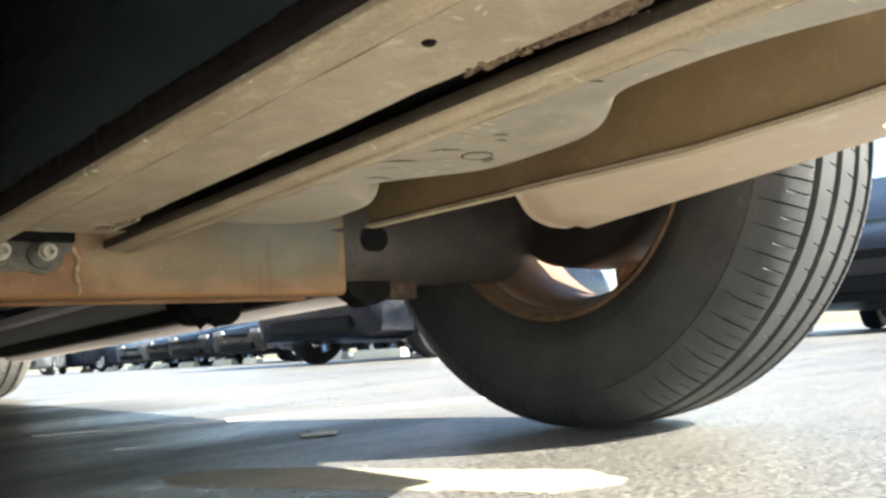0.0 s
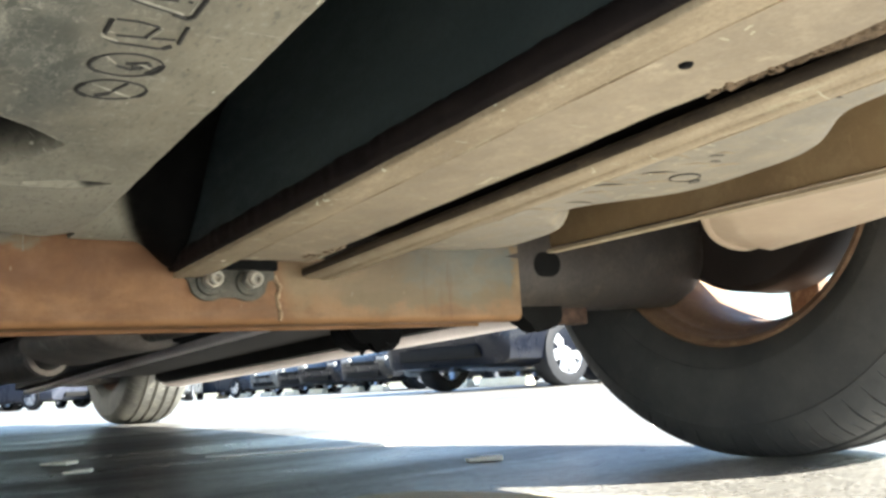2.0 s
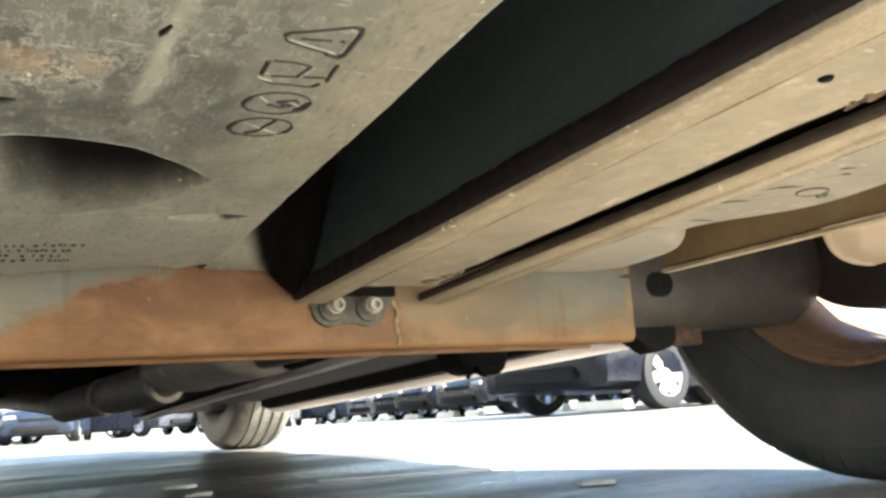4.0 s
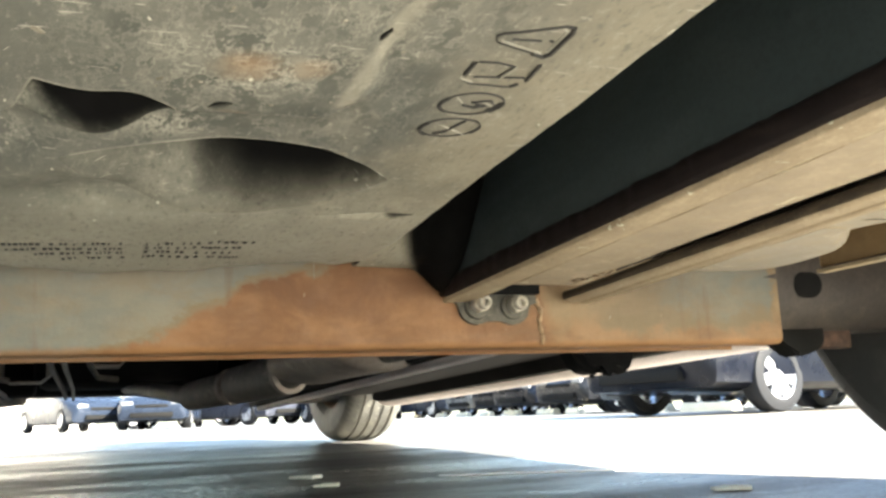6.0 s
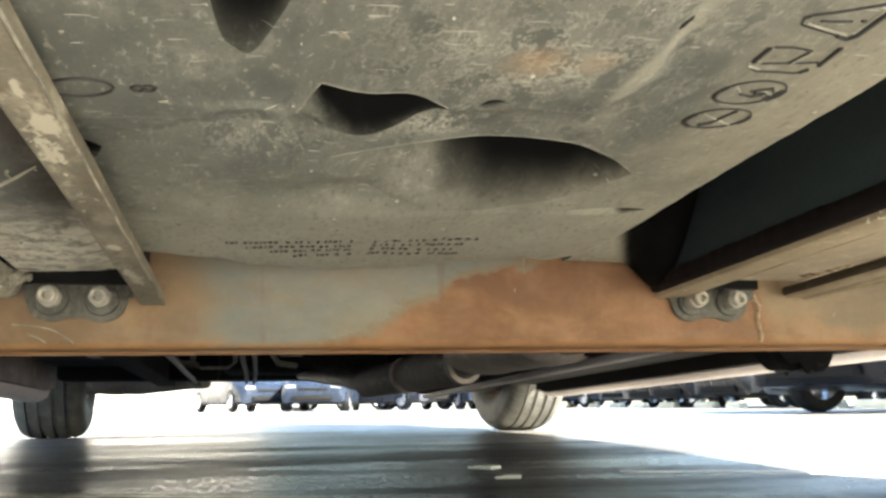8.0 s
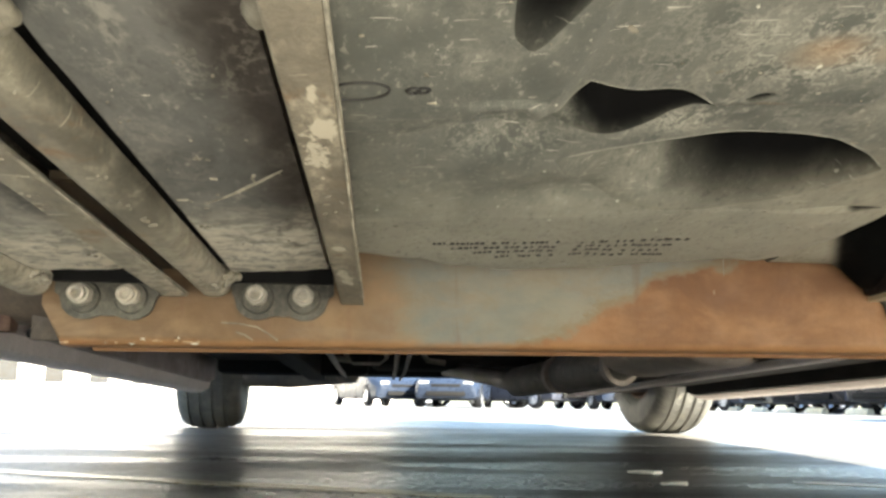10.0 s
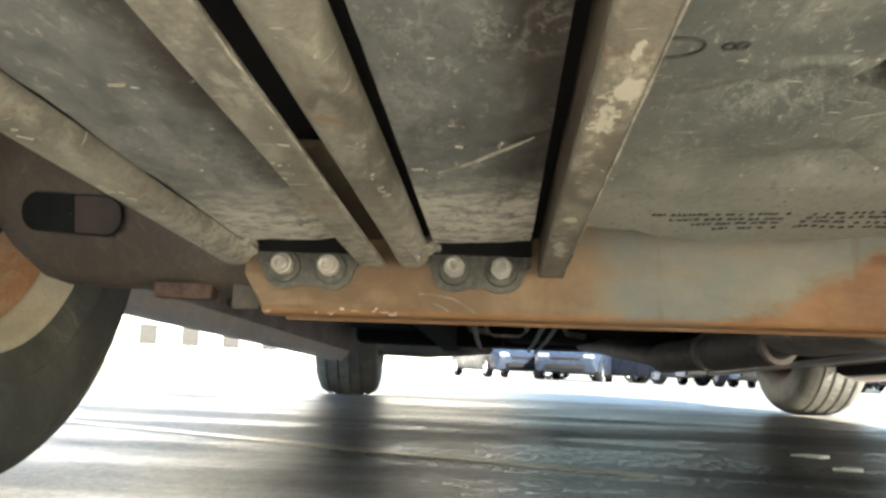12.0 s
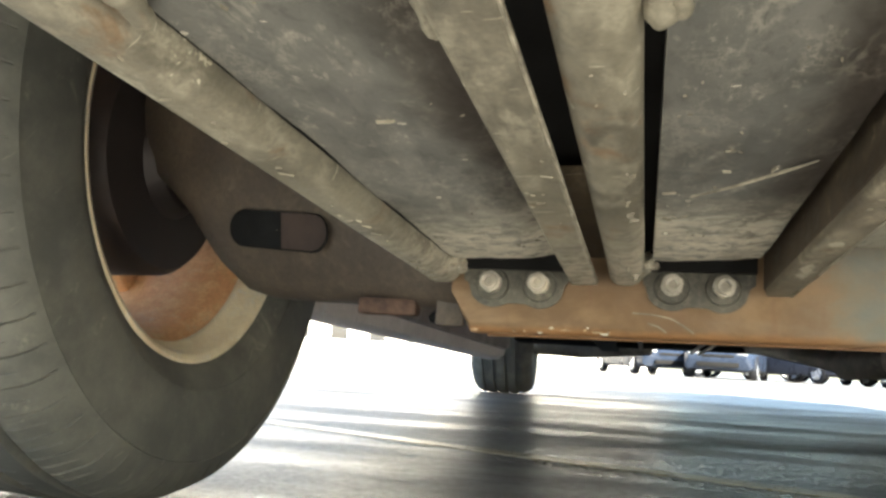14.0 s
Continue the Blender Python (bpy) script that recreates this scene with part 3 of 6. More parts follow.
def box(bm, x0, x1, y0, y1, z0, z1, bevel=0.0, seg=2):
    vs = [bm.verts.new((x, y, z)) for x in (x0, x1) for y in (y0, y1) for z in (z0, z1)]
    fs = [bm.faces.new([vs[i] for i in f]) for f in ((0, 1, 3, 2), (4, 6, 7, 5), (0, 4, 5, 1), (2, 3, 7, 6), (0, 2, 6, 4), (1, 5, 7, 3))]
    if bevel:
        es = list({e for f in fs for e in f.edges})
        bmesh.ops.bevel(bm, geom=es, offset=bevel, segments=seg, profile=0.5, affect="EDGES")
    return vs


def zr(x, y):
    """The underside of the rails: it falls gently towards the axle."""
    return 0.190 + 0.0164 * x + 0.05 * (1.06 - y)


def sweep(bm, section, stations, close=True, caps=True):
    """Joins copies of a 2D section placed by station functions (p -> 3D)."""
    rings = [[bm.verts.new(st(p)) for p in section] for st in stations]
    n = len(section)
    for a, b in zip(rings, rings[1:]):
        for i in range(n if close else n - 1):
            j = (i + 1) % n
            bm.faces.new((a[i], a[j], b[j], b[i]))
    if caps and close:
        bm.faces.new(rings[0])
        bm.faces.new(list(reversed(rings[-1])))
    return rings


def tube(bm, pts, radius, seg=14, caps=True):
    pts = [Vector(p) for p in pts]
    stations = []
    for i, p in enumerate(pts):
        d = (pts[min(i + 1, len(pts) - 1)] - pts[max(i - 1, 0)]).normalized()
        q = d.to_track_quat("Z", "Y")
        r = radius[i] if isinstance(radius, (list, tuple)) else radius
        stations.append(lambda c, p=p, q=q, r=r: p + q @ Vector((c[0] * r, c[1] * r, 0)))
    circle = [(math.cos(2 * math.pi * k / seg), math.sin(2 * math.pi * k / seg)) for k in range(seg)]
    sweep(bm, circle, stations, True, caps)


def lathe(bm, profile, seg=48, axis="x", close=False):
    """Turns (along, radius) pairs round an axis through the origin."""
    rings = []
    for k in range(seg):
        a = 2 * math.pi * k / seg
        c, s = math.cos(a), math.sin(a)
        ring = []
        for u, r in profile:
            p = (u, r * c, r * s) if axis == "x" else ((r * c, u, r * s) if axis == "y" else (r * c, r * s, u))
            ring.append(bm.verts.new(p))
        rings.append(ring)
    m = len(profile)
    for k in range(seg):
        a, b = rings[k], rings[(k + 1) % seg]
        for i in range(m if close else m - 1):
            j = (i + 1) % m
            bm.faces.new((a[i], a[j], b[j], b[i]))


def prism(bm, outline, low, high, put):
    """A closed 2D outline drawn out between two depths; put(u, v, d) gives the place."""
    a = [bm.verts.new(put(u, v, low)) for u, v in outline]
    b = [bm.verts.new(put(u, v, high)) for u, v in outline]
    n = len(outline)
    for i in range(n):
        j = (i + 1) % n
        bm.faces.new((a[i], a[j], b[j], b[i]))
    bm.faces.new(a)
    bm.faces.new(list(reversed(b)))


def smooth01(s):
    s = min(1.0, max(0.0, s))
    return s * s * (3 - 2 * s)


# ---- ground ----
def ground_z(x, y):
    """Asphalt raised a little towards the front and sunk under one rear wheel, shaped to fit the camera's view."""
    return -0.025 * (1 - smooth01((y - 0.9) / 2.2)) - 0.008 * math.exp(-((x + 0.88) ** 2 + (y - 1.2) ** 2) / 0.22)


def build_ground():
    bm = bmesh.new()
    axis_x = sorted({-400, -150, -60, -25, -12, -6, -4, -3, 3, 4, 6, 12, 25, 60, 150, 400} | {round(-2 + 0.1 * i, 2) for i in range(41)})
    axis_y = sorted({-400, -150, -60, -25, -12, -6, -3, -1.5, 4.5, 6, 9, 15, 30, 60, 150, 400} | {round(-0.5 + 0.1 * i, 2) for i in range(41)})
    grid = [[bm.verts.new((x, y, ground_z(x, y))) for y in axis_y] for x in axis_x]
    for i in range(len(axis_x) - 1):
        for j in range(len(axis_y) - 1):
            bm.faces.new((grid[i][j], grid[i + 1][j], grid[i + 1][j + 1], grid[i][j + 1]))
    ob = part("ground", bm, "asphalt")
    return tagged(ob, "worn grey asphalt of a parking lot, oily streaks and van's shade in its colour", "ground", kind="structure")


build_ground()

# ---- the vehicle ----
VAN = thing("minivan", pose(0, 2.4, 0), "silver minivan seen from beneath with dusty rusted underside", "van")
Y_BEAM = 1.06


def axle_beam():
    """Folded steel plate across the rear, an upside-down U with a rounded lower fold."""
    bm = bmesh.new()
    sec = []
    t, depth, height = 0.005, 0.085, 0.115
    outer = [(0, height)] + [(0.008 - 0.008 * math.cos(a), 0.008 - 0.008 * math.sin(a)) for a in [radians(15 * k) for k in range(7)]] + [(0.03, 0.0)]
    inner = [(0.03, t), (0.010, t), (t, 0.010), (t, height - t), (depth - t, height - t), (depth - t, 0.0), (depth, 0.0), (depth, height)]
    sec = outer + inner
    stations = []
    for x, cut in ((-0.512, 0.03), (-0.497, 0.0), (-0.3, 0.0), (0.0, 0.0), (0.3, 0.0), (0.518, 0.0)):
        z0 = 0.150 + 0.0078 * x
        stations.append(lambda p, x=x, z0=z0, cut=cut: (x, Y_BEAM + p[0], z0 + max(p[1], cut)))
    sweep(bm, sec, stations)
    beam = part("axle_beam", bm, "axle", VAN, "rusted steel cross beam with worn grey paint", 35)
    bm = bmesh.new()
    run = [k / 60 for k in range(61)]
    tube(bm, [(0.2245 + 0.005 * smooth01(3 * u) + 0.0015 * math.sin(9 * u), Y_BEAM - 0.0002, 0.196 - 0.041 * u) for u in run], [(0.0027 - 0.0009 * u) * (1 + 0.22 * math.sin(31 * u) + 0.1 * math.sin(83 * u)) for u in run], 10)
    part("weld_bead", bm, "ochre", beam, "tan weld bead")
    return beam


BEAM = axle_beam()


def axle_arm(side, label):
    """Rounded hollow arm from the beam's end to the hub, with a slot or a round hole painted black on its face."""
    bm = bmesh.new()
    x_in, x_out, slant, rise = 0.50, (0.865 if side > 0 else 0.845), (0.0 if side > 0 else 0.06), (0.0 if side > 0 else 0.075)
    y_hub = 1.03 if side > 0 else 1.13
    e_c, e_s = (0.85, 0.85) if side > 0 else (0.6, 0.55)
    n = 40
    sec = []
    for k in range(n):
        a = 2 * math.pi * k / n
        c, s = math.cos(a), math.sin(a)
        q_c, q_s = (e_c, e_s) if s > 0 else (0.9, 0.9)
        sec.append((math.copysign(abs(c) ** q_c, c), math.copysign(abs(s) ** q_s, s)))
    stations = []
    for i in range(13):
        u = i / 12
        x = x_in + (x_out - x_in) * u
        yc = 1.112 + (y_hub + 0.07 - 1.112) * smooth01(u)
        zlow, ztop = 0.163 + 0.012 * u, 0.285 + rise + 0.05 * u
        cap = (1.0 if i < 11 else (0.82 if i == 11 else 0.45)) if side > 0 else {9: 0.985, 10: 0.94, 11: 0.80, 12: 0.48}.get(i, 1.0)
        half = 0.052
        stations.append(lambda p, x=x, yc=yc, zl=zlow, zt=ztop, h=half, q=cap: (side * (x + slant * (x - x_in) / (x_out - x_in) * p[1]), yc + p[0] * h * q, (zl + zt) / 2 + p[1] * (zt - zl) / 2 * q))
    sweep(bm, sec, stations)
    arm = part("axle_arm", bm, "arm_dark" if side > 0 else "arm", VAN, label)
    bm = bmesh.new()
    cx, cz, half_w, r, tilt = (0.56, 0.217, 0.006, 0.014, 0.0) if side > 0 else (0.681, 0.227, 0.039, 0.0165, 0.1)
    outline = [(cx + half_w + r * math.cos(a), cz + tilt * half_w + r * math.sin(a)) for a in [math.pi * (k / 8 - 0.5) for k in range(9)]]
    outline += [(cx - half_w - r * math.cos(a), cz - tilt * half_w - r * math.sin(a)) for a in [math.pi * (k / 8 - 0.5) for k in range(9)]]

    def face_y(x, z):
        u = (x - x_in) / (x_out - x_in)
        zl, zt = 0.163 + 0.012 * u, 0.285 + rise + 0.05 * u
        v = min(1.0, abs(z - (zl + zt) / 2) / ((zt - zl) / 2))
        q_c, q_s = (e_c, e_s) if z > (zl + zt) / 2 else (0.9, 0.9)
        c = math.sqrt(max(0.0, 1 - v ** (2 / q_s)))
        return 1.1116 + (y_hub + 0.07 - 1.112) * smooth01(u) - 0.052 * c ** q_c

    # nothing is cut: a black patch on the face paints the slot's shade
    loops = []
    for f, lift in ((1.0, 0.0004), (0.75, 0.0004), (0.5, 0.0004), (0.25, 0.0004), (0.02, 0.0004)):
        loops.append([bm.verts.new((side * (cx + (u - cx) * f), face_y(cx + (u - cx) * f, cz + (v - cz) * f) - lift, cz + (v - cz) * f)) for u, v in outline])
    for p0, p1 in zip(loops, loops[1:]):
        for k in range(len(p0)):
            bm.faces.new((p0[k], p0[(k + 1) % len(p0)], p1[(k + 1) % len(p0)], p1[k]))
    slot = part("slot", bm, "black", arm, "flat black patch for the slot's shade")
    if side < 0:
        bm = bmesh.new()
        near = [(u, v) for u, v in outline if u < cx - 0.005]
        ring = [(cx - 0.005, cz + tilt * -0.005 + 0.92 * r), *[(cx + (u - cx) * 0.97, cz + (v - cz) * 0.92) for u, v in sorted(near, key=lambda q: -math.atan2(q[1] - cz, cx - q[0]))], (cx - 0.005, cz + tilt * -0.005 - 0.92 * r)]
        bm.faces.new([bm.verts.new((side * u, face_y(u, v) - 0.0025, v)) for u, v in ring])
        part("inner_plate", bm, "liner", slot, "brown patch for a plate inside the slot", 0)
    bm = bmesh.new()
    if side > 0:
        box(bm, 0.603, 0.648, 1.09, 1.112, 0.151, 0.175, 0.003)
    else:
        box(bm, -0.60, -0.55, 1.10, 1.118, 0.158, 0.172, 0.003)
    part("spring_clip", bm, "clip", arm, "small rusted clamp")
    bm = bmesh.new()
    if side > 0:
        prism(bm, [(0.520, 0.176), (0.547, 0.158), (0.563, 0.142), (0.575, 0.143), (0.598, 0.150), (0.604, 0.158), (0.604, 0.176)], 1.085, 1.115, lambda u, v, d: (u, d, v))
        bmesh.ops.bevel(bm, geom=list(bm.edges), offset=0.003, segments=2, affect="EDGES")
    else:
        tube(bm, [(-0.522, 1.10, 0.172), (-0.53, 1.11, 0.160), (-0.54, 1.115, 0.157)], [0.005, 0.007, 0.004], 10)
    part("rubber_bush", bm, "black", arm)
    return arm


axle_arm(1, "dark dusty axle arm with a round hole")
axle_arm(-1, "dark dusty axle arm with a long slot")


def wheel_housing():
    """Liner shell arching over the rear wheel, added to shade the tyre's upper part."""
    bm = bmesh.new()
    ring = [math.radians(a) for a in range(12, 169, 6)]
    prism(bm, [(1.222 + 0.40 * math.cos(a), 0.313 + 0.40 * math.sin(a)) for a in ring] + [(1.222 + 0.385 * math.cos(a), 0.313 + 0.385 * math.sin(a)) for a in reversed(ring)], -1.02, -0.74, lambda u, v, d: (d, u, v))
    part("wheel_housing", bm, "liner", VAN, "liner added to shade the rear wheel")


wheel_housing()


# rails and pans under the floor
Y0, Y1 = 0.59, 1.052


def skew(y):
    """The rails on one side splay outwards to the rear."""
    return 0.034 * (1.07 - y)


def rail(name, x0, x1, height, material, label, bevel=0.004, low=0.0, y0=Y0, y1=Y1, seg=3, splay=0.0, channel=False):
    bm = bmesh.new()
    r = bevel
    sec = [(x0, height), (x0, r)]
    sec += [(x0 + r - r * math.cos(a), r - r * math.sin(a)) for a in [math.pi / 2 * k / seg for k in range(1, seg + 1)]]
    sec += [(x1 - r + r * math.sin(a), r - r * math.cos(a)) for a in [math.pi / 2 * k / seg for k in range(0, seg + 1)]]
    sec += [(x1, 0.003), (x0 + 0.003, 0.0045), (x0 + 0.003, height)] if channel else [(x1, height)]
    st = []
    n = 24
    for i in range(n + 1):
        y = y0 + (y1 - y0) * i / n
        wob = 0.0006 * noise.noise(Vector((x0 * 30, y * 7, 1.3)))
        st.append(lambda p, y=y, w=wob: (p[0] + w + splay * skew(y), y, zr(p[0], y) + low + p[1] + w))
    sweep(bm, sec, st)
    return part(name, bm, material, VAN, label, 50)


def weld_blob(parent, x, y, z, size, seed, material="railr"):
    bm = bmesh.new()
    bmesh.ops.create_icosphere(bm, subdivisions=4, radius=1.0)
    for v in bm.verts:
        n = v.co.normalized()
        r = size * (0.8 + 0.45 * noise.noise(n * 1.7 + Vector((seed, 0, 0))) + 0.16 * noise.noise(n * 6 + Vector((0, seed, 0))))
        v.co = Vector((x + n.x * r, y + n.y * r * 1.2, z + n.z * r * 0.8))
    part("weld", bm, material, parent, "lumpy weld with baked-on dirt")


tube_a = rail("guard_tube", -0.531, -0.5035, 0.0118, "rail", "dusty rounded steel guard tube", 0.011, seg=6)
# added black sheet: paints the deep shade in the gaps between rails
rail("rail_gap_shade", -0.552, -0.2835, 0.02, "black", "black sheet standing in for the shade above the rails", 0.001, low=0.024, y1=1.056)
weld_blob(tube_a, -0.506, 1.028, zr(-0.506, 1.028) + 0.012, 0.014, 3, "rail")
rail_b = rail("guard_rail", -0.422, -0.4025, 0.010, "rail", "narrow dusty steel rail with folded edge", 0.002, channel=True)
tube_c = rail("guard_tube", -0.3945, -0.3705, 0.014, "rail", "dusty rounded steel guard tube", 0.009, seg=6)
weld_blob(tube_c, -0.372, 1.03, zr(-0.372, 1.03) + 0.012, 0.012, 5, "rail")
bar_m = rail("guard_rail", -0.2882, -0.271, 0.007, "railm", "deep steel rail with scraped paint", 0.002, low=-0.006, y1=1.052)
web_m = rail("rail_web", -0.2888, -0.2845, 0.030, "web", "brown upright web of the rail", 0.0015, low=-0.001, y1=1.0585)
bar_r = rail("guard_rail", 0.1325, 0.158, 0.004, "railr", "thin tan steel lip of a deep rail", 0.0012, y0=0.40, y1=1.07, splay=1)


def rolled_strip():
    """Tan strip whose inner edge is rolled up into the seam, with a crisp flange on its outer side."""
    bm = bmesh.new()
    x0, x1, r = 0.2485, 0.276, 0.006
    sec = [(x0, 0.0085), (x0, r)] + [(x0 + r - r * math.cos(a), r - r * math.sin(a)) for a in [math.pi / 2 * k / 8 for k in range(1, 9)]]
    sec += [(x1 - 0.010, 0.0), (x1 - 0.009, -0.0012), (x1 - 0.0006, -0.0016), (x1, -0.001), (x1, 0.006), (x0 + r, 0.006)]
    st = []
    for i in range(41):
        y = 0.38 + (1.05 - 0.38) * i / 40
        wob = 0.0007 * noise.noise(Vector((2.1, y * 9, 0.4)))
        st.append(lambda p, y=y, w=wob: (p[0] + w + skew(y), y, zr(p[0], y) - 0.002 + p[1] + w))
    sweep(bm, sec, st)
    ob = part("guard_rail", bm, "railr", VAN, "tan steel strip with a rolled edge", 50)
    # roll coloured dark brown for its dirt and for the seam's shade
    bm = bmesh.new()
    sec = [(x0 + r - (r + 0.0006) * math.cos(a), r - (r + 0.0006) * math.sin(a)) for a in [math.pi / 2 * (k / 8 - 0.35) for k in range(7)]]
    sec += [(x0 + r - (r - 0.002) * math.cos(a), r - (r - 0.002) * math.sin(a)) for a in [math.pi / 2 * (k / 8 - 0.35) for k in reversed(range(7))]]
    sweep(bm, sec, st)
    part("rolled_edge", bm, "dark_brown", ob, "dirty brown rolled edge with the seam's shade painted in", 50)
    return ob


strip = rolled_strip()
# added black sheet: paints the deep shade inside the seam
backing = rail("seam_gap_shade", 0.200, 0.272, 0.02, "black", "black sheet standing in for the shade above the seam", 0.001, low=0.016, y0=0.40, y1=1.045, splay=1)


def side_sheet():
    """Black upright sheet of the rail and the sealed fold along its foot."""
    def run(n=25, y0=0.50, y1=1.058):
        return [y0 + (y1 - y0) * i / (n - 1) for i in range(n)]

    bm = bmesh.new()
    st = [(lambda p, y=y: (p[0] + skew(y), y, zr(0.13, y) + p[1])) for y in run()]
    sweep(bm, [(0.1325, 0.0045), (0.1325, 0.012), (0.1300, 0.014), (0.1300, 0.17), (0.1335, 0.17), (0.1365, 0.0045)], st)
    sheet = part("side_sheet", bm, "cavity", bar_r, "black upright sheet of the rail", 30)
    bm = bmesh.new()
    st = []
    for y in run(140, 0.50, 1.055):
        lump = 0.0012 * noise.noise(Vector((0.3, y * 60, 1))) + 0.0009 * noise.noise(Vector((5.3, y * 140, 1)))
        st.append(lambda p, y=y, w=lump: (p[0] + skew(y) - (w if 0.003 < p[1] < 0.019 else 0.0), y, zr(0.13, y) + p[1] * (1 + 30 * w)))
    sweep(bm, [(0.1322, 0.0042), (0.1275, 0.0044), (0.1262, 0.006), (0.1258, 0.012), (0.1264, 0.0165), (0.1282, 0.0185), (0.1302, 0.019), (0.1322, 0.016)], st)
    part("fold", bm, "fold", sheet, "dark brown sealed fold", 50)


side_sheet()


def curl_up(gap):
    """How far a pan's skin has risen at a distance from its curled edge."""
    return smooth01((0.026 - gap) / 0.026)


def pan(x0, x1, low, material, label, y1=1.028, dents=0.0015, y0=Y0, seed=0.0, splay=0.0, thick=0.02, curl=0.0):
    """Thin pressed sheet with a slightly uneven skin, a turned-up front end and, if asked, a side edge curled up."""
    bm = bmesh.new()
    nx, ny = 28, 90
    rows = []
    for j in range(ny + 1):
        y = y0 + (y1 - y0) * j / ny
        row = []
        for i in range(nx + 1):
            x = x0 + (x1 - x0) * i / nx
            d = dents * noise.noise(Vector((x * 22 + seed, y * 14, seed))) + 0.4 * dents * noise.noise(Vector((x * 70, y * 50, seed)))
            up = 0.006 * smooth01((y - (y1 - 0.012)) / 0.012)
            up += curl * curl_up(x1 - x)
            row.append(bm.verts.new((x + splay * skew(y), y, zr(x, y) + low + d + up)))
        rows.append(row)
    for a, b in zip(rows, rows[1:]):
        for i in range(nx):
            bm.faces.new((a[i], a[i + 1], b[i + 1], b[i]))
    geom = bmesh.ops.extrude_face_region(bm, geom=list(bm.faces))
    for v in geom["geom"]:
        if isinstance(v, bmesh.types.BMVert):
            v.co.z += thick
    return part("guard_pan", bm, material, VAN, label, 40)


PANS = []
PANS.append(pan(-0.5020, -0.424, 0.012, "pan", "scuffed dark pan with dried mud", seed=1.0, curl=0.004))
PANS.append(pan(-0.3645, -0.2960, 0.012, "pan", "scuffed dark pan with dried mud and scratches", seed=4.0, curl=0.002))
pan(0.1585, 0.2205, 0.002, "panr", "tan dusty pan with a small drain hole", 1.002, 0.001, 0.40, 8.0, splay=1, thick=0.008)

# gap closers and cross pieces
bm = bmesh.new()
st = [(lambda p, y=y: (p[0], y, zr(p[0], y) + p[1])) for y in (0.805, 1.02)]
sweep(bm, [(-0.416, 0.014), (-0.393, 0.014), (-0.393, 0.018), (-0.416, 0.018)], st)
part("gap_plate", bm, "dark_brown", VAN, "recessed plate between two rails")


def weld_seam(parent, x, y0, y1, radius, seed):
    """Lumpy weld that closes the slit between a rail and the pan beside it, with a drooping end."""
    bm = bmesh.new()
    pts, rad = [], []
    for k in range(41):
        u = k / 40
        y = y0 + (y1 - y0) * u
        wob = noise.noise(Vector((seed, y * 90, 0.3)))
        pts.append((x + 0.0012 * wob, y, zr(x, y) + 0.0085 - 0.002 * smooth01((u - 0.75) / 0.2)))
        rad.append(radius * (0.85 + 0.45 * wob + 0.3 * noise.noise(Vector((seed, y * 320, 2.3)))) * math.sqrt(max(0.02, 1 - max(0.0, (u - 0.88) / 0.12) ** 2)))
    tube(bm, pts, rad, 14)
    part("weld", bm, "rail", parent, "lumpy weld with baked-on dirt", 60)


weld_seam(tube_a, -0.5005, 0.555, 0.621, 0.0042, 3.1)
weld_seam(tube_c, -0.3660, 0.555, 0.637, 0.0058, 7.7)
weld_seam(tube_c, -0.3615, 0.555, 0.632, 0.0040, 1.9)
weld_seam(rail_b, -0.4240, 0.555, 0.636, 0.0038, 5.2)
weld_seam(bar_m, -0.2920, 0.555, 0.629, 0.0045, 9.4)
bm = bmesh.new()
tube(bm, [(0.196 + 0.0026 * math.cos(a), 0.555 + 0.0026 * math.sin(a), zr(0.196, 0.555) + 0.0018) for a in [2 * math.pi * k / 20 for k in range(21)]], 0.0009, 6)
drain = part("drain_hole", bm, "black", VAN, "black ring and disc for a small drain hole")
# no hole is cut: a black disc paints its shaded inside
bm = bmesh.new()
bmesh.ops.create_cone(bm, cap_ends=True, segments=20, radius1=0.0025, radius2=0.0025, depth=0.004, matrix=Matrix.Translation((0.196, 0.555, zr(0.196, 0.555) + 0.0025)))
part("hole", bm, "black", drain)


def dirt_crust(pts, wide, count, seed, label):
    """Caked road dirt: many small flattened lumps along a line."""
    bm = bmesh.new()
    rng = random.Random(seed)
    for k in range(count):
        u = rng.random() * (len(pts) - 1)
        i = int(u)
        f = u - i
        x = pts[i][0] + (pts[i + 1][0] - pts[i][0]) * f + rng.gauss(0, wide)
        y = pts[i][1] + (pts[i + 1][1] - pts[i][1]) * f + rng.gauss(0, wide)
        r = rng.uniform(0.0006, 0.0022)
        m = Matrix.Translation((x, y, zr(x, y) + 0.004 + rng.uniform(-0.002, 0.004))) @ Matrix.Rotation(rng.uniform(0, 6.28), 4, "Z") @ Matrix.Diagonal((r * rng.uniform(1.0, 2.2), r * rng.uniform(0.8, 1.6), r, 1))
        bmesh.ops.create_icosphere(bm, subdivisions=1, radius=1.0, matrix=m)
    part("dirt_crust", bm, "dirt", VAN, label, 60)


bm = bmesh.new()
st = [(lambda p, y=y: (0.229 + skew(y) + p[0], y, zr(0.24, y) + p[1] + 0.002 * math.sin(60 * y))) for y in (0.48, 0.50, 0.52, 0.54, 0.56, 0.572)]
sweep(bm, [(-0.010, 0.004), (0.004, 0.003), (0.006, 0.012), (-0.010, 0.012)], st)
part("seam_filler", bm, "dirt", VAN, "caked dirt that bridges the seam")
dirt_crust([(0.240, 0.575), (0.243, 0.54), (0.246, 0.51), (0.249, 0.485)], 0.0032, 420, 4, "lumpy brown dirt caked in the seam")
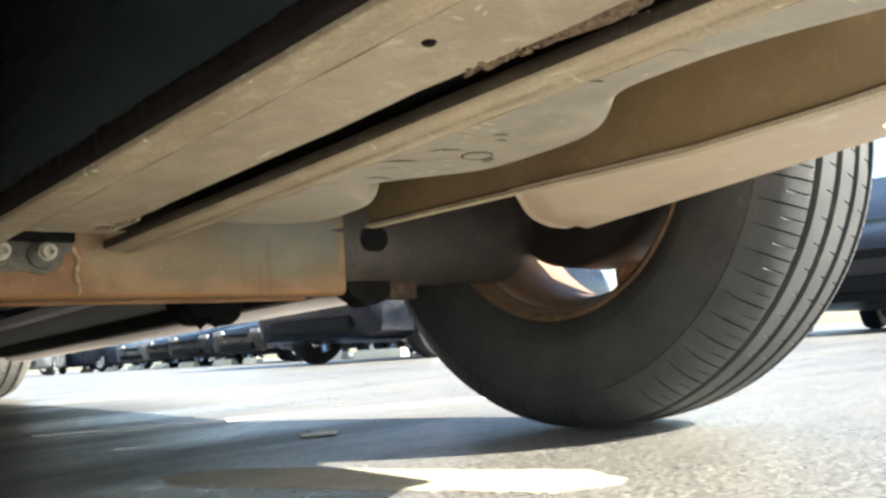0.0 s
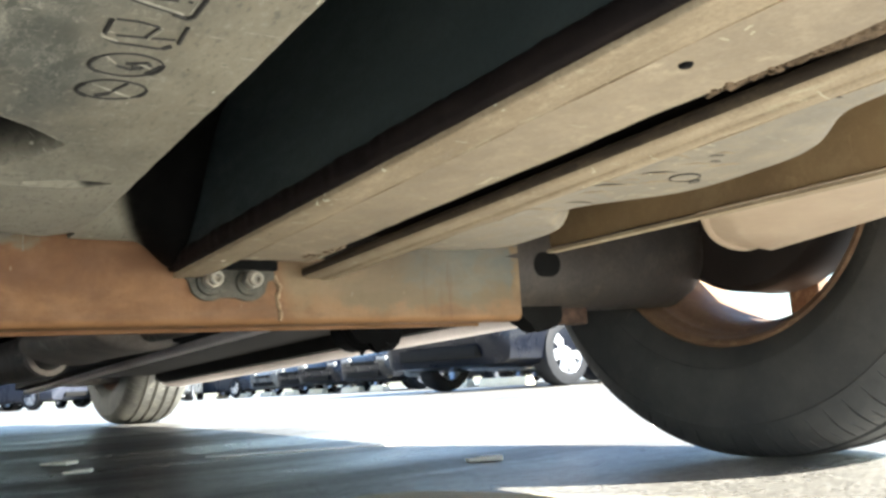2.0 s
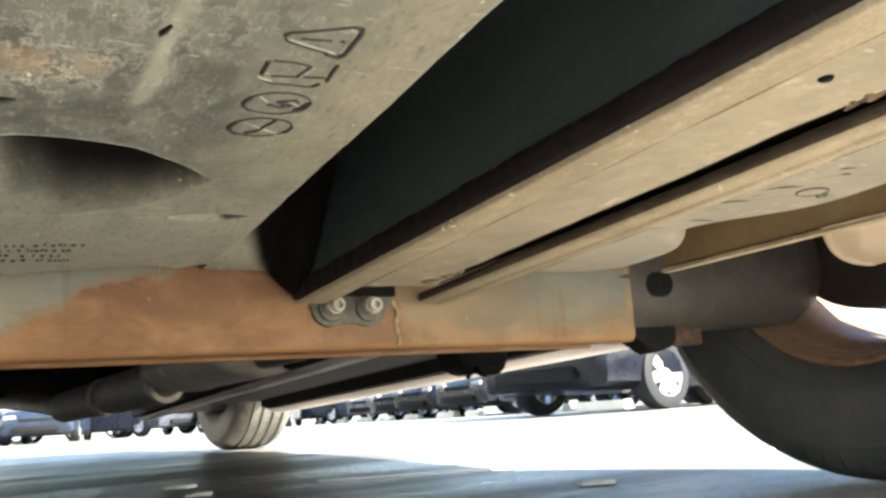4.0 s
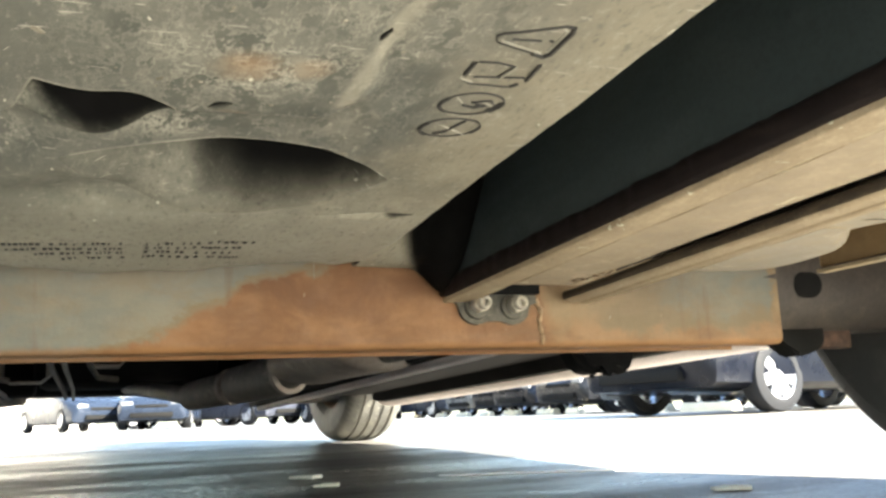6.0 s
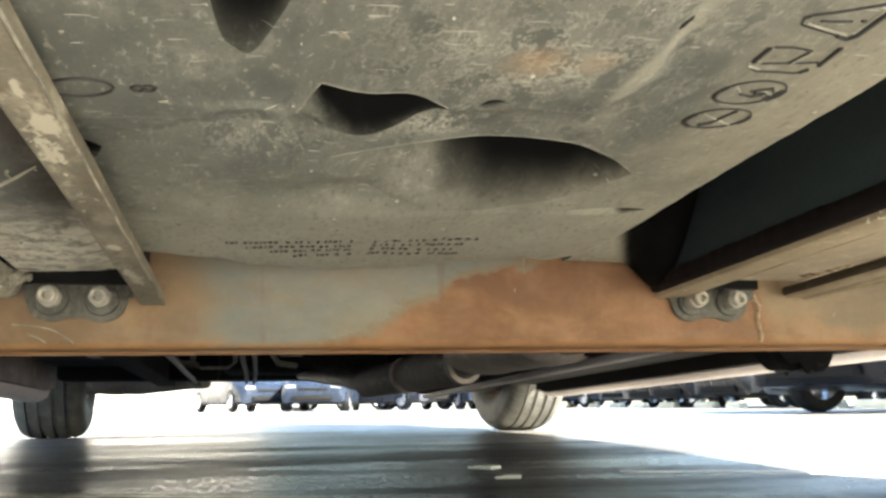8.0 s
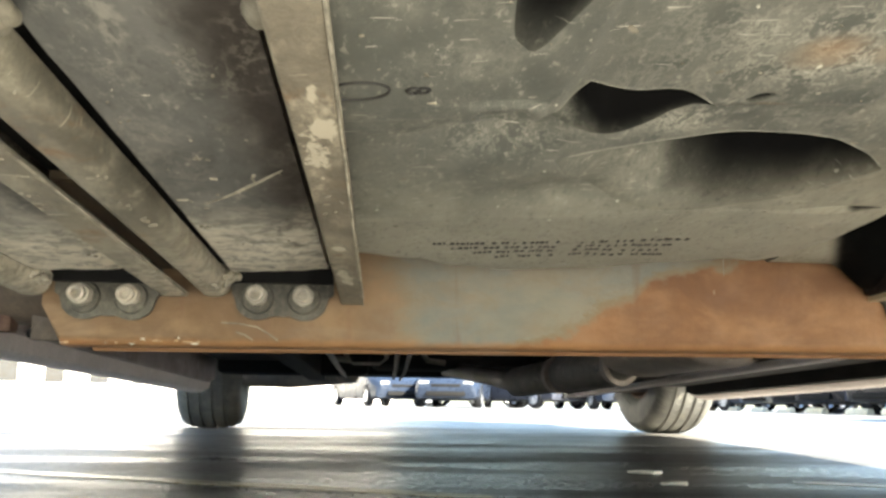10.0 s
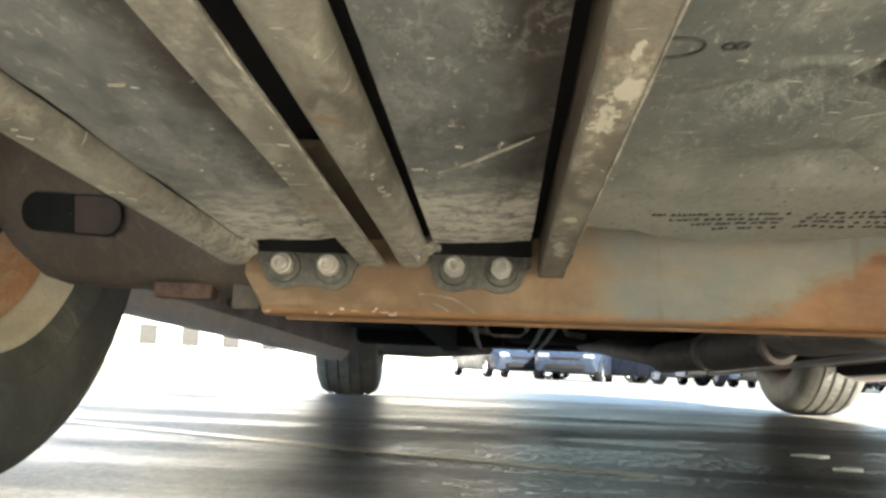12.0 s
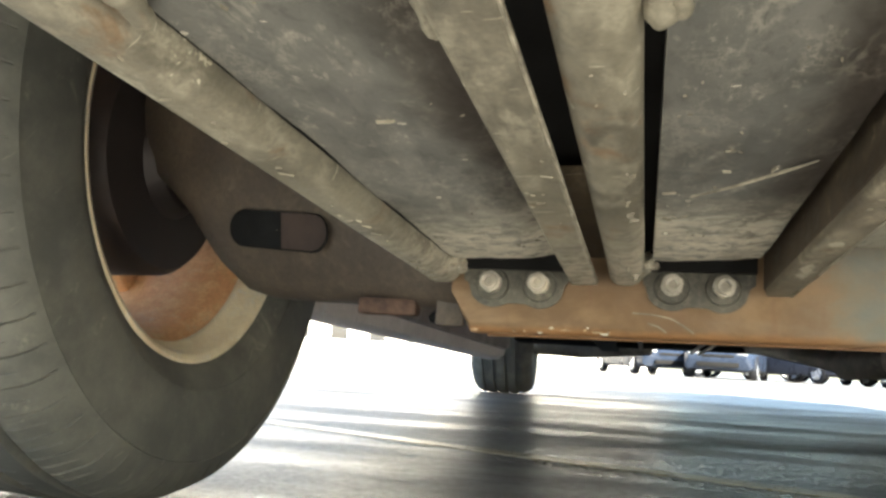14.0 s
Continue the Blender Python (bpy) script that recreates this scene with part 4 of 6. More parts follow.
dirt_crust([(0.213, 0.975), (0.224, 0.945), (0.229, 0.93)], 0.0022, 60, 9, "lumpy brown dirt caked in the seam")
bm = bmesh.new()
st = [(lambda p, y=y: (0.226 + skew(y) + p[0], y, zr(0.24, y) + p[1])) for y in (0.935, 0.96, 0.99)]
sweep(bm, [(-0.008, 0.001), (0.002, 0.002), (0.004, 0.012), (-0.008, 0.012)], st)
part("seam_filler", bm, "railr", VAN, "caked dirt that bridges the seam")


def bracket(xa, xb, z, x0, x1):
    """Black plate on the beam's face with two lobes, each with washer, nut and stud."""
    bm = bmesh.new()
    y = Y_BEAM
    r = 0.0185
    out = [(x0, z + 0.05), (x0, z + 0.002)]
    span = xb - xa + 2 * r
    for k in range(25):
        u = k / 24
        px = xa - r + span * u
        dip = min(abs(px - xa), abs(px - xb))
        low = 0.96 * r * math.sqrt(max(0.0, 1 - (dip / r) ** 2))
        if xa < px < xb:
            low = max(low, 0.80 * r)
        out.append((px, z - low))
    out += [(x1, z + 0.002), (x1, z + 0.05)]
    prism(bm, out, y - 0.004, y + 0.001, lambda u, v, d: (u, d, v))
    plate = part("bracket", bm, "washer", VAN, "dull steel bracket bolted to the beam", 30)
    # solid black block in place of the shade in the recess above the plate
    bm = bmesh.new()
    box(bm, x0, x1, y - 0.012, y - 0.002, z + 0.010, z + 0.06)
    part("bracket_shade_block", bm, "black", plate)
    for cx in (xa, xb):
        bm = bmesh.new()
        bmesh.ops.create_cone(bm, cap_ends=True, segments=28, radius1=0.0125, radius2=0.0115, depth=0.003, matrix=pose(cx, y - 0.0052, z - 0.001, 90))
        wash = part("washer", bm, "washer", plate)
        bm = bmesh.new()
        hexa = [(0.0084 * math.cos(a), 0.0084 * math.sin(a)) for a in [math.pi / 3 * k + 0.3 for k in range(6)]]
        prism(bm, hexa, y - 0.019, y - 0.006, lambda u, v, d: (cx + u, d, z + v))
        bmesh.ops.bevel(bm, geom=[e for e in bm.edges], offset=0.0011, segments=2, affect="EDGES")
        tube_m = Matrix.Translation((cx, y - 0.0195, z))
        ring = [(0.0, 0.0028), (-0.0045, 0.0032), (-0.0055, 0.0048), (-0.0045, 0.0062), (0.002, 0.0064)]
        sub = bmesh.new()
        lathe(sub, ring, 20, "y")
        bmesh.ops.transform(sub, matrix=tube_m, verts=sub.verts)
        tmp = bpy.data.meshes.new("tmp")
        sub.to_mesh(tmp)
        sub.free()
        bm.from_mesh(tmp)
        bpy.data.meshes.remove(tmp)
        part("nut", bm, "nut", plate, "zinc nut on a hollow stud", 35)


bracket(0.163, 0.199, 0.1900, 0.142, 0.224)
bracket(-0.351, -0.316, 0.185, -0.371, -0.294)
bracket(-0.480, -0.445, 0.183, -0.502, -0.424)


# fuel tank
def tank_plane(x, y):
    return zr(x, y) + 0.019 + 0.03 * (x + 0.12)


def between(pts, x):
    """Straight steps through (x, value) pairs."""
    for (xa, va), (xb, vb) in zip(pts, pts[1:]):
        if x <= xb:
            return va + (vb - va) * smooth01(max(0.0, (x - xa) / (xb - xa)))
    return pts[-1][1]


def tank_relief(x, y):
    h = 0.0
    # raised pad bounded by a curved ridge
    edge = between([(0.55, -0.045), (0.613, -0.068), (0.674, -0.056), (0.70, -0.064), (0.712, -0.09), (0.72, -0.20)], y)
    h -= 0.0042 * smooth01((edge - x) / 0.010 + 0.5) * smooth01((0.714 - y) / 0.012)
    # shallow ramps round the hollows
    h += 0.010 * math.exp(-((x + 0.205) / 0.028) ** 2 - ((y - 0.742) / 0.022) ** 2)
    h += 0.008 * math.exp(-((x + 0.155) / 0.05) ** 2 - ((y - 0.835) / 0.025) ** 2)
    # round boss with an arc-shaped crease
    d = math.hypot(x + 0.262, y - 0.640)
    h -= 0.0036 * smooth01((0.098 - d) / 0.006) * smooth01((-0.186 - x) / 0.008)
    d = math.hypot((x + 0.213) / 1.2, y - 0.70)
    h -= 0.0020 * smooth01((0.016 - d) / 0.004) - 0.0032 * smooth01((0.010 - d) / 0.003)
    # mould parting line and step
    h -= 0.0007 * math.exp(-((y - 0.876) / 0.0011) ** 2) * smooth01((-0.02 - x) / 0.02) + 0.0006 * smooth01((y - 0.876) / 0.003)
    # soft swelling towards the outer corner
    h += 0.004 * smooth01((x - 0.012) / 0.03) * smooth01((y - 0.93) / 0.09)
    # sagging skin
    h += 0.0032 * (1 - 0.75 * smooth01((x + 0.04) / 0.06)) * noise.noise(Vector((x * 9, y * 9, 0.2))) + 0.0007 * noise.noise(Vector((x * 45, y * 45, 3)))
    return h


def tank_z(x, y):
    return tank_plane(x, y) + tank_relief(x, y)


def spline(pts, n):
    """Smooth curve through the points."""
    out = []
    q = [pts[0]] + list(pts) + [pts[-1]]
    m = len(pts) - 1
    for k in range(n + 1):
        u = m * k / n
        i = min(int(u), m - 1)
        f = u - i
        p0, p1, p2, p3 = q[i], q[i + 1], q[i + 2], q[i + 3]
        out.append(tuple(0.5 * (2 * b + (c - a) * f + (2 * a - 5 * b + 4 * c - d) * f * f + (3 * b - a - 3 * c + d) * f ** 3) for a, b, c, d in zip(p0, p1, p2, p3)))
    return out


# each hollow: its rear edge and its front edge from one tip to the other, height, where its painted shade begins, and
# how the height swells
HOLLOWS = []


def scoop_edges():
    """Rear edge bent like a bow, front edge like half a flattened ring."""
    xs = [-0.178 + 0.172 * k / 8 for k in range(9)]
    rear = [(x, 0.743 + (0.031 * ((-0.093 - x) / 0.085) ** 2 if x < -0.093 else 0.057 * ((x + 0.093) / 0.087) ** 2.2)) for x in xs]
    front = []
    for x in xs:
        v = max(-1.0, min(1.0, (x + 0.092) / 0.086))
        front.append((x, 0.774 + 0.026 * (x + 0.178) / 0.172 + 0.082 * (1 - v * v) ** 0.72))
    return rear, front


HOLLOWS.append(("scoop", *scoop_edges(), 0.075,
                [(0.0, 1.3), (0.25, 1.05), (0.46, 0.3), (0.6, 0.17), (0.8, 0.15), (0.9, 0.22), (1.0, 0.3)], [(0.0, 0.0), (0.15, 0.22), (0.45, 1.0), (0.85, 1.0), (1.0, 0.5)]))
HOLLOWS.append(("corner_hollow", [(-0.2, 0.716), (-0.191, 0.7), (-0.184, 0.679), (-0.175, 0.684), (-0.164, 0.687), (-0.146, 0.689), (-0.128, 0.705)],
                [(-0.2, 0.716), (-0.188, 0.735), (-0.172, 0.744), (-0.159, 0.744), (-0.148, 0.732), (-0.14, 0.719), (-0.128, 0.705)], 0.06,
                [(0.0, 1.2), (0.15, 0.8), (0.32, 0.15), (0.45, -0.06), (0.75, -0.1), (1.0, -0.1)], [(0.0, 0.1), (0.3, 0.5), (0.5, 1.0), (1.0, 1.0)]))
HOLLOWS.append(("groove", [(-0.224, 0.556), (-0.210, 0.552), (-0.198, 0.552), (-0.186, 0.556)],
                [(-0.224, 0.556), (-0.220, 0.620), (-0.2150, 0.640), (-0.206, 0.638), (-0.186, 0.556)], 0.035,
                [(0.0, -0.1), (0.5, 0.0), (0.75, 0.05), (1.0, 0.25)], [(0.0, 1.0), (0.6, 1.0), (1.0, 0.4)]))
HOLLOWS.append(("small_slot", [(-0.286, 0.752), (-0.279, 0.748), (-0.272, 0.758)],
                [(-0.286, 0.752), (-0.278, 0.772), (-0.272, 0.758)], 0.012,
                [(0.0, 0.1), (1.0, 0.1)], [(0.0, 1.0), (1.0, 1.0)]))
HOLLOWS.append(("small_slot", [(-0.018, 0.874), (0.010, 0.864), (0.036, 0.869)],
                [(-0.018, 0.874), (0.014, 0.882), (0.036, 0.869)], 0.010,
                [(0.0, 1.2), (0.45, 0.9), (0.7, 0.15), (1.0, 0.05)], [(0.0, 0.4), (1.0, 1.0)]))
HOLLOWS.append(("small_slot", [(-0.0685, 0.624), (-0.066, 0.621), (-0.0625, 0.624)],
                [(-0.0685, 0.624), (-0.0655, 0.632), (-0.0625, 0.624)], 0.008,
                [(0.0, 0.1), (1.0, 0.1)], [(0.0, 1.0), (1.0, 1.0)]))
HOLLOWS.append(("small_slot", [(-0.12, 0.7), (-0.1155, 0.692), (-0.108, 0.694)],
                [(-0.12, 0.7), (-0.114, 0.7015), (-0.108, 0.694)], 0.003,
                [(0.0, 0.3), (1.0, 0.3)], [(0.0, 1.0), (1.0, 1.0)]))


def hollow_outline(h, n=48):
    a, b = spline(h[1], n), spline(h[2], n)
    if h[0] == "corner_hollow":
        a = spline(h[1][:3], n // 3) + spline(h[1][2:], n - n // 3)[1:]
    return a, b, a + b[-2:0:-1]


def inside(poly, x, y):
    hit = False
    for (xa, ya), (xb, yb) in zip(poly, poly[1:] + poly[:1]):
        if (ya > y) != (yb > y) and x < xa + (xb - xa) * (y - ya) / (yb - ya):
            hit = not hit
    return hit


def nearest(poly, x, y):
    best, spot = 9.0, (x, y)
    for (xa, ya), (xb, yb) in zip(poly, poly[1:] + poly[:1]):
        dx, dy = xb - xa, yb - ya
        f = max(0.0, min(1.0, ((x - xa) * dx + (y - ya) * dy) / (dx * dx + dy * dy + 1e-12)))
        px, py = xa + f * dx, ya + f * dy
        d = math.hypot(px - x, py - y)
        if d < best:
            best, spot = d, (px, py)
    return spot


def fuel_tank():
    bm = bmesh.new()
    r_side, r_front = 0.010, 0.016
    n, m = 190, 300
    x_first, x_last = -0.281, 0.051 - r_side
    xs = [x_first + (x_last - x_first) * i / n for i in range(n + 1)]
    side = [(math.sin(a), 1 - math.cos(a), 0.0) for a in [math.pi / 2 * k / 14 for k in range(1, 15)]] + [(1.0, 1.0, 0.06), (0.95, 1.0, 0.12)]

    def swell(y):
        """The side's rounding widens towards the front corner."""
        return r_side + 0.003 * smooth01((y - 0.90) / 0.13), r_side + 0.010 * smooth01((y - 0.84) / 0.16)

    outlines = []
    for h in HOLLOWS:
        poly = hollow_outline(h)[2]
        px, py = [q[0] for q in poly], [q[1] for q in poly]
        outlines.append((poly, min(px), max(px), min(py), max(py)))

    def front_end(x):
        return 0.003 + between([(-0.281, 0.970), (-0.233, 0.993), (-0.206, 1.014), (-0.163, 1.036), (-0.103, 1.034), (-0.057, 1.019), (-0.014, 1.012), (0.038, 1.032)], x)

    def flare(x, y):
        return 0.002 * smooth01((x + 0.02) / 0.06)

    fronts = [math.pi / 2 * k / 8 for k in range(1, 9)]
    cols = [(x, None, x) for x in xs] + [(x_last, q, x_last) for q in side]
    grid, gone = [], {}
    for x, dz_of, xb in cols:
        fe = front_end(xb)
        col = []
        for j in range(m + 1):
            y = 0.545 + (fe - r_front - 0.545) * j / m
            sx, dz = (0.0, 0.0) if dz_of is None else (dz_of[0] * swell(y)[0], dz_of[1] * swell(y)[1] + dz_of[2])
            v = bm.verts.new((x + sx + flare(x, y), y, tank_z(xb, y) + dz))
            if dz_of is None:
                for poly, ax, bx, ay, by in outlines:
                    if ax < x < bx and ay < y < by and inside(poly, x, y):
                        gone[v] = poly
            col.append(v)
        ylast = fe - r_front
        for a in fronts:
            col.append(bm.verts.new((x + sx + flare(x, ylast), ylast + r_front * math.sin(a), tank_z(xb, ylast) + dz + r_front * (1 - math.cos(a)))))
        col.append(bm.verts.new((x + sx + flare(x, ylast), fe, tank_z(xb, ylast) + dz * 0.2 + 0.15)))
        grid.append(col)
    for a, b in zip(grid, grid[1:]):
        for j in range(len(a) - 1):
            quad = (a[j], b[j], b[j + 1], a[j + 1])
            if not all(v in gone for v in quad):
                bm.faces.new(quad)
    for v, poly in gone.items():
        if v.link_faces:
            x, y = nearest(poly, v.co.x, v.co.y)
            v.co = (x, y, tank_z(x, y))
    bmesh.ops.delete(bm, geom=[v for v in bm.verts if not v.link_faces], context="VERTS")
    return part("fuel_tank", bm, "tank", VAN, "moulded dusty black plastic tank with hollows and symbols", 60)


def hollow(h):
    """Pressed hollow: rises softly from its front edge, with a sheer wall under its rear edge."""
    # bare: where along the hollow the painted shade sets in
    name, near, far, height, bare, swell = h
    a, b, ring = hollow_outline(h)
    bm = bmesh.new()
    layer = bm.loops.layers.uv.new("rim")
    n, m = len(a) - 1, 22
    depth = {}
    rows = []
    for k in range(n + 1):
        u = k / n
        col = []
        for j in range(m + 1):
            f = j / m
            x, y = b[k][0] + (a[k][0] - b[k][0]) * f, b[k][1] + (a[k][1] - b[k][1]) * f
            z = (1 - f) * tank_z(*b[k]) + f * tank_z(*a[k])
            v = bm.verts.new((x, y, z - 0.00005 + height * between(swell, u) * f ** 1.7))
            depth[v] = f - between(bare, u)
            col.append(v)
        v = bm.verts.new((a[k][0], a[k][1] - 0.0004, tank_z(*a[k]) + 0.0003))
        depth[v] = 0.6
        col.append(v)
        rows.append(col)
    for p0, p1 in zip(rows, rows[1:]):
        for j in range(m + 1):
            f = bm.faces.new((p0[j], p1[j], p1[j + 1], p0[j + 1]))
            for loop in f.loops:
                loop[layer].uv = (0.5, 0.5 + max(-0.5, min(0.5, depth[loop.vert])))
    label = "moulded hollow, shade painted black inside"
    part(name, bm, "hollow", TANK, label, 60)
    if height > 0.03 and name != "groove":
        bm = bmesh.new()
        tube(bm, [(x, y, tank_z(x, y) + 0.0002) for x, y in a[2:-2]], 0.0004, 6)
        part("pale_edge", bm, "worn", TANK, "pale line painted as the mark's lit edge of the hollow")


def tank_corner():
    """Web from the tank's front corner across the gap to the rail, dusty beside the tank, then black for the corner's
    shade.
    """
    bm = bmesh.new()
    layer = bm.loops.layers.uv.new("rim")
    n, m = 24, 26
    grid, film = [], {}
    for j in range(m + 1):
        v = j / m
        y = 0.925 + 0.125 * v
        xa, xb = 0.046, 0.1285 + skew(y)
        za = tank_z(0.041, min(y, 1.015)) + 0.0012
        rise = 0.09 * (1 - smooth01(v * 1.02)) ** 1.3
        row = []
        for i in range(n + 1):
            u = i / n
            zb = zr(0.13, y) + 0.006
            z = za + (zb - za) * smooth01((u - 0.6) / 0.4) * v + rise * u ** 0.7
            q = bm.verts.new((xa + (xb - xa) * u, y, z))
            # fade value: low keeps the dusty skin, high paints the shade
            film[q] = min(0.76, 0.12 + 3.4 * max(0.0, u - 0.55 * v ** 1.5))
            row.append(q)
        grid.append(row)
    last = [bm.verts.new((q.co.x, 1.0565, q.co.z + 0.004)) for q in grid[-1]]
    top = [bm.verts.new((q.co.x, 1.0575, 0.36)) for q in grid[-1]]
    for row in (last, top):
        for q, old in zip(row, grid[-1]):
            film[q] = max(0.45, film[old])
        grid.append(row)
    for a, b in zip(grid, grid[1:]):
        for i in range(n):
            f = bm.faces.new((a[i], a[i + 1], b[i + 1], b[i]))
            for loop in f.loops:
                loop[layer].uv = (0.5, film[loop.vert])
    part("corner_shade", bm, "hollow", TANK, "web at the tank's corner with its shade painted black", 60)


TANK = fuel_tank()
tank_corner()
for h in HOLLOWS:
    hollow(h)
bm = bmesh.new()
tube(bm, [(x, y, tank_z(x, y) + 0.0004) for x, y in spline([(-0.279, 0.745), (-0.257, 0.745), (-0.234, 0.738), (-0.215, 0.726), (-0.200, 0.716)], 40)], [0.0002 + 0.0003 * k / 40 for k in range(41)], 6)
part("crease", bm, "worn", TANK, "pale moulded crease")
bm = bmesh.new()
tube(bm, [(x, y, tank_z(x, y) + 0.0003) for x, y in spline([(-0.058, 0.690), (-0.064, 0.702), (-0.079, 0.7105), (-0.100, 0.7115), (-0.128, 0.709)], 60)], [0.0007 - 0.0004 * k / 60 for k in range(61)], 6)
part("crease", bm, "worn", TANK, "pale moulded ridge")


def stroke(bm, pts, half=0.00075, lift=0.001):
    """A raised moulded line that follows the tank's skin."""
    fine = []
    for (xa, ya), (xb, yb) in zip(pts, pts[1:]):
        n = max(1, int(math.hypot(xb - xa, yb - ya) / 0.003))
        fine += [(xa + (xb - xa) * k / n, ya + (yb - ya) * k / n) for k in range(n)]
    fine.append(pts[-1])
    tube(bm, [(x, y, tank_z(x, y) - lift * 0.3) for x, y in fine], half, 6)


def ring_pts(cx, cy, rx, ry, turn=0.0, n=36):
    c, s = math.cos(turn), math.sin(turn)
    return [(cx + rx * math.cos(a) * c - ry * math.sin(a) * s, cy + rx * math.cos(a) * s + ry * math.sin(a) * c) for a in [2 * math.pi * k / n for k in range(n + 1)]]


M["emboss"] = plain("dark_moulded_edge", (0.022, 0.021, 0.019), 0.6, 0.0, 0.3, 60)


def symbol(name, label, lines, pale=()):
    """Moulded mark: dark lines of given half width and pale lines beside them paint the shade and light of its relief.
    """
    bm = bmesh.new()
    for pts, half in lines:
        stroke(bm, pts, half)
    ob = part(name, bm, "emboss", TANK, label)
    if pale:
        bm = bmesh.new()
        for pts in pale:
            stroke(bm, pts, 0.0005)
        part("pale_edge", bm, "worn", ob, "pale line painted as the mark's lit edge")


def arc(ring, lo, hi):
    return [p for k, p in enumerate(ring) if lo <= k <= hi]


TRI = [(-0.022, 0.6225), (-0.020, 0.620), (0.001, 0.6100), (0.0045, 0.610), (0.006, 0.6135), (0.0062, 0.632), (0.004, 0.6350), (-0.0015, 0.633), (-0.020, 0.627), (-0.022, 0.6225)]
symbol("warning_triangle", "moulded warning triangle", [(TRI[7:] + TRI[:1], 0.0004), (TRI[:4], 0.0006), (TRI[3:8], 0.0011), ([(-0.015, 0.6235), (-0.003, 0.6225)], 0.0005), ([(0.0005, 0.622), (0.0022, 0.622)], 0.0006)], [[(0.0005, 0.612), (0.0035, 0.613), (0.004, 0.631)], [(-0.019, 0.6255), (0.002, 0.6325)]])
symbol("book_symbol", "moulded open book symbol", [([(-0.021, 0.645), (-0.021, 0.656)], 0.0011), ([(-0.020, 0.661), (-0.015, 0.664), (0.001, 0.6645), (0.005, 0.663)], 0.0005), ([(0.0035, 0.6635), (0.006, 0.6605)], 0.0009), ([(-0.0195, 0.6445), (-0.011, 0.6440), (-0.003, 0.6455)], 0.0005), ([(-0.003, 0.6455), (-0.006, 0.6565), (-0.0165, 0.6575)], 0.0005), ([(-0.006, 0.6565), (0.006, 0.6545)], 0.0005), ([(0.007, 0.642), (0.008, 0.657)], 0.0010)], [[(-0.022, 0.657), (-0.021, 0.660), (-0.015, 0.662)], [(-0.0015, 0.6465), (-0.0045, 0.6575)]])
RING = ring_pts(-0.0055, 0.684, 0.0148, 0.0115, -0.22)
symbol("round_symbol", "moulded round symbol", [(RING, 0.0005), (arc(RING, 14, 22), 0.0010), (arc(RING, 0, 5), 0.0010), ([(-0.009, 0.686), (-0.003, 0.688), (0.002, 0.684)], 0.0007), ([(0.008, 0.681), (0.004, 0.690)], 0.0007), ([(-0.006, 0.683), (0.002, 0.679), (0.004, 0.682)], 0.0007), ([(-0.003, 0.6845), (0.001, 0.686)], 0.0008)], [[(-0.016, 0.677), (-0.010, 0.684)], [(-0.002, 0.681), (0.005, 0.685)]])
RING = ring_pts(-0.0045, 0.7125, 0.0148, 0.0112, -0.22)
symbol("round_symbol", "moulded round symbol with crossed lines", [(RING, 0.0005), (arc(RING, 14, 22), 0.0011), (arc(RING, 0, 4), 0.0009), ([(0.0, 0.703), (-0.005, 0.717)], 0.0008), ([(-0.005, 0.717), (-0.010, 0.721)], 0.0010)], [[(-0.014, 0.708), (0.006, 0.720)]])
symbol("mould_ring", "moulded ring with a mark", [(ring_pts(-0.266, 0.671, 0.011, 0.007), 0.0006), (ring_pts(-0.247, 0.672, 0.0022, 0.0022, 0, 10), 0.0006), (ring_pts(-0.2435, 0.672, 0.0022, 0.0022, 0, 10), 0.0006)])
bm = bmesh.new()
rng = random.Random(11)
for row in range(4):
    y = 0.940 + 0.0130 * row
    for lo, hi in ((-0.228 + 0.016 * row, -0.142), (-0.128, -0.058 - 0.006 * (row % 3))):
        x = lo
        while x < hi:
            w = rng.choice((0.0012, 0.0018, 0.0026))
            if rng.random() < 0.8:
                z = tank_z(x, y)
                d = rng.uniform(-0.0012, 0.0012)
                box(bm, x, x + w, y + d - 0.0023, y + d + 0.0023, z - 0.0005, z + 0.001)
            x += w + rng.choice((0.0011, 0.0014, 0.0034))
tagged(part("printed_notice", bm, "emboss", TANK, "rows of small dark print, not legible", 0), kind="stuff")


# dried mud, chipped paint and scratches on the rails and pans
def flake(bm, x, y, z, lx, ly, turn, rng):
    """Thin uneven scab on a downward face."""
    n = 9
    c, sn = math.cos(turn), math.sin(turn)
    low, top = [], []
    for k in range(n):
        a = 2 * math.pi * k / n
        r = rng.uniform(0.3, 1.0)
        u, v = lx * r * math.cos(a), ly * r * math.sin(a)
        px, py = x + u * c - v * sn, y + u * sn + v * c
        dz = zr(px, py) - zr(x, y)
        low.append(bm.verts.new((x + 0.8 * (px - x), y + 0.8 * (py - y), z + dz - 0.0004)))
        top.append(bm.verts.new((px, py, z + dz + 0.0012)))
    bm.faces.new(low)
    for k in range(n):
        bm.faces.new((low[k], low[(k + 1) % n], top[(k + 1) % n], top[k]))


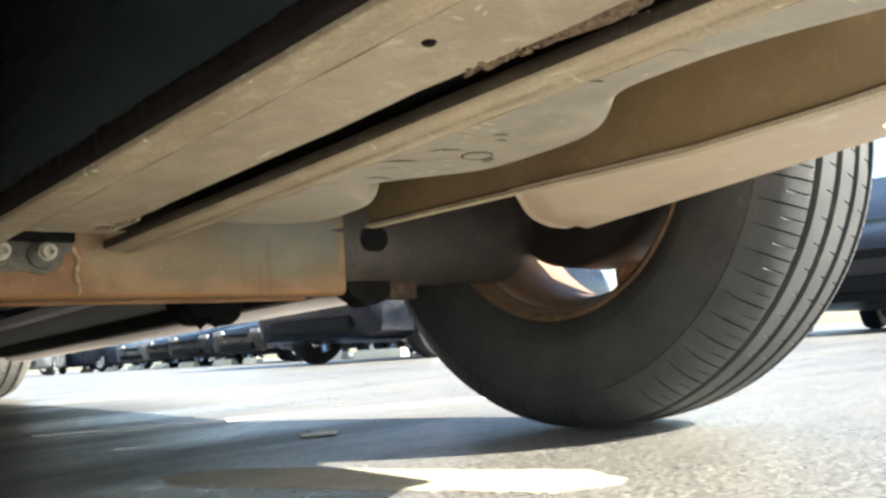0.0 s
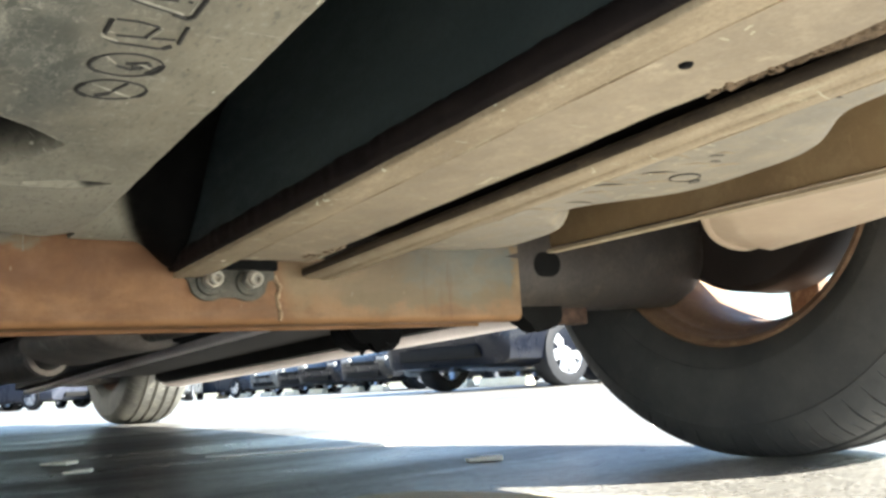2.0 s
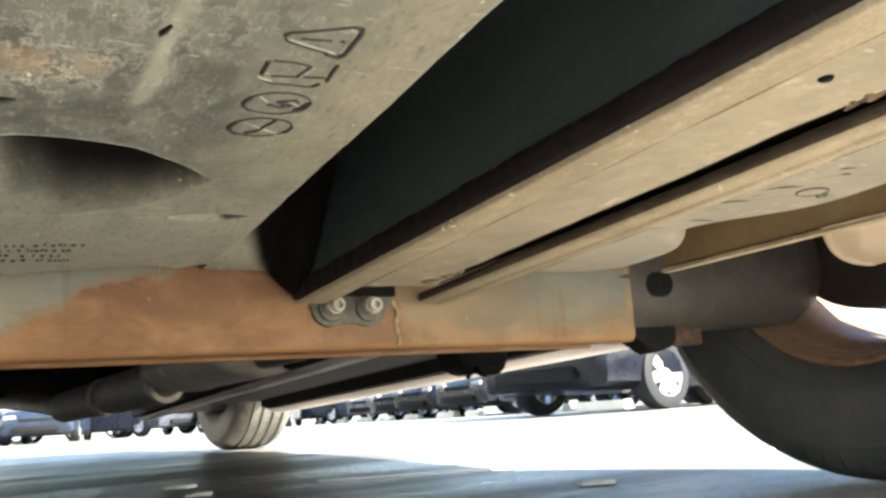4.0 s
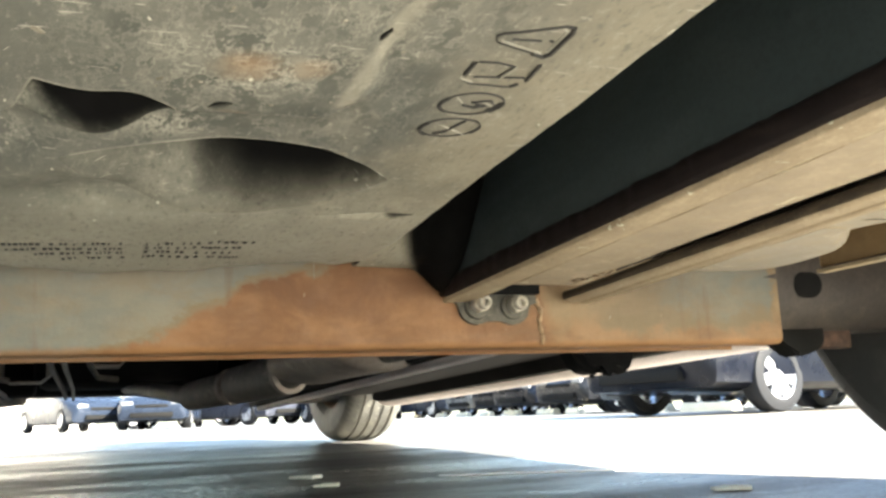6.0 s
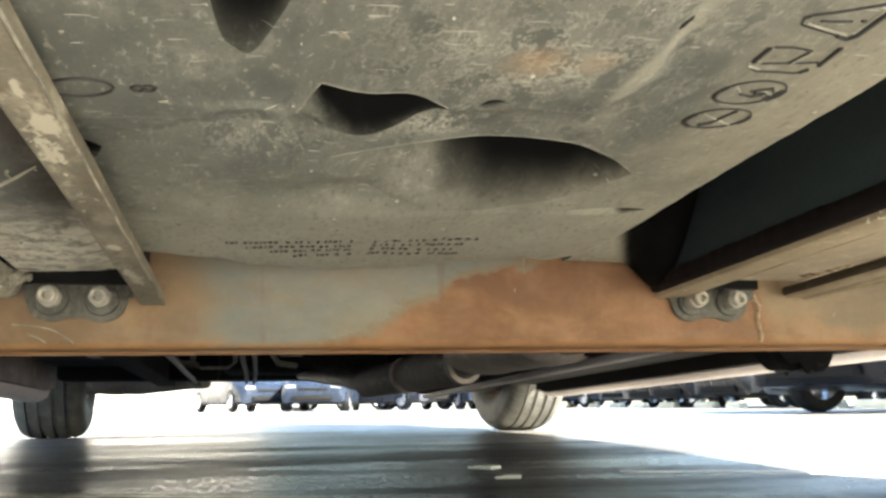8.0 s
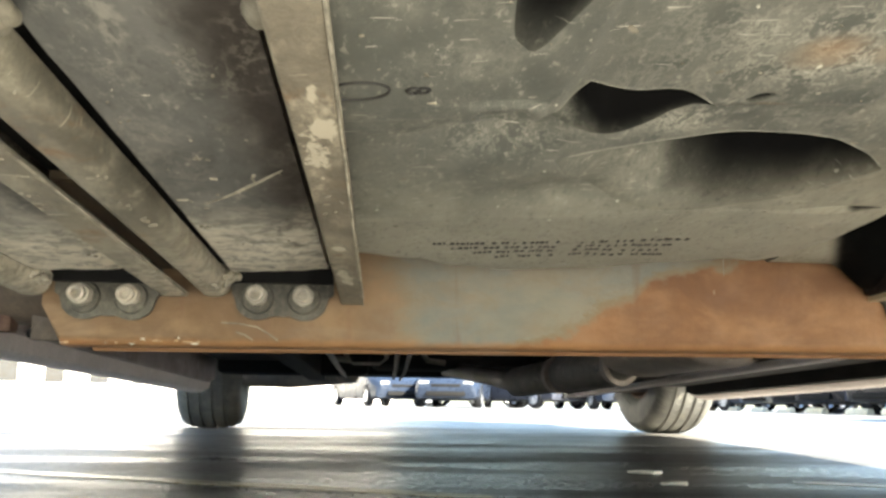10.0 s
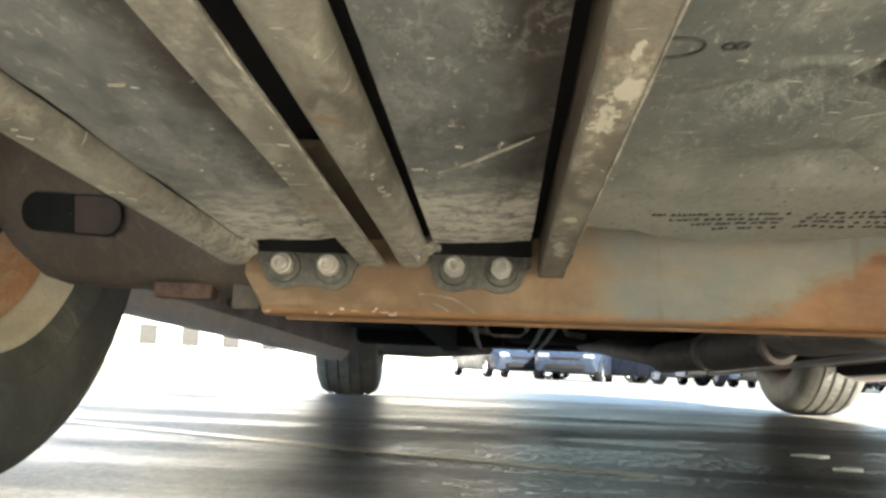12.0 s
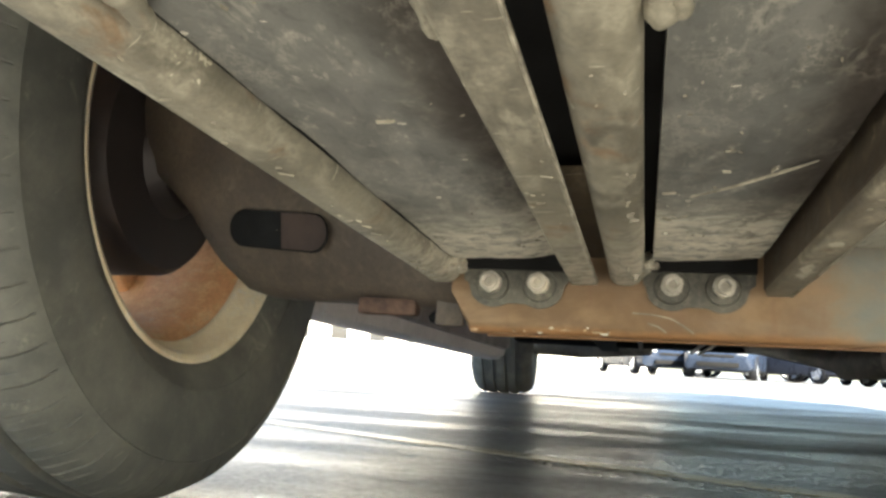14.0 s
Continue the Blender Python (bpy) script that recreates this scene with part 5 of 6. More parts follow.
def scabs(name, parent, material, label, spots, seed):
    """Spots: centre x, y, spread x, y, height above the rail plane, count, length, width, turn."""
    rng = random.Random(seed)
    bm = bmesh.new()
    for cx, cy, sx, sy, off, count, lx, ly, turn in spots:
        for k in range(int(0.42 * count) + 1):
            x, y = cx + rng.uniform(-sx, sx), cy + rng.uniform(-sy, sy)
            f = 0.2 + 0.8 * rng.random() ** 2
            edge = {PANS[0]: -0.424, PANS[1]: -0.2960}.get(parent)
            rise = (0.004 if edge == -0.424 else 0.002) * curl_up(edge - x) if edge is not None else 0.0
            flake(bm, x, y, zr(x, y) + off + rise, 1.7 * lx * f, ly * f * rng.uniform(0.25, 0.8), turn + rng.gauss(0, 0.6), rng)
    ob = part(name, bm, material, parent, label, 0)
    tagged(ob, kind="stuff")


scabs("dried_mud", PANS[1], "mud", "pale dried mud in thin scabs", [(-0.331, 0.955, 0.028, 0.040, 0.0115, 40, 0.004, 0.0007, 0.0), (-0.355, 0.86, 0.006, 0.04, 0.0115, 26, 0.0035, 0.0018, 0.1), (-0.33, 0.75, 0.03, 0.12, 0.0115, 30, 0.0016, 0.0006, 0.2), (-0.338, 0.765, 0.002, 0.002, 0.0115, 4, 0.004, 0.0018, 0.6), (-0.357, 0.72, 0.002, 0.003, 0.0115, 4, 0.003, 0.003, 0.0)], 31)
scabs("dried_mud", PANS[0], "mud", "pale dried mud in thin scabs", [(-0.465, 0.965, 0.034, 0.03, 0.0115, 30, 0.004, 0.0007, 0.1), (-0.46, 0.80, 0.036, 0.18, 0.0115, 30, 0.0016, 0.0006, 0.3), (-0.462, 0.72, 0.003, 0.003, 0.0115, 5, 0.004, 0.001, -0.8)], 32)
scabs("paint_chip", bar_m, "mud", "small pale chips", [(-0.281, 0.759, 0.003, 0.002, -0.0062, 3, 0.002, 0.0012, 0.1), (-0.281, 0.79, 0.003, 0.003, -0.0062, 3, 0.002, 0.0012, 0.1), (-0.28, 0.80, 0.006, 0.18, -0.0062, 14, 0.0015, 0.0006, 1.2)], 33)
scabs("paint_chip", rail_b, "mud", "small pale paint chips", [(-0.4085, 0.756, 0.001, 0.002, 0.0, 2, 0.003, 0.001, 0.0), (-0.413, 0.856, 0.001, 0.002, 0.0, 2, 0.003, 0.001, 0.0), (-0.411, 0.80, 0.008, 0.2, 0.0, 16, 0.002, 0.0005, 0.6)], 34)
scabs("mud_spatter", tube_c, "mud", "pale mud spatter", [(-0.377, 0.80, 0.004, 0.05, 0.0, 26, 0.003, 0.0007, 0.2), (-0.380, 0.70, 0.005, 0.08, 0.0, 14, 0.002, 0.001, 0.3), (-0.380, 1.0, 0.008, 0.04, 0.0, 24, 0.003, 0.0015, 0.2)], 35)
scabs("mud_spatter", tube_a, "mud", "pale mud spatter", [(-0.517, 0.98, 0.004, 0.05, 0.0, 40, 0.004, 0.0014, 0.3), (-0.517, 0.78, 0.004, 0.16, 0.0, 36, 0.0035, 0.0008, 0.9)], 36)
scabs("paint_chip", bar_r, "mud", "small pale paint chips", [(0.150, 0.80, 0.006, 0.2, 0.0, 24, 0.003, 0.0010, 0.5)], 37)
for pts, half in (([(-0.349, 0.838), (-0.339, 0.828), (-0.329, 0.816), (-0.322, 0.806), (-0.315, 0.797), (-0.303, 0.780)], 0.0009), ([(-0.318, 0.799), (-0.3185, 0.793), (-0.317, 0.788)], 0.0009)):
    bm = bmesh.new()
    tube(bm, [(x, y, zr(x, y) + 0.0118) for x, y in pts], [half * f for f in (0.4, 0.9, 1.0, 1.2, 1.0, 0.3)[:len(pts)]], 6)
    part("scratch", bm, "mud", PANS[1], "pale scratch")
rng = random.Random(52)
for k in range(12):
    x = -0.494 + 0.1 * rng.random() ** 1.5
    z = 0.150 + 0.0078 * x + 0.003 + rng.uniform(-0.0015, 0.003)
    half = rng.uniform(0.001, 0.004)
    bm = bmesh.new()
    tube(bm, [(x - half, Y_BEAM + 0.0014, z), (x, Y_BEAM + 0.0010, z + rng.uniform(-0.0008, 0.0008)), (x + half, Y_BEAM + 0.0014, z)], [0.0004, 0.0012, 0.0003], 6)
    part("edge_chip", bm, "ochre" if k % 3 else "palescratch", BEAM, "pale chip at the folded edge")
bm = bmesh.new()
box(bm, -0.532, -0.509, 1.094, 1.106, 0.151, 0.186, 0.002)
part("end_plate", bm, "arm", BEAM, "greyish plate at the end of the beam")
for pts in ([(-0.378, 0.165), (-0.365, 0.1645), (-0.351, 0.162), (-0.342, 0.157), (-0.335, 0.152)], [(-0.367, 0.158), (-0.360, 0.156), (-0.354, 0.152)], [(0.015, 0.225), (0.0145, 0.218), (0.015, 0.211)], [(0.401, 0.188), (0.404, 0.189), (0.407, 0.192)], [(0.352, 0.197), (0.353, 0.2)], [(0.305, 0.178), (0.307, 0.182)]):
    bm = bmesh.new()
    tube(bm, [(x, Y_BEAM + 0.0002, z) for x, z in pts], 0.0006, 6)
    part("scratch", bm, "mud", BEAM, "pale scratch")
bm = bmesh.new()
tube(bm, [(-0.2712, y, zr(-0.2712, y) - 0.0058 + 0.0003 * math.sin(90 * y)) for y in [Y0 + (1.055 - Y0) * k / 40 for k in range(41)]], 0.0006, 6)
part("pale_edge", bm, "mud", bar_m, "pale edge of the rail")
bm = bmesh.new()
tube(bm, [(-0.4027, y, zr(-0.4027, y) + 0.001) for y in [Y0 + (1.045 - Y0) * k / 40 for k in range(41)]], 0.0007, 6)
part("pale_edge", bm, "mud", rail_b, "pale edge of the rail")
for x, parent, off in ((0.2758, strip, -0.0034), (0.1578, bar_r, 0.0002)):
    bm = bmesh.new()
    tube(bm, [(x + skew(y), y, zr(x, y) + off + 0.0003 * math.sin(70 * y + 90 * x)) for y in [0.42 + 0.62 * k / 60 for k in range(61)]], 0.0005, 6)
    part("pale_edge", bm, "railr", parent, "pale line painted as the mark's lit edge of the strip")
rng = random.Random(41)
bm = bmesh.new()
for cx, cy, lx, ly in ((-0.181, 0.638, 0.0055, 0.0028), (-0.140, 0.672, 0.003, 0.0014), (-0.243, 0.66, 0.0015, 0.004), (-0.240, 0.685, 0.0025, 0.001), (-0.05, 0.735, 0.001, 0.003), (-0.044, 0.757, 0.0025, 0.003), (-0.247, 0.80, 0.003, 0.001), (-0.22, 0.88, 0.0022, 0.0015), (-0.30, 0.90, 0.003, 0.0014), (-0.11, 0.90, 0.0008, 0.003)) + tuple((rng.uniform(-0.27, 0.03), rng.uniform(0.58, 0.95), rng.uniform(0.0006, 0.0018), rng.uniform(0.0004, 0.0012)) for k in range(90)):
    hit = any(inside(hollow_outline(h)[2], cx, cy) for h in HOLLOWS)
    if not hit and cx > -0.275:
        flake(bm, cx, cy, tank_z(cx, cy) + 0.0001, lx, ly, rng.gauss(0, 0.5), rng)
tagged(part("chip", bm, "mud", TANK, "pale chips and specks", 0), kind="stuff")


# second plastic tank with a lobed outline
def lobed_tank():
    bm = bmesh.new()

    def edge(y):
        x = 0.368 + 0.052 * math.exp(-((y - 0.895) / 0.055) ** 4) + 0.066 * math.exp(-((y - 0.685) / 0.088) ** 4)
        return x + 0.07 * smooth01((0.53 - y) / 0.25)

    n = 120
    rows = []
    for j in range(n + 1):
        y = 0.39 + (0.948 - 0.39) * j / n
        e = edge(y)
        inset = 0.0 if y < 0.925 else 0.035 * (1 - math.sqrt(max(0.0, 1 - ((y - 0.925) / 0.023) ** 2)))
        e -= inset
        row = []
        for k in range(9):
            x = 0.2785 + (e - 0.022 - 0.2785) * k / 8
            row.append((x, y, zr(x, y) + 0.006 + 0.002 * noise.noise(Vector((x * 14, y * 12, 5)))))
        for k in range(1, 8):
            a = math.pi / 2 * k / 7
            row.append((e - 0.022 + 0.022 * math.sin(a), y, zr(e, y) + 0.006 + 0.028 * (1 - math.cos(a))))
        row.append((e, y, zr(e, y) + 0.14))
        rows.append([bm.verts.new(p) for p in row])
    for a, b in zip(rows, rows[1:]):
        for i in range(len(a) - 1):
            bm.faces.new((a[i], a[i + 1], b[i + 1], b[i]))
    last = rows[-1]
    up = [bm.verts.new((v.co.x, v.co.y + 0.004, 0.34)) for v in last]
    for i in range(len(last) - 1):
        bm.faces.new((last[i], last[i + 1], up[i + 1], up[i]))
    return part("lobed_tank", bm, "tank2", VAN, "grey dusty plastic tank with rounded lobes", 60)


TANK2 = lobed_tank()
bm = bmesh.new()
tube(bm, [(x, y, zr(x, y) + 0.0058) for x, y in ring_pts(0.372, 0.703, 0.012, 0.009)], 0.0006, 6)
tube(bm, [(x, y, zr(x, y) + 0.0058) for x, y in ring_pts(0.388, 0.708, 0.003, 0.004, 0, 12)], 0.0006, 6)
part("mould_ring", bm, "emboss", TANK2, "moulded ring")


rng = random.Random(21)
for k in range(24):
    cx, cy = rng.choice(((0.31, 0.53), (0.335, 0.72), (0.30, 0.80), (0.35, 0.66)))
    cx, cy, turn, half = cx + rng.gauss(0, 0.012), cy + rng.gauss(0, 0.022), rng.gauss(-0.5, 0.22), rng.uniform(0.004, 0.018)
    bm = bmesh.new()
    tube(bm, [(cx + half * f * math.cos(turn + 0.3 * f), cy + half * f * math.sin(turn + 0.3 * f), zr(cx, cy) + 0.0057 + 0.002 * noise.noise(Vector((cx * 14, cy * 12, 5)))) for f in (-1, -0.5, 0, 0.5, 1)], [0.0001, 0.0004, 0.0005, 0.0004, 0.0001], 5)
    part("scratch", bm, "railr" if k % 4 else "emboss", TANK2)


# frame member beside the rear wheel
def frame_member():
    bm = bmesh.new()
    st = []
    n = 30

    def nose_y(x):
        return 0.81 + 0.07 * smooth01((x - 0.50) / 0.15)

    for i in range(n + 1):
        u = i / n
        lift = 0.0 if i < n - 1 else 0.006
        def place(p, u=u, lift=lift):
            x, dz, low = p
            start = 0.47 + 0.067 * smooth01((x - 0.50) / 0.16)
            y = start + (nose_y(x) - start) * u
            z = 0.226 - 0.006 * smooth01((0.52 - x) / 0.04)
            z += (0.205 + 0.10 * (0.87 - y) - 0.226) * smooth01((x - 0.56) / 0.13)
            return (x, y + (0.004 if lift and low else 0.0), z + dz + (lift if low else 0.0))
        st.append(place)
    sec = [(0.478, 0.0, 1), (0.50, 0.0, 1), (0.54, 0.0, 1), (0.58, 0.0, 1), (0.62, 0.0, 1), (0.66, 0.0, 1), (0.69, 0.0, 1), (0.703, 0.006, 1), (0.71, 0.02, 1), (0.712, 0.05, 0), (0.712, 0.15, 0), (0.478, 0.14, 0)]
    sweep(bm, sec, st)
    fm = part("frame_member", bm, "frame", VAN, "tan dusty frame member with a rolled nose", 50)
    bm = bmesh.new()
    tube(bm, [(x, nose_y(x) + 0.003, (0.226 - 0.006 * smooth01((0.52 - x) / 0.04)) + (0.205 + 0.10 * (0.87 - nose_y(x)) - 0.226) * smooth01((x - 0.56) / 0.13) + 0.007) for x in [0.49 + 0.20 * k / 20 for k in range(21)]], [0.004] * 18 + [0.003, 0.002, 0.001], 8)
    part("rolled_edge", bm, "frame", fm, "rolled nose edge")
    bm = bmesh.new()
    st = [(lambda p, y=y: (p[0], y, p[1] + 0.018 * smooth01((0.62 - y) / 0.3))) for y in (0.46, 0.5, 0.6, 0.7, 0.8, 0.9, 0.955)]
    sweep(bm, [(0.473, 0.2165), (0.478, 0.2165), (0.478, 0.40), (0.473, 0.40)], st)
    part("inner_wall", bm, "brown", fm, "brown upright wall")
    bm = bmesh.new()
    sweep(bm, [(0.4675, 0.2105), (0.4785, 0.2105), (0.4785, 0.216), (0.4675, 0.2135)], st)
    part("flange", bm, "railr", fm, "thin pale flange along the wall")
    return fm


frame_member()


# wheels
def tyre_mesh(material):
    """Tyre turned about x: four main grooves, notched shoulders and rounded walls. Inner side at -x."""
    half, R, r_bead = 0.12, 0.345, 0.205
    prof = []
    wall = [(-0.088, r_bead - 0.006), (-0.095, 0.2045), (-0.104, 0.212), (-0.1115, 0.224), (-0.1155, 0.233), (-0.1172, 0.2335), (-0.1188, 0.240), (-0.120, 0.255), (-0.1205, 0.267), (-0.1199, 0.2705), (-0.1198, 0.280), (-0.1168, 0.301), (-0.1178, 0.3025), (-0.1150, 0.309), (-0.108, 0.322)]
    tread = []
    gr = (-0.064, -0.022, 0.022, 0.064)
    xs = [-0.100, -0.089, -0.078]
    for g in gr:
        xs += [g - 0.0068, g - 0.0052, g + 0.0052, g + 0.0068]
        if g < 0.05:
            xs += [g + 0.021]
    xs += [0.078, 0.089, 0.100]
    for x in xs:
        crown = R - 0.7 * x * x - 0.010 * smooth01((abs(x) - 0.074) / 0.035)
        deep = any(abs(x - g) < 0.0060 for g in gr)
        tread.append((x, crown - (0.008 if deep else 0.0)))
    prof = wall + tread + [(-u, r) for u, r in reversed(wall)]
    pitches = 76
    offsets = (0.0, 0.025, 0.055, 0.08, 0.5, 0.525, 0.555, 0.58)
    seg = pitches * len(offsets)
    bm = bmesh.new()
    rings = []
    for k in range(seg):
        step = k % len(offsets)
        ring = []
        turn = 2 * math.pi * (k // len(offsets) + offsets[step]) / pitches
        for u, r in prof:
            rr, ph = r, turn
            au = abs(u)
            if 0.072 < au < 0.112 and r > 0.3 and step in ((1, 2) if u < 0 else (5, 6)):
                rr -= 0.0058 if au < 0.103 else 0.0034
            if 0.072 < au < 0.095 and r > 0.3 and step in ((5, 6) if u < 0 else (1, 2)):
                rr -= 0.0022
            if au < 0.072:
                if step in (1, 2) and any(-0.0078 < u - g < -0.0060 for g in gr):
                    rr -= 0.005
                ph += 0.55 * u
            else:
                ph += 0.55 * math.copysign(0.072, u) + 0.25 * (u - math.copysign(0.072, u))
            ring.append(bm.verts.new((u, rr * math.cos(ph), rr * math.sin(ph))))
        rings.append(ring)
    for k in range(seg):
        a, b = rings[k], rings[(k + 1) % seg]
        for i in range(len(prof) - 1):
            bm.faces.new((a[i], b[i], b[i + 1], a[i + 1]))
    bmesh.ops.recalc_face_normals(bm, faces=bm.faces)
    me = bpy.data.meshes.new("tyre")
    bm.to_mesh(me)
    bm.free()
    me.polygons.foreach_set("use_smooth", [True] * len(me.polygons))
    me.set_sharp_from_angle(angle=radians(32))
    me.materials.append(M[material])
    return me


def mesh_of(name, bm, material, smooth=40):
    bmesh.ops.recalc_face_normals(bm, faces=bm.faces)
    me = bpy.data.meshes.new(name)
    bm.to_mesh(me)
    bm.free()
    me.polygons.foreach_set("use_smooth", [True] * len(me.polygons))
    me.set_sharp_from_angle(angle=radians(smooth))
    me.materials.append(M[material])
    return me


def barrel_mesh(material):
    bm = bmesh.new()
    lathe(bm, [(-0.080, 0.1945), (-0.076, 0.1925), (-0.066, 0.1915), (-0.059, 0.1905), (-0.053, 0.1865), (-0.044, 0.1815), (-0.030, 0.177), (0.03, 0.174), (0.062, 0.178), (0.098, 0.186), (0.108, 0.203), (0.103, 0.206), (0.03, 0.182), (-0.03, 0.186), (-0.066, 0.198), (-0.078, 0.199)], 72, close=True)
    for k in range(5):
        a = 2 * math.pi * k / 5 + 0.3
        sub = bmesh.new()
        box(sub, 0.06, 0.085, -0.024, 0.024, 0.03, 0.18, 0.006, 2)
        bmesh.ops.rotate(sub, verts=sub.verts, cent=(0, 0, 0), matrix=Matrix.Rotation(a, 3, "X"))
        tmp = bpy.data.meshes.new("tmp")
        sub.to_mesh(tmp)
        sub.free()
        bm.from_mesh(tmp)
        bpy.data.meshes.remove(tmp)
    lathe(bm, [(0.055, 0.001), (0.055, 0.075), (0.09, 0.07), (0.092, 0.001)], 40)
    return mesh_of("rim", bm, material)


def lip_mesh(material, wide=()):
    bm = bmesh.new()
    lathe(bm, [*wide, (-0.076, 0.1905), (-0.078, 0.1912), (-0.081, 0.1935), (-0.090, 0.1955), (-0.096, 0.1975), (-0.0995, 0.2005), (-0.101, 0.2045), (-0.0985, 0.2075), (-0.094, 0.2065), (-0.088, 0.202), (-0.076, 0.200)], 72, close=True)
    return mesh_of("rim_lip", bm, material)


def hub_mesh(r):
    bm = bmesh.new()
    lathe(bm, [(-0.075, 0.001), (-0.075, 0.05), (-0.06, 0.06), (-0.055, r - 0.009), (-0.045, r - 0.002), (0.03, r), (0.04, r - 0.007), (0.055, 0.07), (0.07, 0.001)], 48)
    return mesh_of("wheel", bm, "drum")


TYRES = {key: tyre_mesh(key) for key in ("rubber", "dusty_lit_rubber", "scuffed_lit_rubber")}
RIMS, HUBS = {1: barrel_mesh("rim"), -1: barrel_mesh("lit_barrel")}, {1: hub_mesh(0.140), -1: hub_mesh(0.121)}
LIPS = {1: lip_mesh("rim"), -1: lip_mesh("lip", ((-0.0665, 0.1895), (-0.0655, 0.1868), (-0.069, 0.1862), (-0.073, 0.1878)))}


def wheel(parent, x, y, z, side, spin, label, toe=0.0, tyre="rubber"):
    m = pose(x, y, z, spin, 0, toe + (0 if side > 0 else 180))
    w = part("wheel", HUBS[side], "drum", parent, label, at=m)
    part("tyre", TYRES[tyre], tyre, w, "black tyre with notched shoulders" if tyre == "rubber" else "dust-grey scuffed tyre with notched shoulders, light added to its colour", at=m)
    part("rim", RIMS[side], "rim", w, "rust-stained open-spoke wheel", at=m)
    part("rim_lip", LIPS[side], "lip", w, "rust-brown inner lip" if side > 0 else "rusty cream-coloured inner lip", at=m)
    return w


wheel(VAN, 0.893, 1.0, 0.321, 1, 17, "rear wheel with brake drum")
wheel(VAN, -0.912, 1.222, 0.313, -1, 40, "rear wheel with brake drum", 0.0, "scuffed_lit_rubber")
wheel(VAN, 0.89, 3.935, 0.344, 1, 5, "front wheel with brake drum", 4, "dusty_lit_rubber")
wheel(VAN, -0.917, 3.935, 0.344, -1, 60, "front wheel with brake drum", 4, "dusty_lit_rubber")


# body shell, floor and wheel housings
def body_side(side):
    bm = bmesh.new()
    arch = lambda cy, r: [(cy + r * math.cos(a), 0.30 + r * math.sin(a)) for a in [math.pi * k / 16 for k in range(17)]]
    low = [(4.85, 0.42), (4.5, 0.30)] + arch(3.935, 0.43) + [(3.50, 0.30), (1.60, 0.33), (1.52, 0.33)] + arch(1.06, 0.45) + [(0.58, 0.50), (0.45, 0.55)]
    top = [(0.42, 0.97), (2.9, 0.98), (3.9, 0.96), (4.75, 0.92)]
    prism(bm, low + top, 0.985, 1.005, lambda u, v, d: (side * d, u, v))
    return part("body_side", bm, "paint", VAN, "silver painted body side")


body_side(1), body_side(-1)


def sill(side):
    bm = bmesh.new()
    st = []
    first = 1.44 if side > 0 else 1.62
    for y in (first, first + 0.06, 2.2, 2.9, 3.42, 3.5):
        end = 0.012 if y in (first, 3.5) else 0.0
        st.append(lambda p, y=y, e=end: (side * p[0], y, p[1] + 0.178 - 0.026 * (y - 1.6) + e))
    lip = 0.014 if side > 0 else 0.034
    inner = [(0.852, 0.19), (0.852, lip)]
    sweep(bm, inner + [(0.857, 0.009), (0.866, 0.002), (0.90, 0.0), (0.925, 0.008), (0.935, 0.03), (0.985, 0.15), (0.985, 0.19)], st)
    ob = part("sill", bm, "sill", VAN, "dusty pale underside of the door sill")
    bm = bmesh.new()
    sweep(bm, [(0.838, lip + 0.004), (0.8515, lip + 0.002), (0.8515, 0.19), (0.838, 0.19)], st)
    part("inner_wall", bm, "under" if side > 0 else "mauve", ob, "dark undersealed inner wall" if side > 0 else "dusty mauve-grey inner wall")
    return ob


sill(1), sill(-1)
bm = bmesh.new()
for x0, x1, y0, y1 in ((-0.62, 0.62, 0.58, 4.8), (-0.98, -0.62, 1.5, 3.45), (0.62, 0.98, 1.5, 3.45), (-0.98, -0.62, 4.42, 4.8), (0.62, 0.98, 4.42, 4.8)):
    box(bm, x0, x1, y0, y1, 0.36, 0.40)
part("floor", bm, "under", VAN, "dark undersealed floor", 0)
for side in (1, -1):
    for y0, y1 in ((0.55, 1.60), (3.44, 4.43)):
        bm = bmesh.new()
        xs = sorted((side * 0.60, side * 0.985))
        st = [(lambda p, x=x: (x, p[0], p[1])) for x in xs]
        sec = [(y0, 0.40), (y0 + 0.02, 0.40), (y0 + 0.1, 0.66), (y0 + 0.3, 0.80), (y1 - 0.3, 0.80), (y1 - 0.1, 0.66), (y1 - 0.02, 0.24), (y1, 0.24), (y1 - 0.05, 0.68), (y1 - 0.28, 0.83), (y0 + 0.28, 0.83), (y0 + 0.06, 0.68)]
        sweep(bm, sec, st)
        part("wheel_housing", bm, "under", VAN, "dark wheel housing", 0)
# unseen shell, its ends and height set for where its shadow falls
bm = bmesh.new()
box(bm, -1.0, 1.0, 0.42, 0.46, 0.55, 0.97)
box(bm, -1.0, 1.0, 0.46, 2.95, 0.95, 0.98)
box(bm, -0.62, 0.62, 0.70, 3.0, 0.98, 1.42, 0.08)
# unseen skirt added below the bumper to shade the ground beneath the tank
st = [(lambda p, x=x, z=z: (x, p[0], p[1] * (0.58 - z) + z)) for x, z in ((-0.72, 0.50), (-0.60, 0.27), (-0.3, 0.26), (0.3, 0.26), (0.42, 0.27), (0.52, 0.50))]
sweep(bm, [(0.43, 0.0), (0.46, 0.0), (0.46, 1.0), (0.43, 1.0)], st)
box(bm, -1.0, 1.0, 4.80, 4.86, 0.32, 0.95)
box(bm, -1.0, 1.0, 2.95, 4.82, 0.93, 0.97)
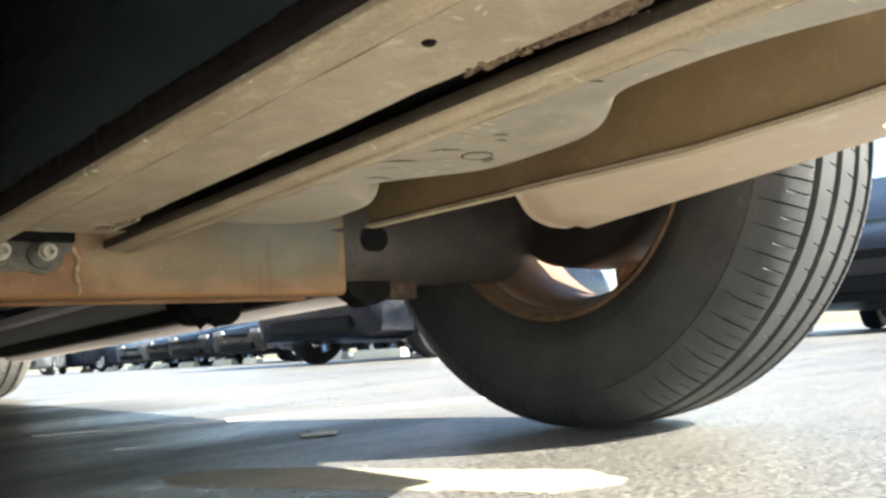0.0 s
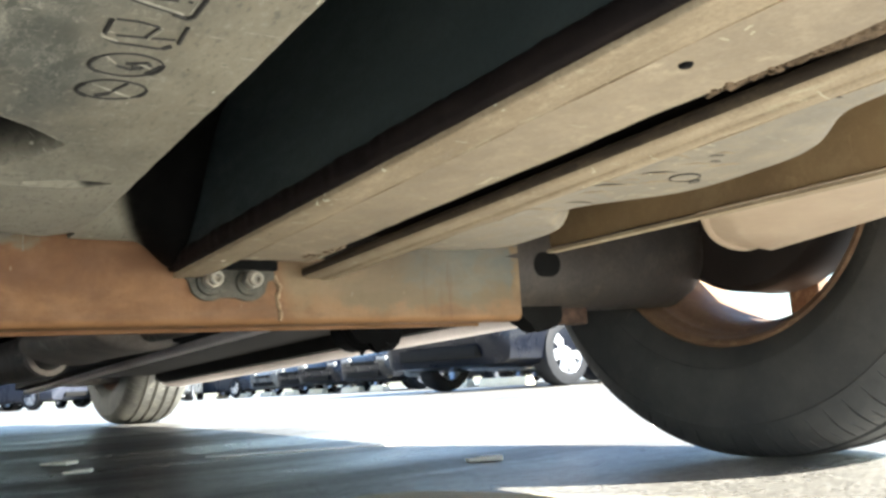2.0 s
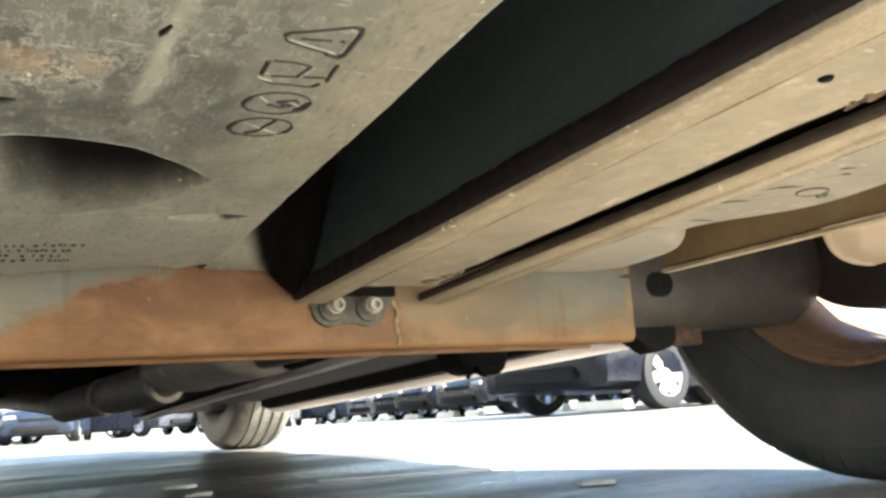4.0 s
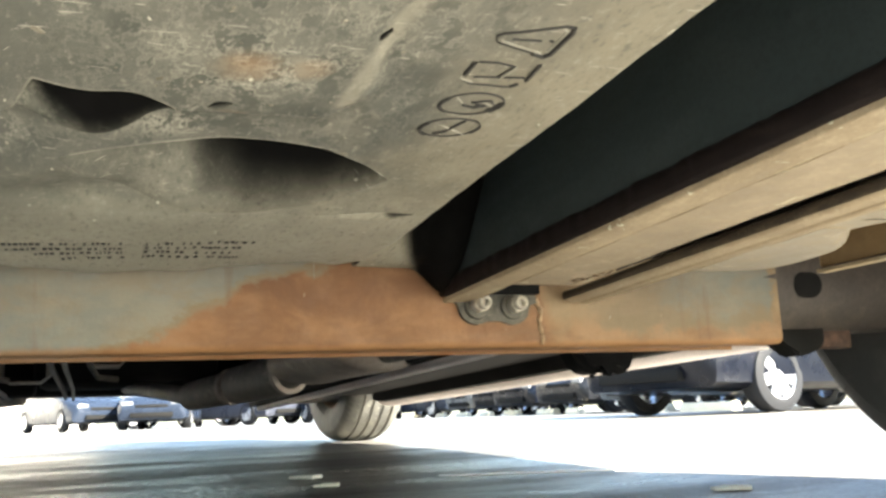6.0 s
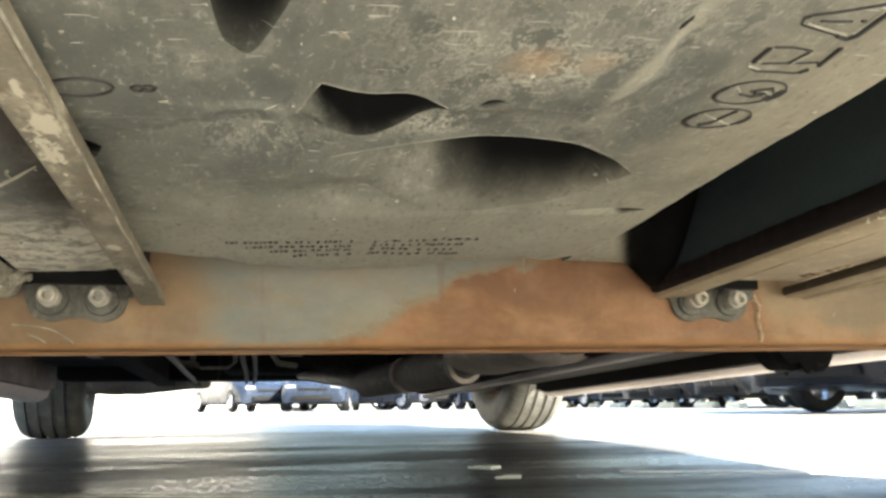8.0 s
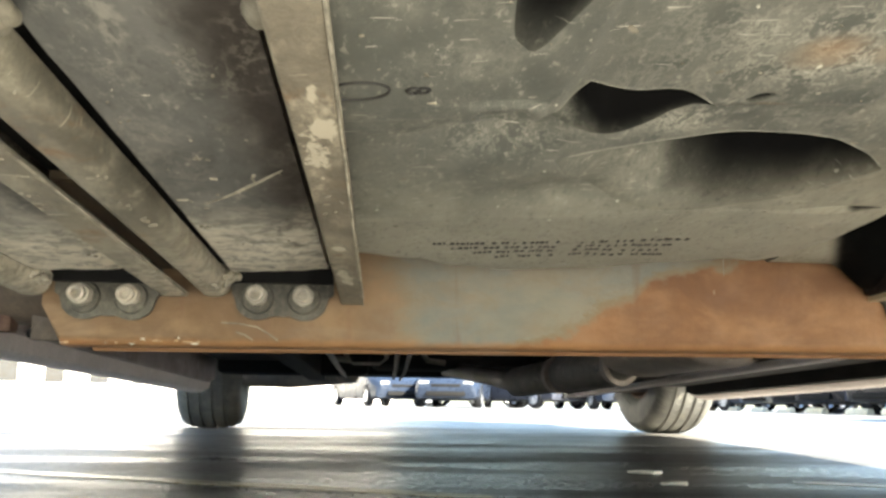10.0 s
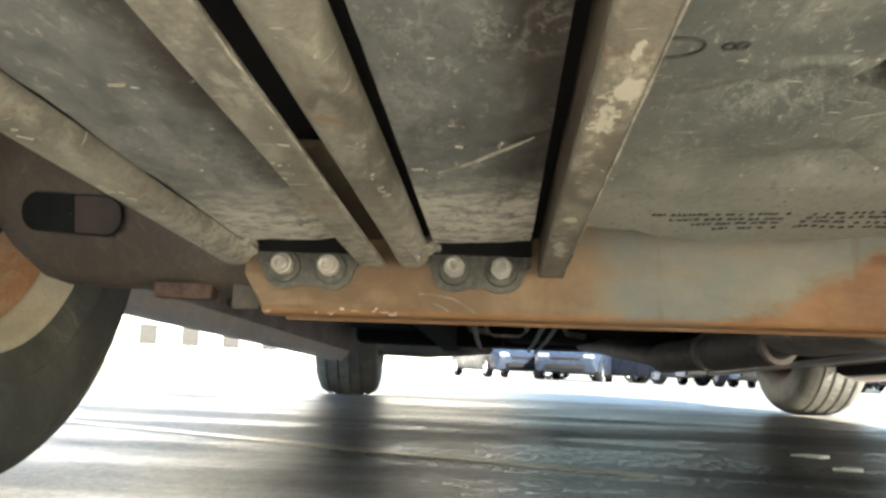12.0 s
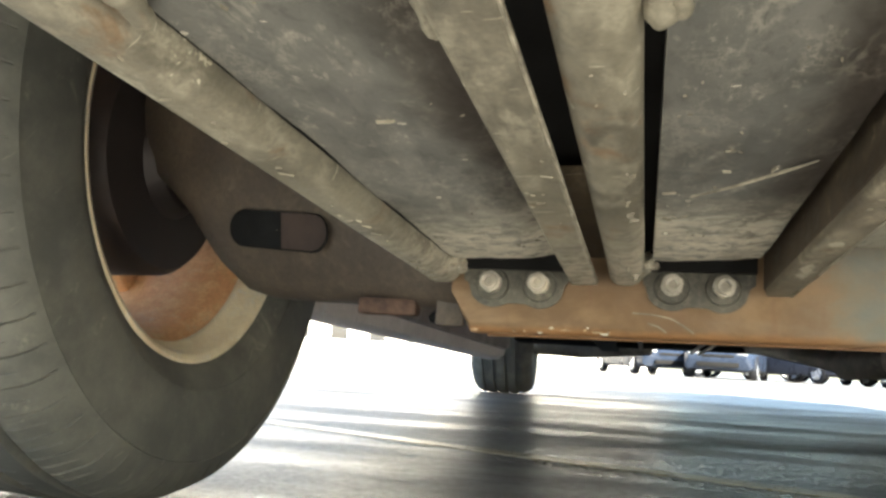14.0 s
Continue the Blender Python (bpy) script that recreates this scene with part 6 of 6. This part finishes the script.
part("body_shell", bm, "paint", VAN, "unseen silver tailgate, roof, bonnet and bumper with an added shading skirt", 0)


# things beyond the axle
def exhaust():
    """Oval muffler under a heat shield, two clamped pipe sleeves that drop to the front, thin pipes at both ends."""
    bm = bmesh.new()
    sec = [(math.cos(2 * math.pi * k / 24) * 0.098, math.sin(2 * math.pi * k / 24) * 0.038) for k in range(24)]
    a, b = Vector((0.345, 1.86, 0.214)), Vector((0.262, 2.14, 0.203))
    d = (b - a).normalized()
    side = d.cross(Vector((0, 0, 1))).normalized()
    st = []
    for u, s in ((0, 0.35), (0.03, 0.8), (0.06, 0.97), (0.08, 1), (0.5, 1.0), (0.86, 1), (0.89, 1.05), (0.91, 1.05), (0.95, 0.9), (1, 0.5)):
        st.append(lambda p, u=u, s=s: a + (b - a) * u + side * p[0] * s + Vector((0, 0, p[1] * s)))
    sweep(bm, sec, st)
    muff = part("muffler", bm, "shield", VAN, "flattened grey-brown steel muffler")
    bm = bmesh.new()
    tube(bm, [b, (0.245, 2.19, 0.196), (0.235, 2.21, 0.192), (0.228, 2.23, 0.190), (0.165, 2.40, 0.178), (0.160, 2.415, 0.177)], [0.03, 0.034, 0.042, 0.045, 0.043, 0.034], 18)
    part("pipe_sleeve", bm, "greymetal", muff, "dull grey sleeve with a seam")
    bm = bmesh.new()
    tube(bm, [(0.158, 2.415, 0.176), (0.152, 2.43, 0.174), (0.085, 2.60, 0.162), (0.078, 2.62, 0.161)], [0.03, 0.039, 0.036, 0.024], 18)
    part("pipe_sleeve", bm, "greymetal", muff, "dull grey sleeve with a seam")
    for c, r in (((0.240, 2.20, 0.194), 0.047), ((0.155, 2.422, 0.1755), 0.043)):
        bm = bmesh.new()
        dd = Vector((-0.35, 0.92, -0.06)).normalized() * 0.007
        tube(bm, [Vector(c) - dd, Vector(c) + dd], r, 20)
        part("pipe_clamp", bm, "shield", muff, "pale steel clamp band")
    bm = bmesh.new()
    tube(bm, [(0.08, 2.61, 0.163), (0.05, 2.8, 0.18), (-0.02, 3.2, 0.21), (-0.03, 3.7, 0.23), (-0.05, 4.2, 0.24)], 0.024)
    tube(bm, [a, (0.40, 1.75, 0.22), (0.42, 1.6, 0.26)], 0.025)
    part("exhaust_pipe", bm, "greymetal", muff, "dull exhaust pipe")


exhaust()


def spring_bush():
    """Two rounded black rubber lobes that hang from the floor ahead of the wheel."""
    bm = bmesh.new()
    prof = [(0.565, 0.24), (0.570, 0.182), (0.580, 0.164), (0.594, 0.153), (0.610, 0.149), (0.624, 0.152), (0.634, 0.160), (0.642, 0.153), (0.654, 0.1475), (0.668, 0.150), (0.680, 0.159), (0.688, 0.175), (0.692, 0.24)]
    prism(bm, prof, 1.57, 1.63, lambda u, v, d: (u, d, v))
    bmesh.ops.bevel(bm, geom=[e for e in bm.edges if abs(e.verts[0].co.y - e.verts[1].co.y) < 1e-6], offset=0.012, segments=3, affect="EDGES")
    part("spring_bush", bm, "black", VAN, "black rubber bush with two rounded lobes")


spring_bush()


def long_member(side, x0, x1, z, label, material, start=1.2, deep=0.14):
    bm = bmesh.new()
    st = [(lambda p, y=y: (side * p[0], y, p[1] + z - 0.026 * (y - 1.5))) for y in (start, 2.4, 3.0, 3.55)]
    sweep(bm, [(x0, 0.004), (x0 + 0.004, 0.0), (x1 - 0.004, 0.0), (x1, 0.004), (x1, deep), (x0, deep)], st)
    return part("frame_rail", bm, material, VAN, label)


long_member(1, 0.415, 0.450, 0.186, "pale dusty frame rail", "sill", 1.2, 0.012)
long_member(1, 0.39, 0.48, 0.200, "dark box of the frame rail", "under")
long_member(1, 0.50, 0.86, 0.232, "dark floor swelling beside the rail", "under", 1.62)
long_member(-1, 0.46, 0.52, 0.235, "dark undersealed frame rail", "under", 1.5)
long_member(-1, 0.60, 0.80, 0.285, "dark floor swelling beside the rail", "under", 1.9)
# the crossmember is added to block light showing behind the beam
for name, ends, bevel, label in (("front_subframe", (-0.55, 0.5, 3.5, 3.72, 0.20, 0.34), 0.02, "black front subframe"), ("gearbox_sump", (-0.30, 0.22, 3.1, 3.498, 0.215, 0.36), 0.03, "black gearbox sump"), ("crossmember", (-0.80, -0.302, 3.30, 3.42, 0.193, 0.36), 0.02, "black crossmember added to close a bright gap")):
    bm = bmesh.new()
    box(bm, *ends, bevel)
    part(name, bm, "black", VAN, label)
for side in (1, -1):
    bm = bmesh.new()
    tube(bm, [(side * 0.36, 3.62, 0.21), (side * 0.6, 3.78, 0.185), (side * 0.82, 3.93, 0.19)], [0.035, 0.03, 0.028])
    tube(bm, [(side * 0.40, 4.1, 0.22), (side * 0.65, 4.02, 0.19), (side * 0.82, 3.95, 0.19)], [0.028, 0.026, 0.028])
    part("control_arm", bm, "greymetal", VAN, "grey front control arm")
    bm = bmesh.new()
    tube(bm, [(side * 0.30, 3.95, 0.26), (side * 0.78, 3.95, 0.29)], 0.016)
    part("drive_shaft", bm, "black", VAN)
    bm = bmesh.new()
    for k in range(5):
        bmesh.ops.create_uvsphere(bm, u_segments=16, v_segments=8, radius=0.052 - 0.004 * (k % 2), matrix=Matrix.Translation((side * 0.30, 1.75 + 0.03 * k, 0.26)) @ Matrix.Diagonal((1, 0.4, 1, 1)))
    part("bump_stop", bm, "black", VAN, "black rubber bellows")
for x, y, z in ((-0.42, 2.9, 0.24), (-0.15, 2.85, 0.235), (-0.32, 2.2, 0.25)):
    bm = bmesh.new()
    tube(bm, [(x - 0.02, y, z + 0.10), (x, y, z + 0.02), (x + 0.02, y, z - 0.01), (x + 0.07, y + 0.03, z - 0.015)], 0.008, 8)
    part("hose", bm, "greymetal", VAN, "thin hanging bracket")

for x, z, wide in ((-0.22, 0.232, 0.006), (-0.195, 0.228, 0.005), (-0.38, 0.236, 0.007), (0.20, 0.245, 0.006)):
    bm = bmesh.new()
    tube(bm, [(x + 0.004 * math.sin(k + x * 20), 1.35 + 0.3 * k, z - 0.006 * k) for k in range(8)], wide, 8)
    part("brake_pipe", bm, "greymetal", VAN, "thin dusty pipe along the floor")
for x, y, z, w in ((-0.40, 1.9, 0.212, 0.05), (-0.12, 2.3, 0.205, 0.04), (-0.30, 2.75, 0.196, 0.06), (0.05, 1.7, 0.222, 0.05), (-0.52, 2.4, 0.205, 0.05)):
    bm = bmesh.new()
    sec = [(-w, 0.0), (-0.6 * w, -0.02), (0.6 * w, -0.02), (w, 0.0), (w, 0.004), (0.6 * w, -0.014), (-0.6 * w, -0.014), (-w, 0.004)]
    sweep(bm, sec, [(lambda p, d=d: (x + p[0], y + d, z + 0.03 + p[1])) for d in (-0.03, 0.03)])
    box(bm, x - w, x - w + 0.012, y - 0.02, y + 0.02, z + 0.03, 0.36)
    box(bm, x + w - 0.012, x + w, y - 0.02, y + 0.02, z + 0.03, 0.36)
    part("hanger", bm, "greymetal", VAN, "dull folded steel hanger")


# ---- around the van ----
SCRAPS = ((0.222, 1.975, 0.055, 0.03, -50), (0.212, 1.785, 0.042, 0.022, -20), (0.658, 1.332, 0.05, 0.024, -25))
for x, y, l, w, turn in SCRAPS:
    bm = bmesh.new()
    for k in range(2):
        box(bm, -l / 2 + 0.3 * l * k, l / 2 - 0.35 * l * (1 - k), -w / 2, w / 2, 0.002, 0.006 + 0.002 * k, 0.0008, 1)
    ob = part("paper_scrap", bm, "litter", None, "", at=pose(x, y, ground_z(x, y) - 0.001, 0, 0, turn))
    tagged(ob, "flat pale scrap of litter lying on the asphalt", "litter", "litter scraps")


def painted_line(x0, y0, x1, y1, w, paint="line", label="worn yellow parking line on the asphalt", thick=0.0007):
    a, b = Vector((x0, y0, 0)), Vector((x1, y1, 0))
    side = (b - a).normalized().cross(Vector((0, 0, 1))) * w / 2
    bm = bmesh.new()
    st = []
    for k in range(161):
        u = k / 160
        c = a + (b - a) * u
        near = min(u, 1 - u) * (b - a).length
        wear = [0.16 * noise.noise(Vector((w * 90, u * 14, q))) + 0.10 * noise.noise(Vector((w * 90, u * 47, q))) for q in (0.0, 5.0)]
        taper = min(1.0, 0.25 + near / (0.55 * w))
        st.append(lambda p, c=c, f=wear, t=taper: (c.x + side.x * p[0] * t * (1 + f[p[0] > 0]), c.y + side.y * p[0] * t * (1 + f[p[0] > 0]), ground_z(c.x, c.y) + p[1]))
    sweep(bm, [(-1, -0.01), (1, -0.01), (1, thick), (-1, thick)], st)
    ob = part("painted_line", bm, paint, None, "", 0)
    tagged(ob, label, "road marking", kind="structure")


painted_line(-1.15, 2.02, -0.1, 1.62, 0.05)
# sliver of sunlight on the ground painted as a white strip
painted_line(0.437, 1.85, 1.30, 1.54, 0.034, "sun_sliver", "narrow sunlit sliver painted white on the asphalt", 0.0018)
painted_line(0.36, 1.16, 0.53, 0.72, 0.11, "cream", "worn cream parking line on sunlit asphalt")

ROW = Vector((7.9, 10.6, 0))
ALONG = Vector((0.148, 0.989, 0))
ACROSS = Vector((0.989, -0.148, 0))


def wheel_stop(k, length=1.15, off=0.2):
    bm = bmesh.new()
    sec = [(-0.09, 0.0), (-0.085, 0.06), (-0.05, 0.125), (0.05, 0.125), (0.085, 0.06), (0.09, 0.0)]
    st = [(lambda p, u=u, s=s: (p[0] * s, u, p[1] * s)) for u, s in ((-length / 2, 0.8), (-length / 2 + 0.03, 1), (length / 2 - 0.03, 1), (length / 2, 0.8))]
    sweep(bm, sec, st)
    c = ROW + ALONG * k + ACROSS * off
    ob = part("wheel_stop", bm, "concrete", None, "", 30, at=pose(c.x, c.y, 0, 0, 0, -8.5))
    tagged(ob, "pale concrete wheel stop in front of a parked car", "wheel stop", "wheel stops of the row")


for k, length in ((0.0, 1.42), (1.63, 1.02), (5.03, 0.7), (6.57, 1.1), (9.0, 1.1), (11.2, 0.9), (13.6, 1.2), (16.4, 1.1), (19.8, 1.2)):
    wheel_stop(k, length)
wheel_stop(-6.8, 1.15, -0.8)



def parked_car(at, paint, label, h=1.5, length=4.5):
    """A saloon or crossover: swept body with tumblehome, glass, lamps and open wheels. Nose towards -y of its own frame."""
    car = thing("parked_car", at, label, "car", "parked cars")
    L = length / 2
    bm = bmesh.new()
    st = []
    prof = [(-L, 0.45, 0.62, 0.72), (-L + 0.12, 0.24, 0.72, 0.84), (-L + 0.9, 0.2, 0.88, 0.90), (-L + 1.3, 0.2, 0.95, 0.90), (-L + 2.1, 0.2, 0.97, 0.90), (L - 1.2, 0.2, 0.98, 0.90), (L - 0.3, 0.24, 0.98, 0.88), (L, 0.42, 0.85, 0.78)]
    sec = [(-1.0, 0.25), (-0.98, 0.08), (-0.9, 0.0), (0.9, 0.0), (0.98, 0.08), (1.0, 0.25), (1.0, 0.6), (0.96, 0.9), (0.88, 1.0), (-0.88, 1.0), (-0.96, 0.9), (-1.0, 0.6)]
    for y, z0, z1, hw in prof:
        st.append(lambda p, y=y, z0=z0, z1=z1, hw=hw: (p[0] * hw, y, z0 + p[1] * (z1 - z0)))
    sweep(bm, sec, st)
    body = part("body", bm, paint, car, at=at)
    bm = bmesh.new()
    st = []
    for y, z1, hw in ((-L + 1.2, 0.96, 0.80), (-L + 1.95, h - 0.06, 0.66), (-L + 2.5, h, 0.64), (L - 1.1, h - 0.03, 0.64), (L - 0.35, 1.0, 0.74)):
        st.append(lambda p, y=y, z1=z1, hw=hw: (p[0] * (hw if p[1] > 0.5 else 0.80), y, 0.92 + p[1] * (z1 - 0.92)))
    sweep(bm, [(-1, 0), (1, 0), (0.98, 0.9), (0.9, 1.0), (-0.9, 1.0), (-0.98, 0.9)], st)
    part("cabin_glass", bm, "darkglass", car, at=at)
    for name, paint_key, x0, x1, y0, y1, z0, z1 in (("lower_grille", "black", -0.52, 0.52, -0.02, 0.10, 0.30, 0.42), ("upper_grille", "black", -0.40, 0.40, -0.015, 0.10, 0.54, 0.62)):
        bm = bmesh.new()
        box(bm, x0, x1, -L + y0, -L + y1, z0, z1, 0.02)
        part(name, bm, paint_key, car, at=at)
    for sx in (1, -1):
        bm = bmesh.new()
        box(bm, *sorted((sx * 0.46, sx * 0.74)), -L + 0.0, -L + 0.10, 0.60, 0.70, 0.02)
        part("headlight", bm, "lamp", car, at=at)
        for wy in (-L + 0.85, L - 0.85):
            bm = bmesh.new()
            lathe(bm, [(-0.1, 0.21), (-0.105, 0.25), (-0.09, 0.31), (-0.05, 0.325), (0.05, 0.325), (0.09, 0.31), (0.105, 0.25), (0.1, 0.21)], 36)
            m = at @ pose(sx * 0.80, wy, 0.325, 0, 0, 0 if sx > 0 else 180)
            tw = part("tyre", bm, "tyre_black", car, at=m)
            bm = bmesh.new()
            lathe(bm, [(-0.09, 0.205), (0.085, 0.205), (0.1, 0.225), (0.095, 0.23)], 36)
            lathe(bm, [(0.06, 0.001), (0.06, 0.115), (0.088, 0.115), (0.094, 0.04), (0.094, 0.001)], 36)
            for k in range(7):
                sub = bmesh.new()
                box(sub, 0.06, 0.092, -0.05, 0.05, 0.05, 0.208, 0.004, 1)
                bmesh.ops.rotate(sub, verts=sub.verts, cent=(0, 0, 0), matrix=Matrix.Rotation(2 * math.pi * k / 7, 3, "X"))
                tmp = bpy.data.meshes.new("tmp")
                sub.to_mesh(tmp)
                sub.free()
                bm.from_mesh(tmp)
                bpy.data.meshes.remove(tmp)
            part("alloy_rim", bm, "alloy", tw, "bright alloy rim", at=m)
    return car


def in_row(k, off):
    c = ROW + ALONG * k + ACROSS * off
    return pose(c.x, c.y, 0, 0, 0, 98.5 - 180)


for k, off, paint, label, h in ((-7.2, 2.0, "black_car", "black parked car facing the wheel stops", 1.48), (-3.28, -0.67, "navy", "dark navy parked crossover with bright alloy wheels", 1.6), (0.6, 2.5, "black_car", "black parked car facing the wheel stops", 1.46), (3.4, 2.4, "grey_car", "dark grey parked car facing the wheel stops", 1.5), (6.2, 2.2, "black_car", "black parked car facing the wheel stops", 1.45), (9.0, 2.1, "navy", "dark navy parked car with bright wheels", 1.5), (12.0, 2.4, "black_car", "black parked car facing the wheel stops", 1.5), (15.0, 2.4, "grey_car", "dark grey parked car facing the wheel stops", 1.5), (18.2, 2.4, "black_car", "black parked car facing the wheel stops", 1.5)):
    parked_car(in_row(k, off), paint, label, h)
for x, y, turn, paint, label in ((-0.4, 27.5, 20, "blue_car", "dark blue parked car with a dark bumper"), (1.9, 26.0, -12, "blue_car", "dark blue parked car with a dark bumper"), (4.1, 27.0, 30, "lavender_car", "pale lavender-grey parked car with a dark bumper"), (6.3, 26.5, 8, "blue_car", "dark blue parked car with a dark bumper"), (8.5, 28.0, -25, "grey_car", "grey parked car seen nose on"), (3.0, 31.0, 70, "blue_car", "blue parked car behind other cars"), (10.9, 29.0, 15, "blue_car", "blue parked car seen nose on")):
    parked_car(pose(x, y, 0, 0, 0, turn), paint, label, 1.5, 4.6)


def building():
    b = thing("building", pose(-26, 46, 0, 0, 0, 28), "long white rendered building with dark windows", "building")
    m = pose(-26, 46, 0, 0, 0, 28)
    bm = bmesh.new()
    # extra height, out of view, added to whiten reflections and fill light
    box(bm, -30, 30, 0, 8, 0, 13.5)
    part("wall", bm, "wall", b, at=m)
    bm = bmesh.new()
    box(bm, -30.4, 30.4, -0.4, 8.4, 13.5, 13.8)
    part("roof", bm, "concrete", b, at=m)
    for k in range(18):
        bm = bmesh.new()
        x = -20 + 2.35 * k
        box(bm, x, x + 1.0, -0.03, 0.05, 0.95, 2.1)
        part("window", bm, "darkglass", b, at=m)
        bm = bmesh.new()
        box(bm, x, x + 1.0, -0.03, 0.05, 4.2, 5.6)
        part("window", bm, "darkglass", b, at=m)


building()
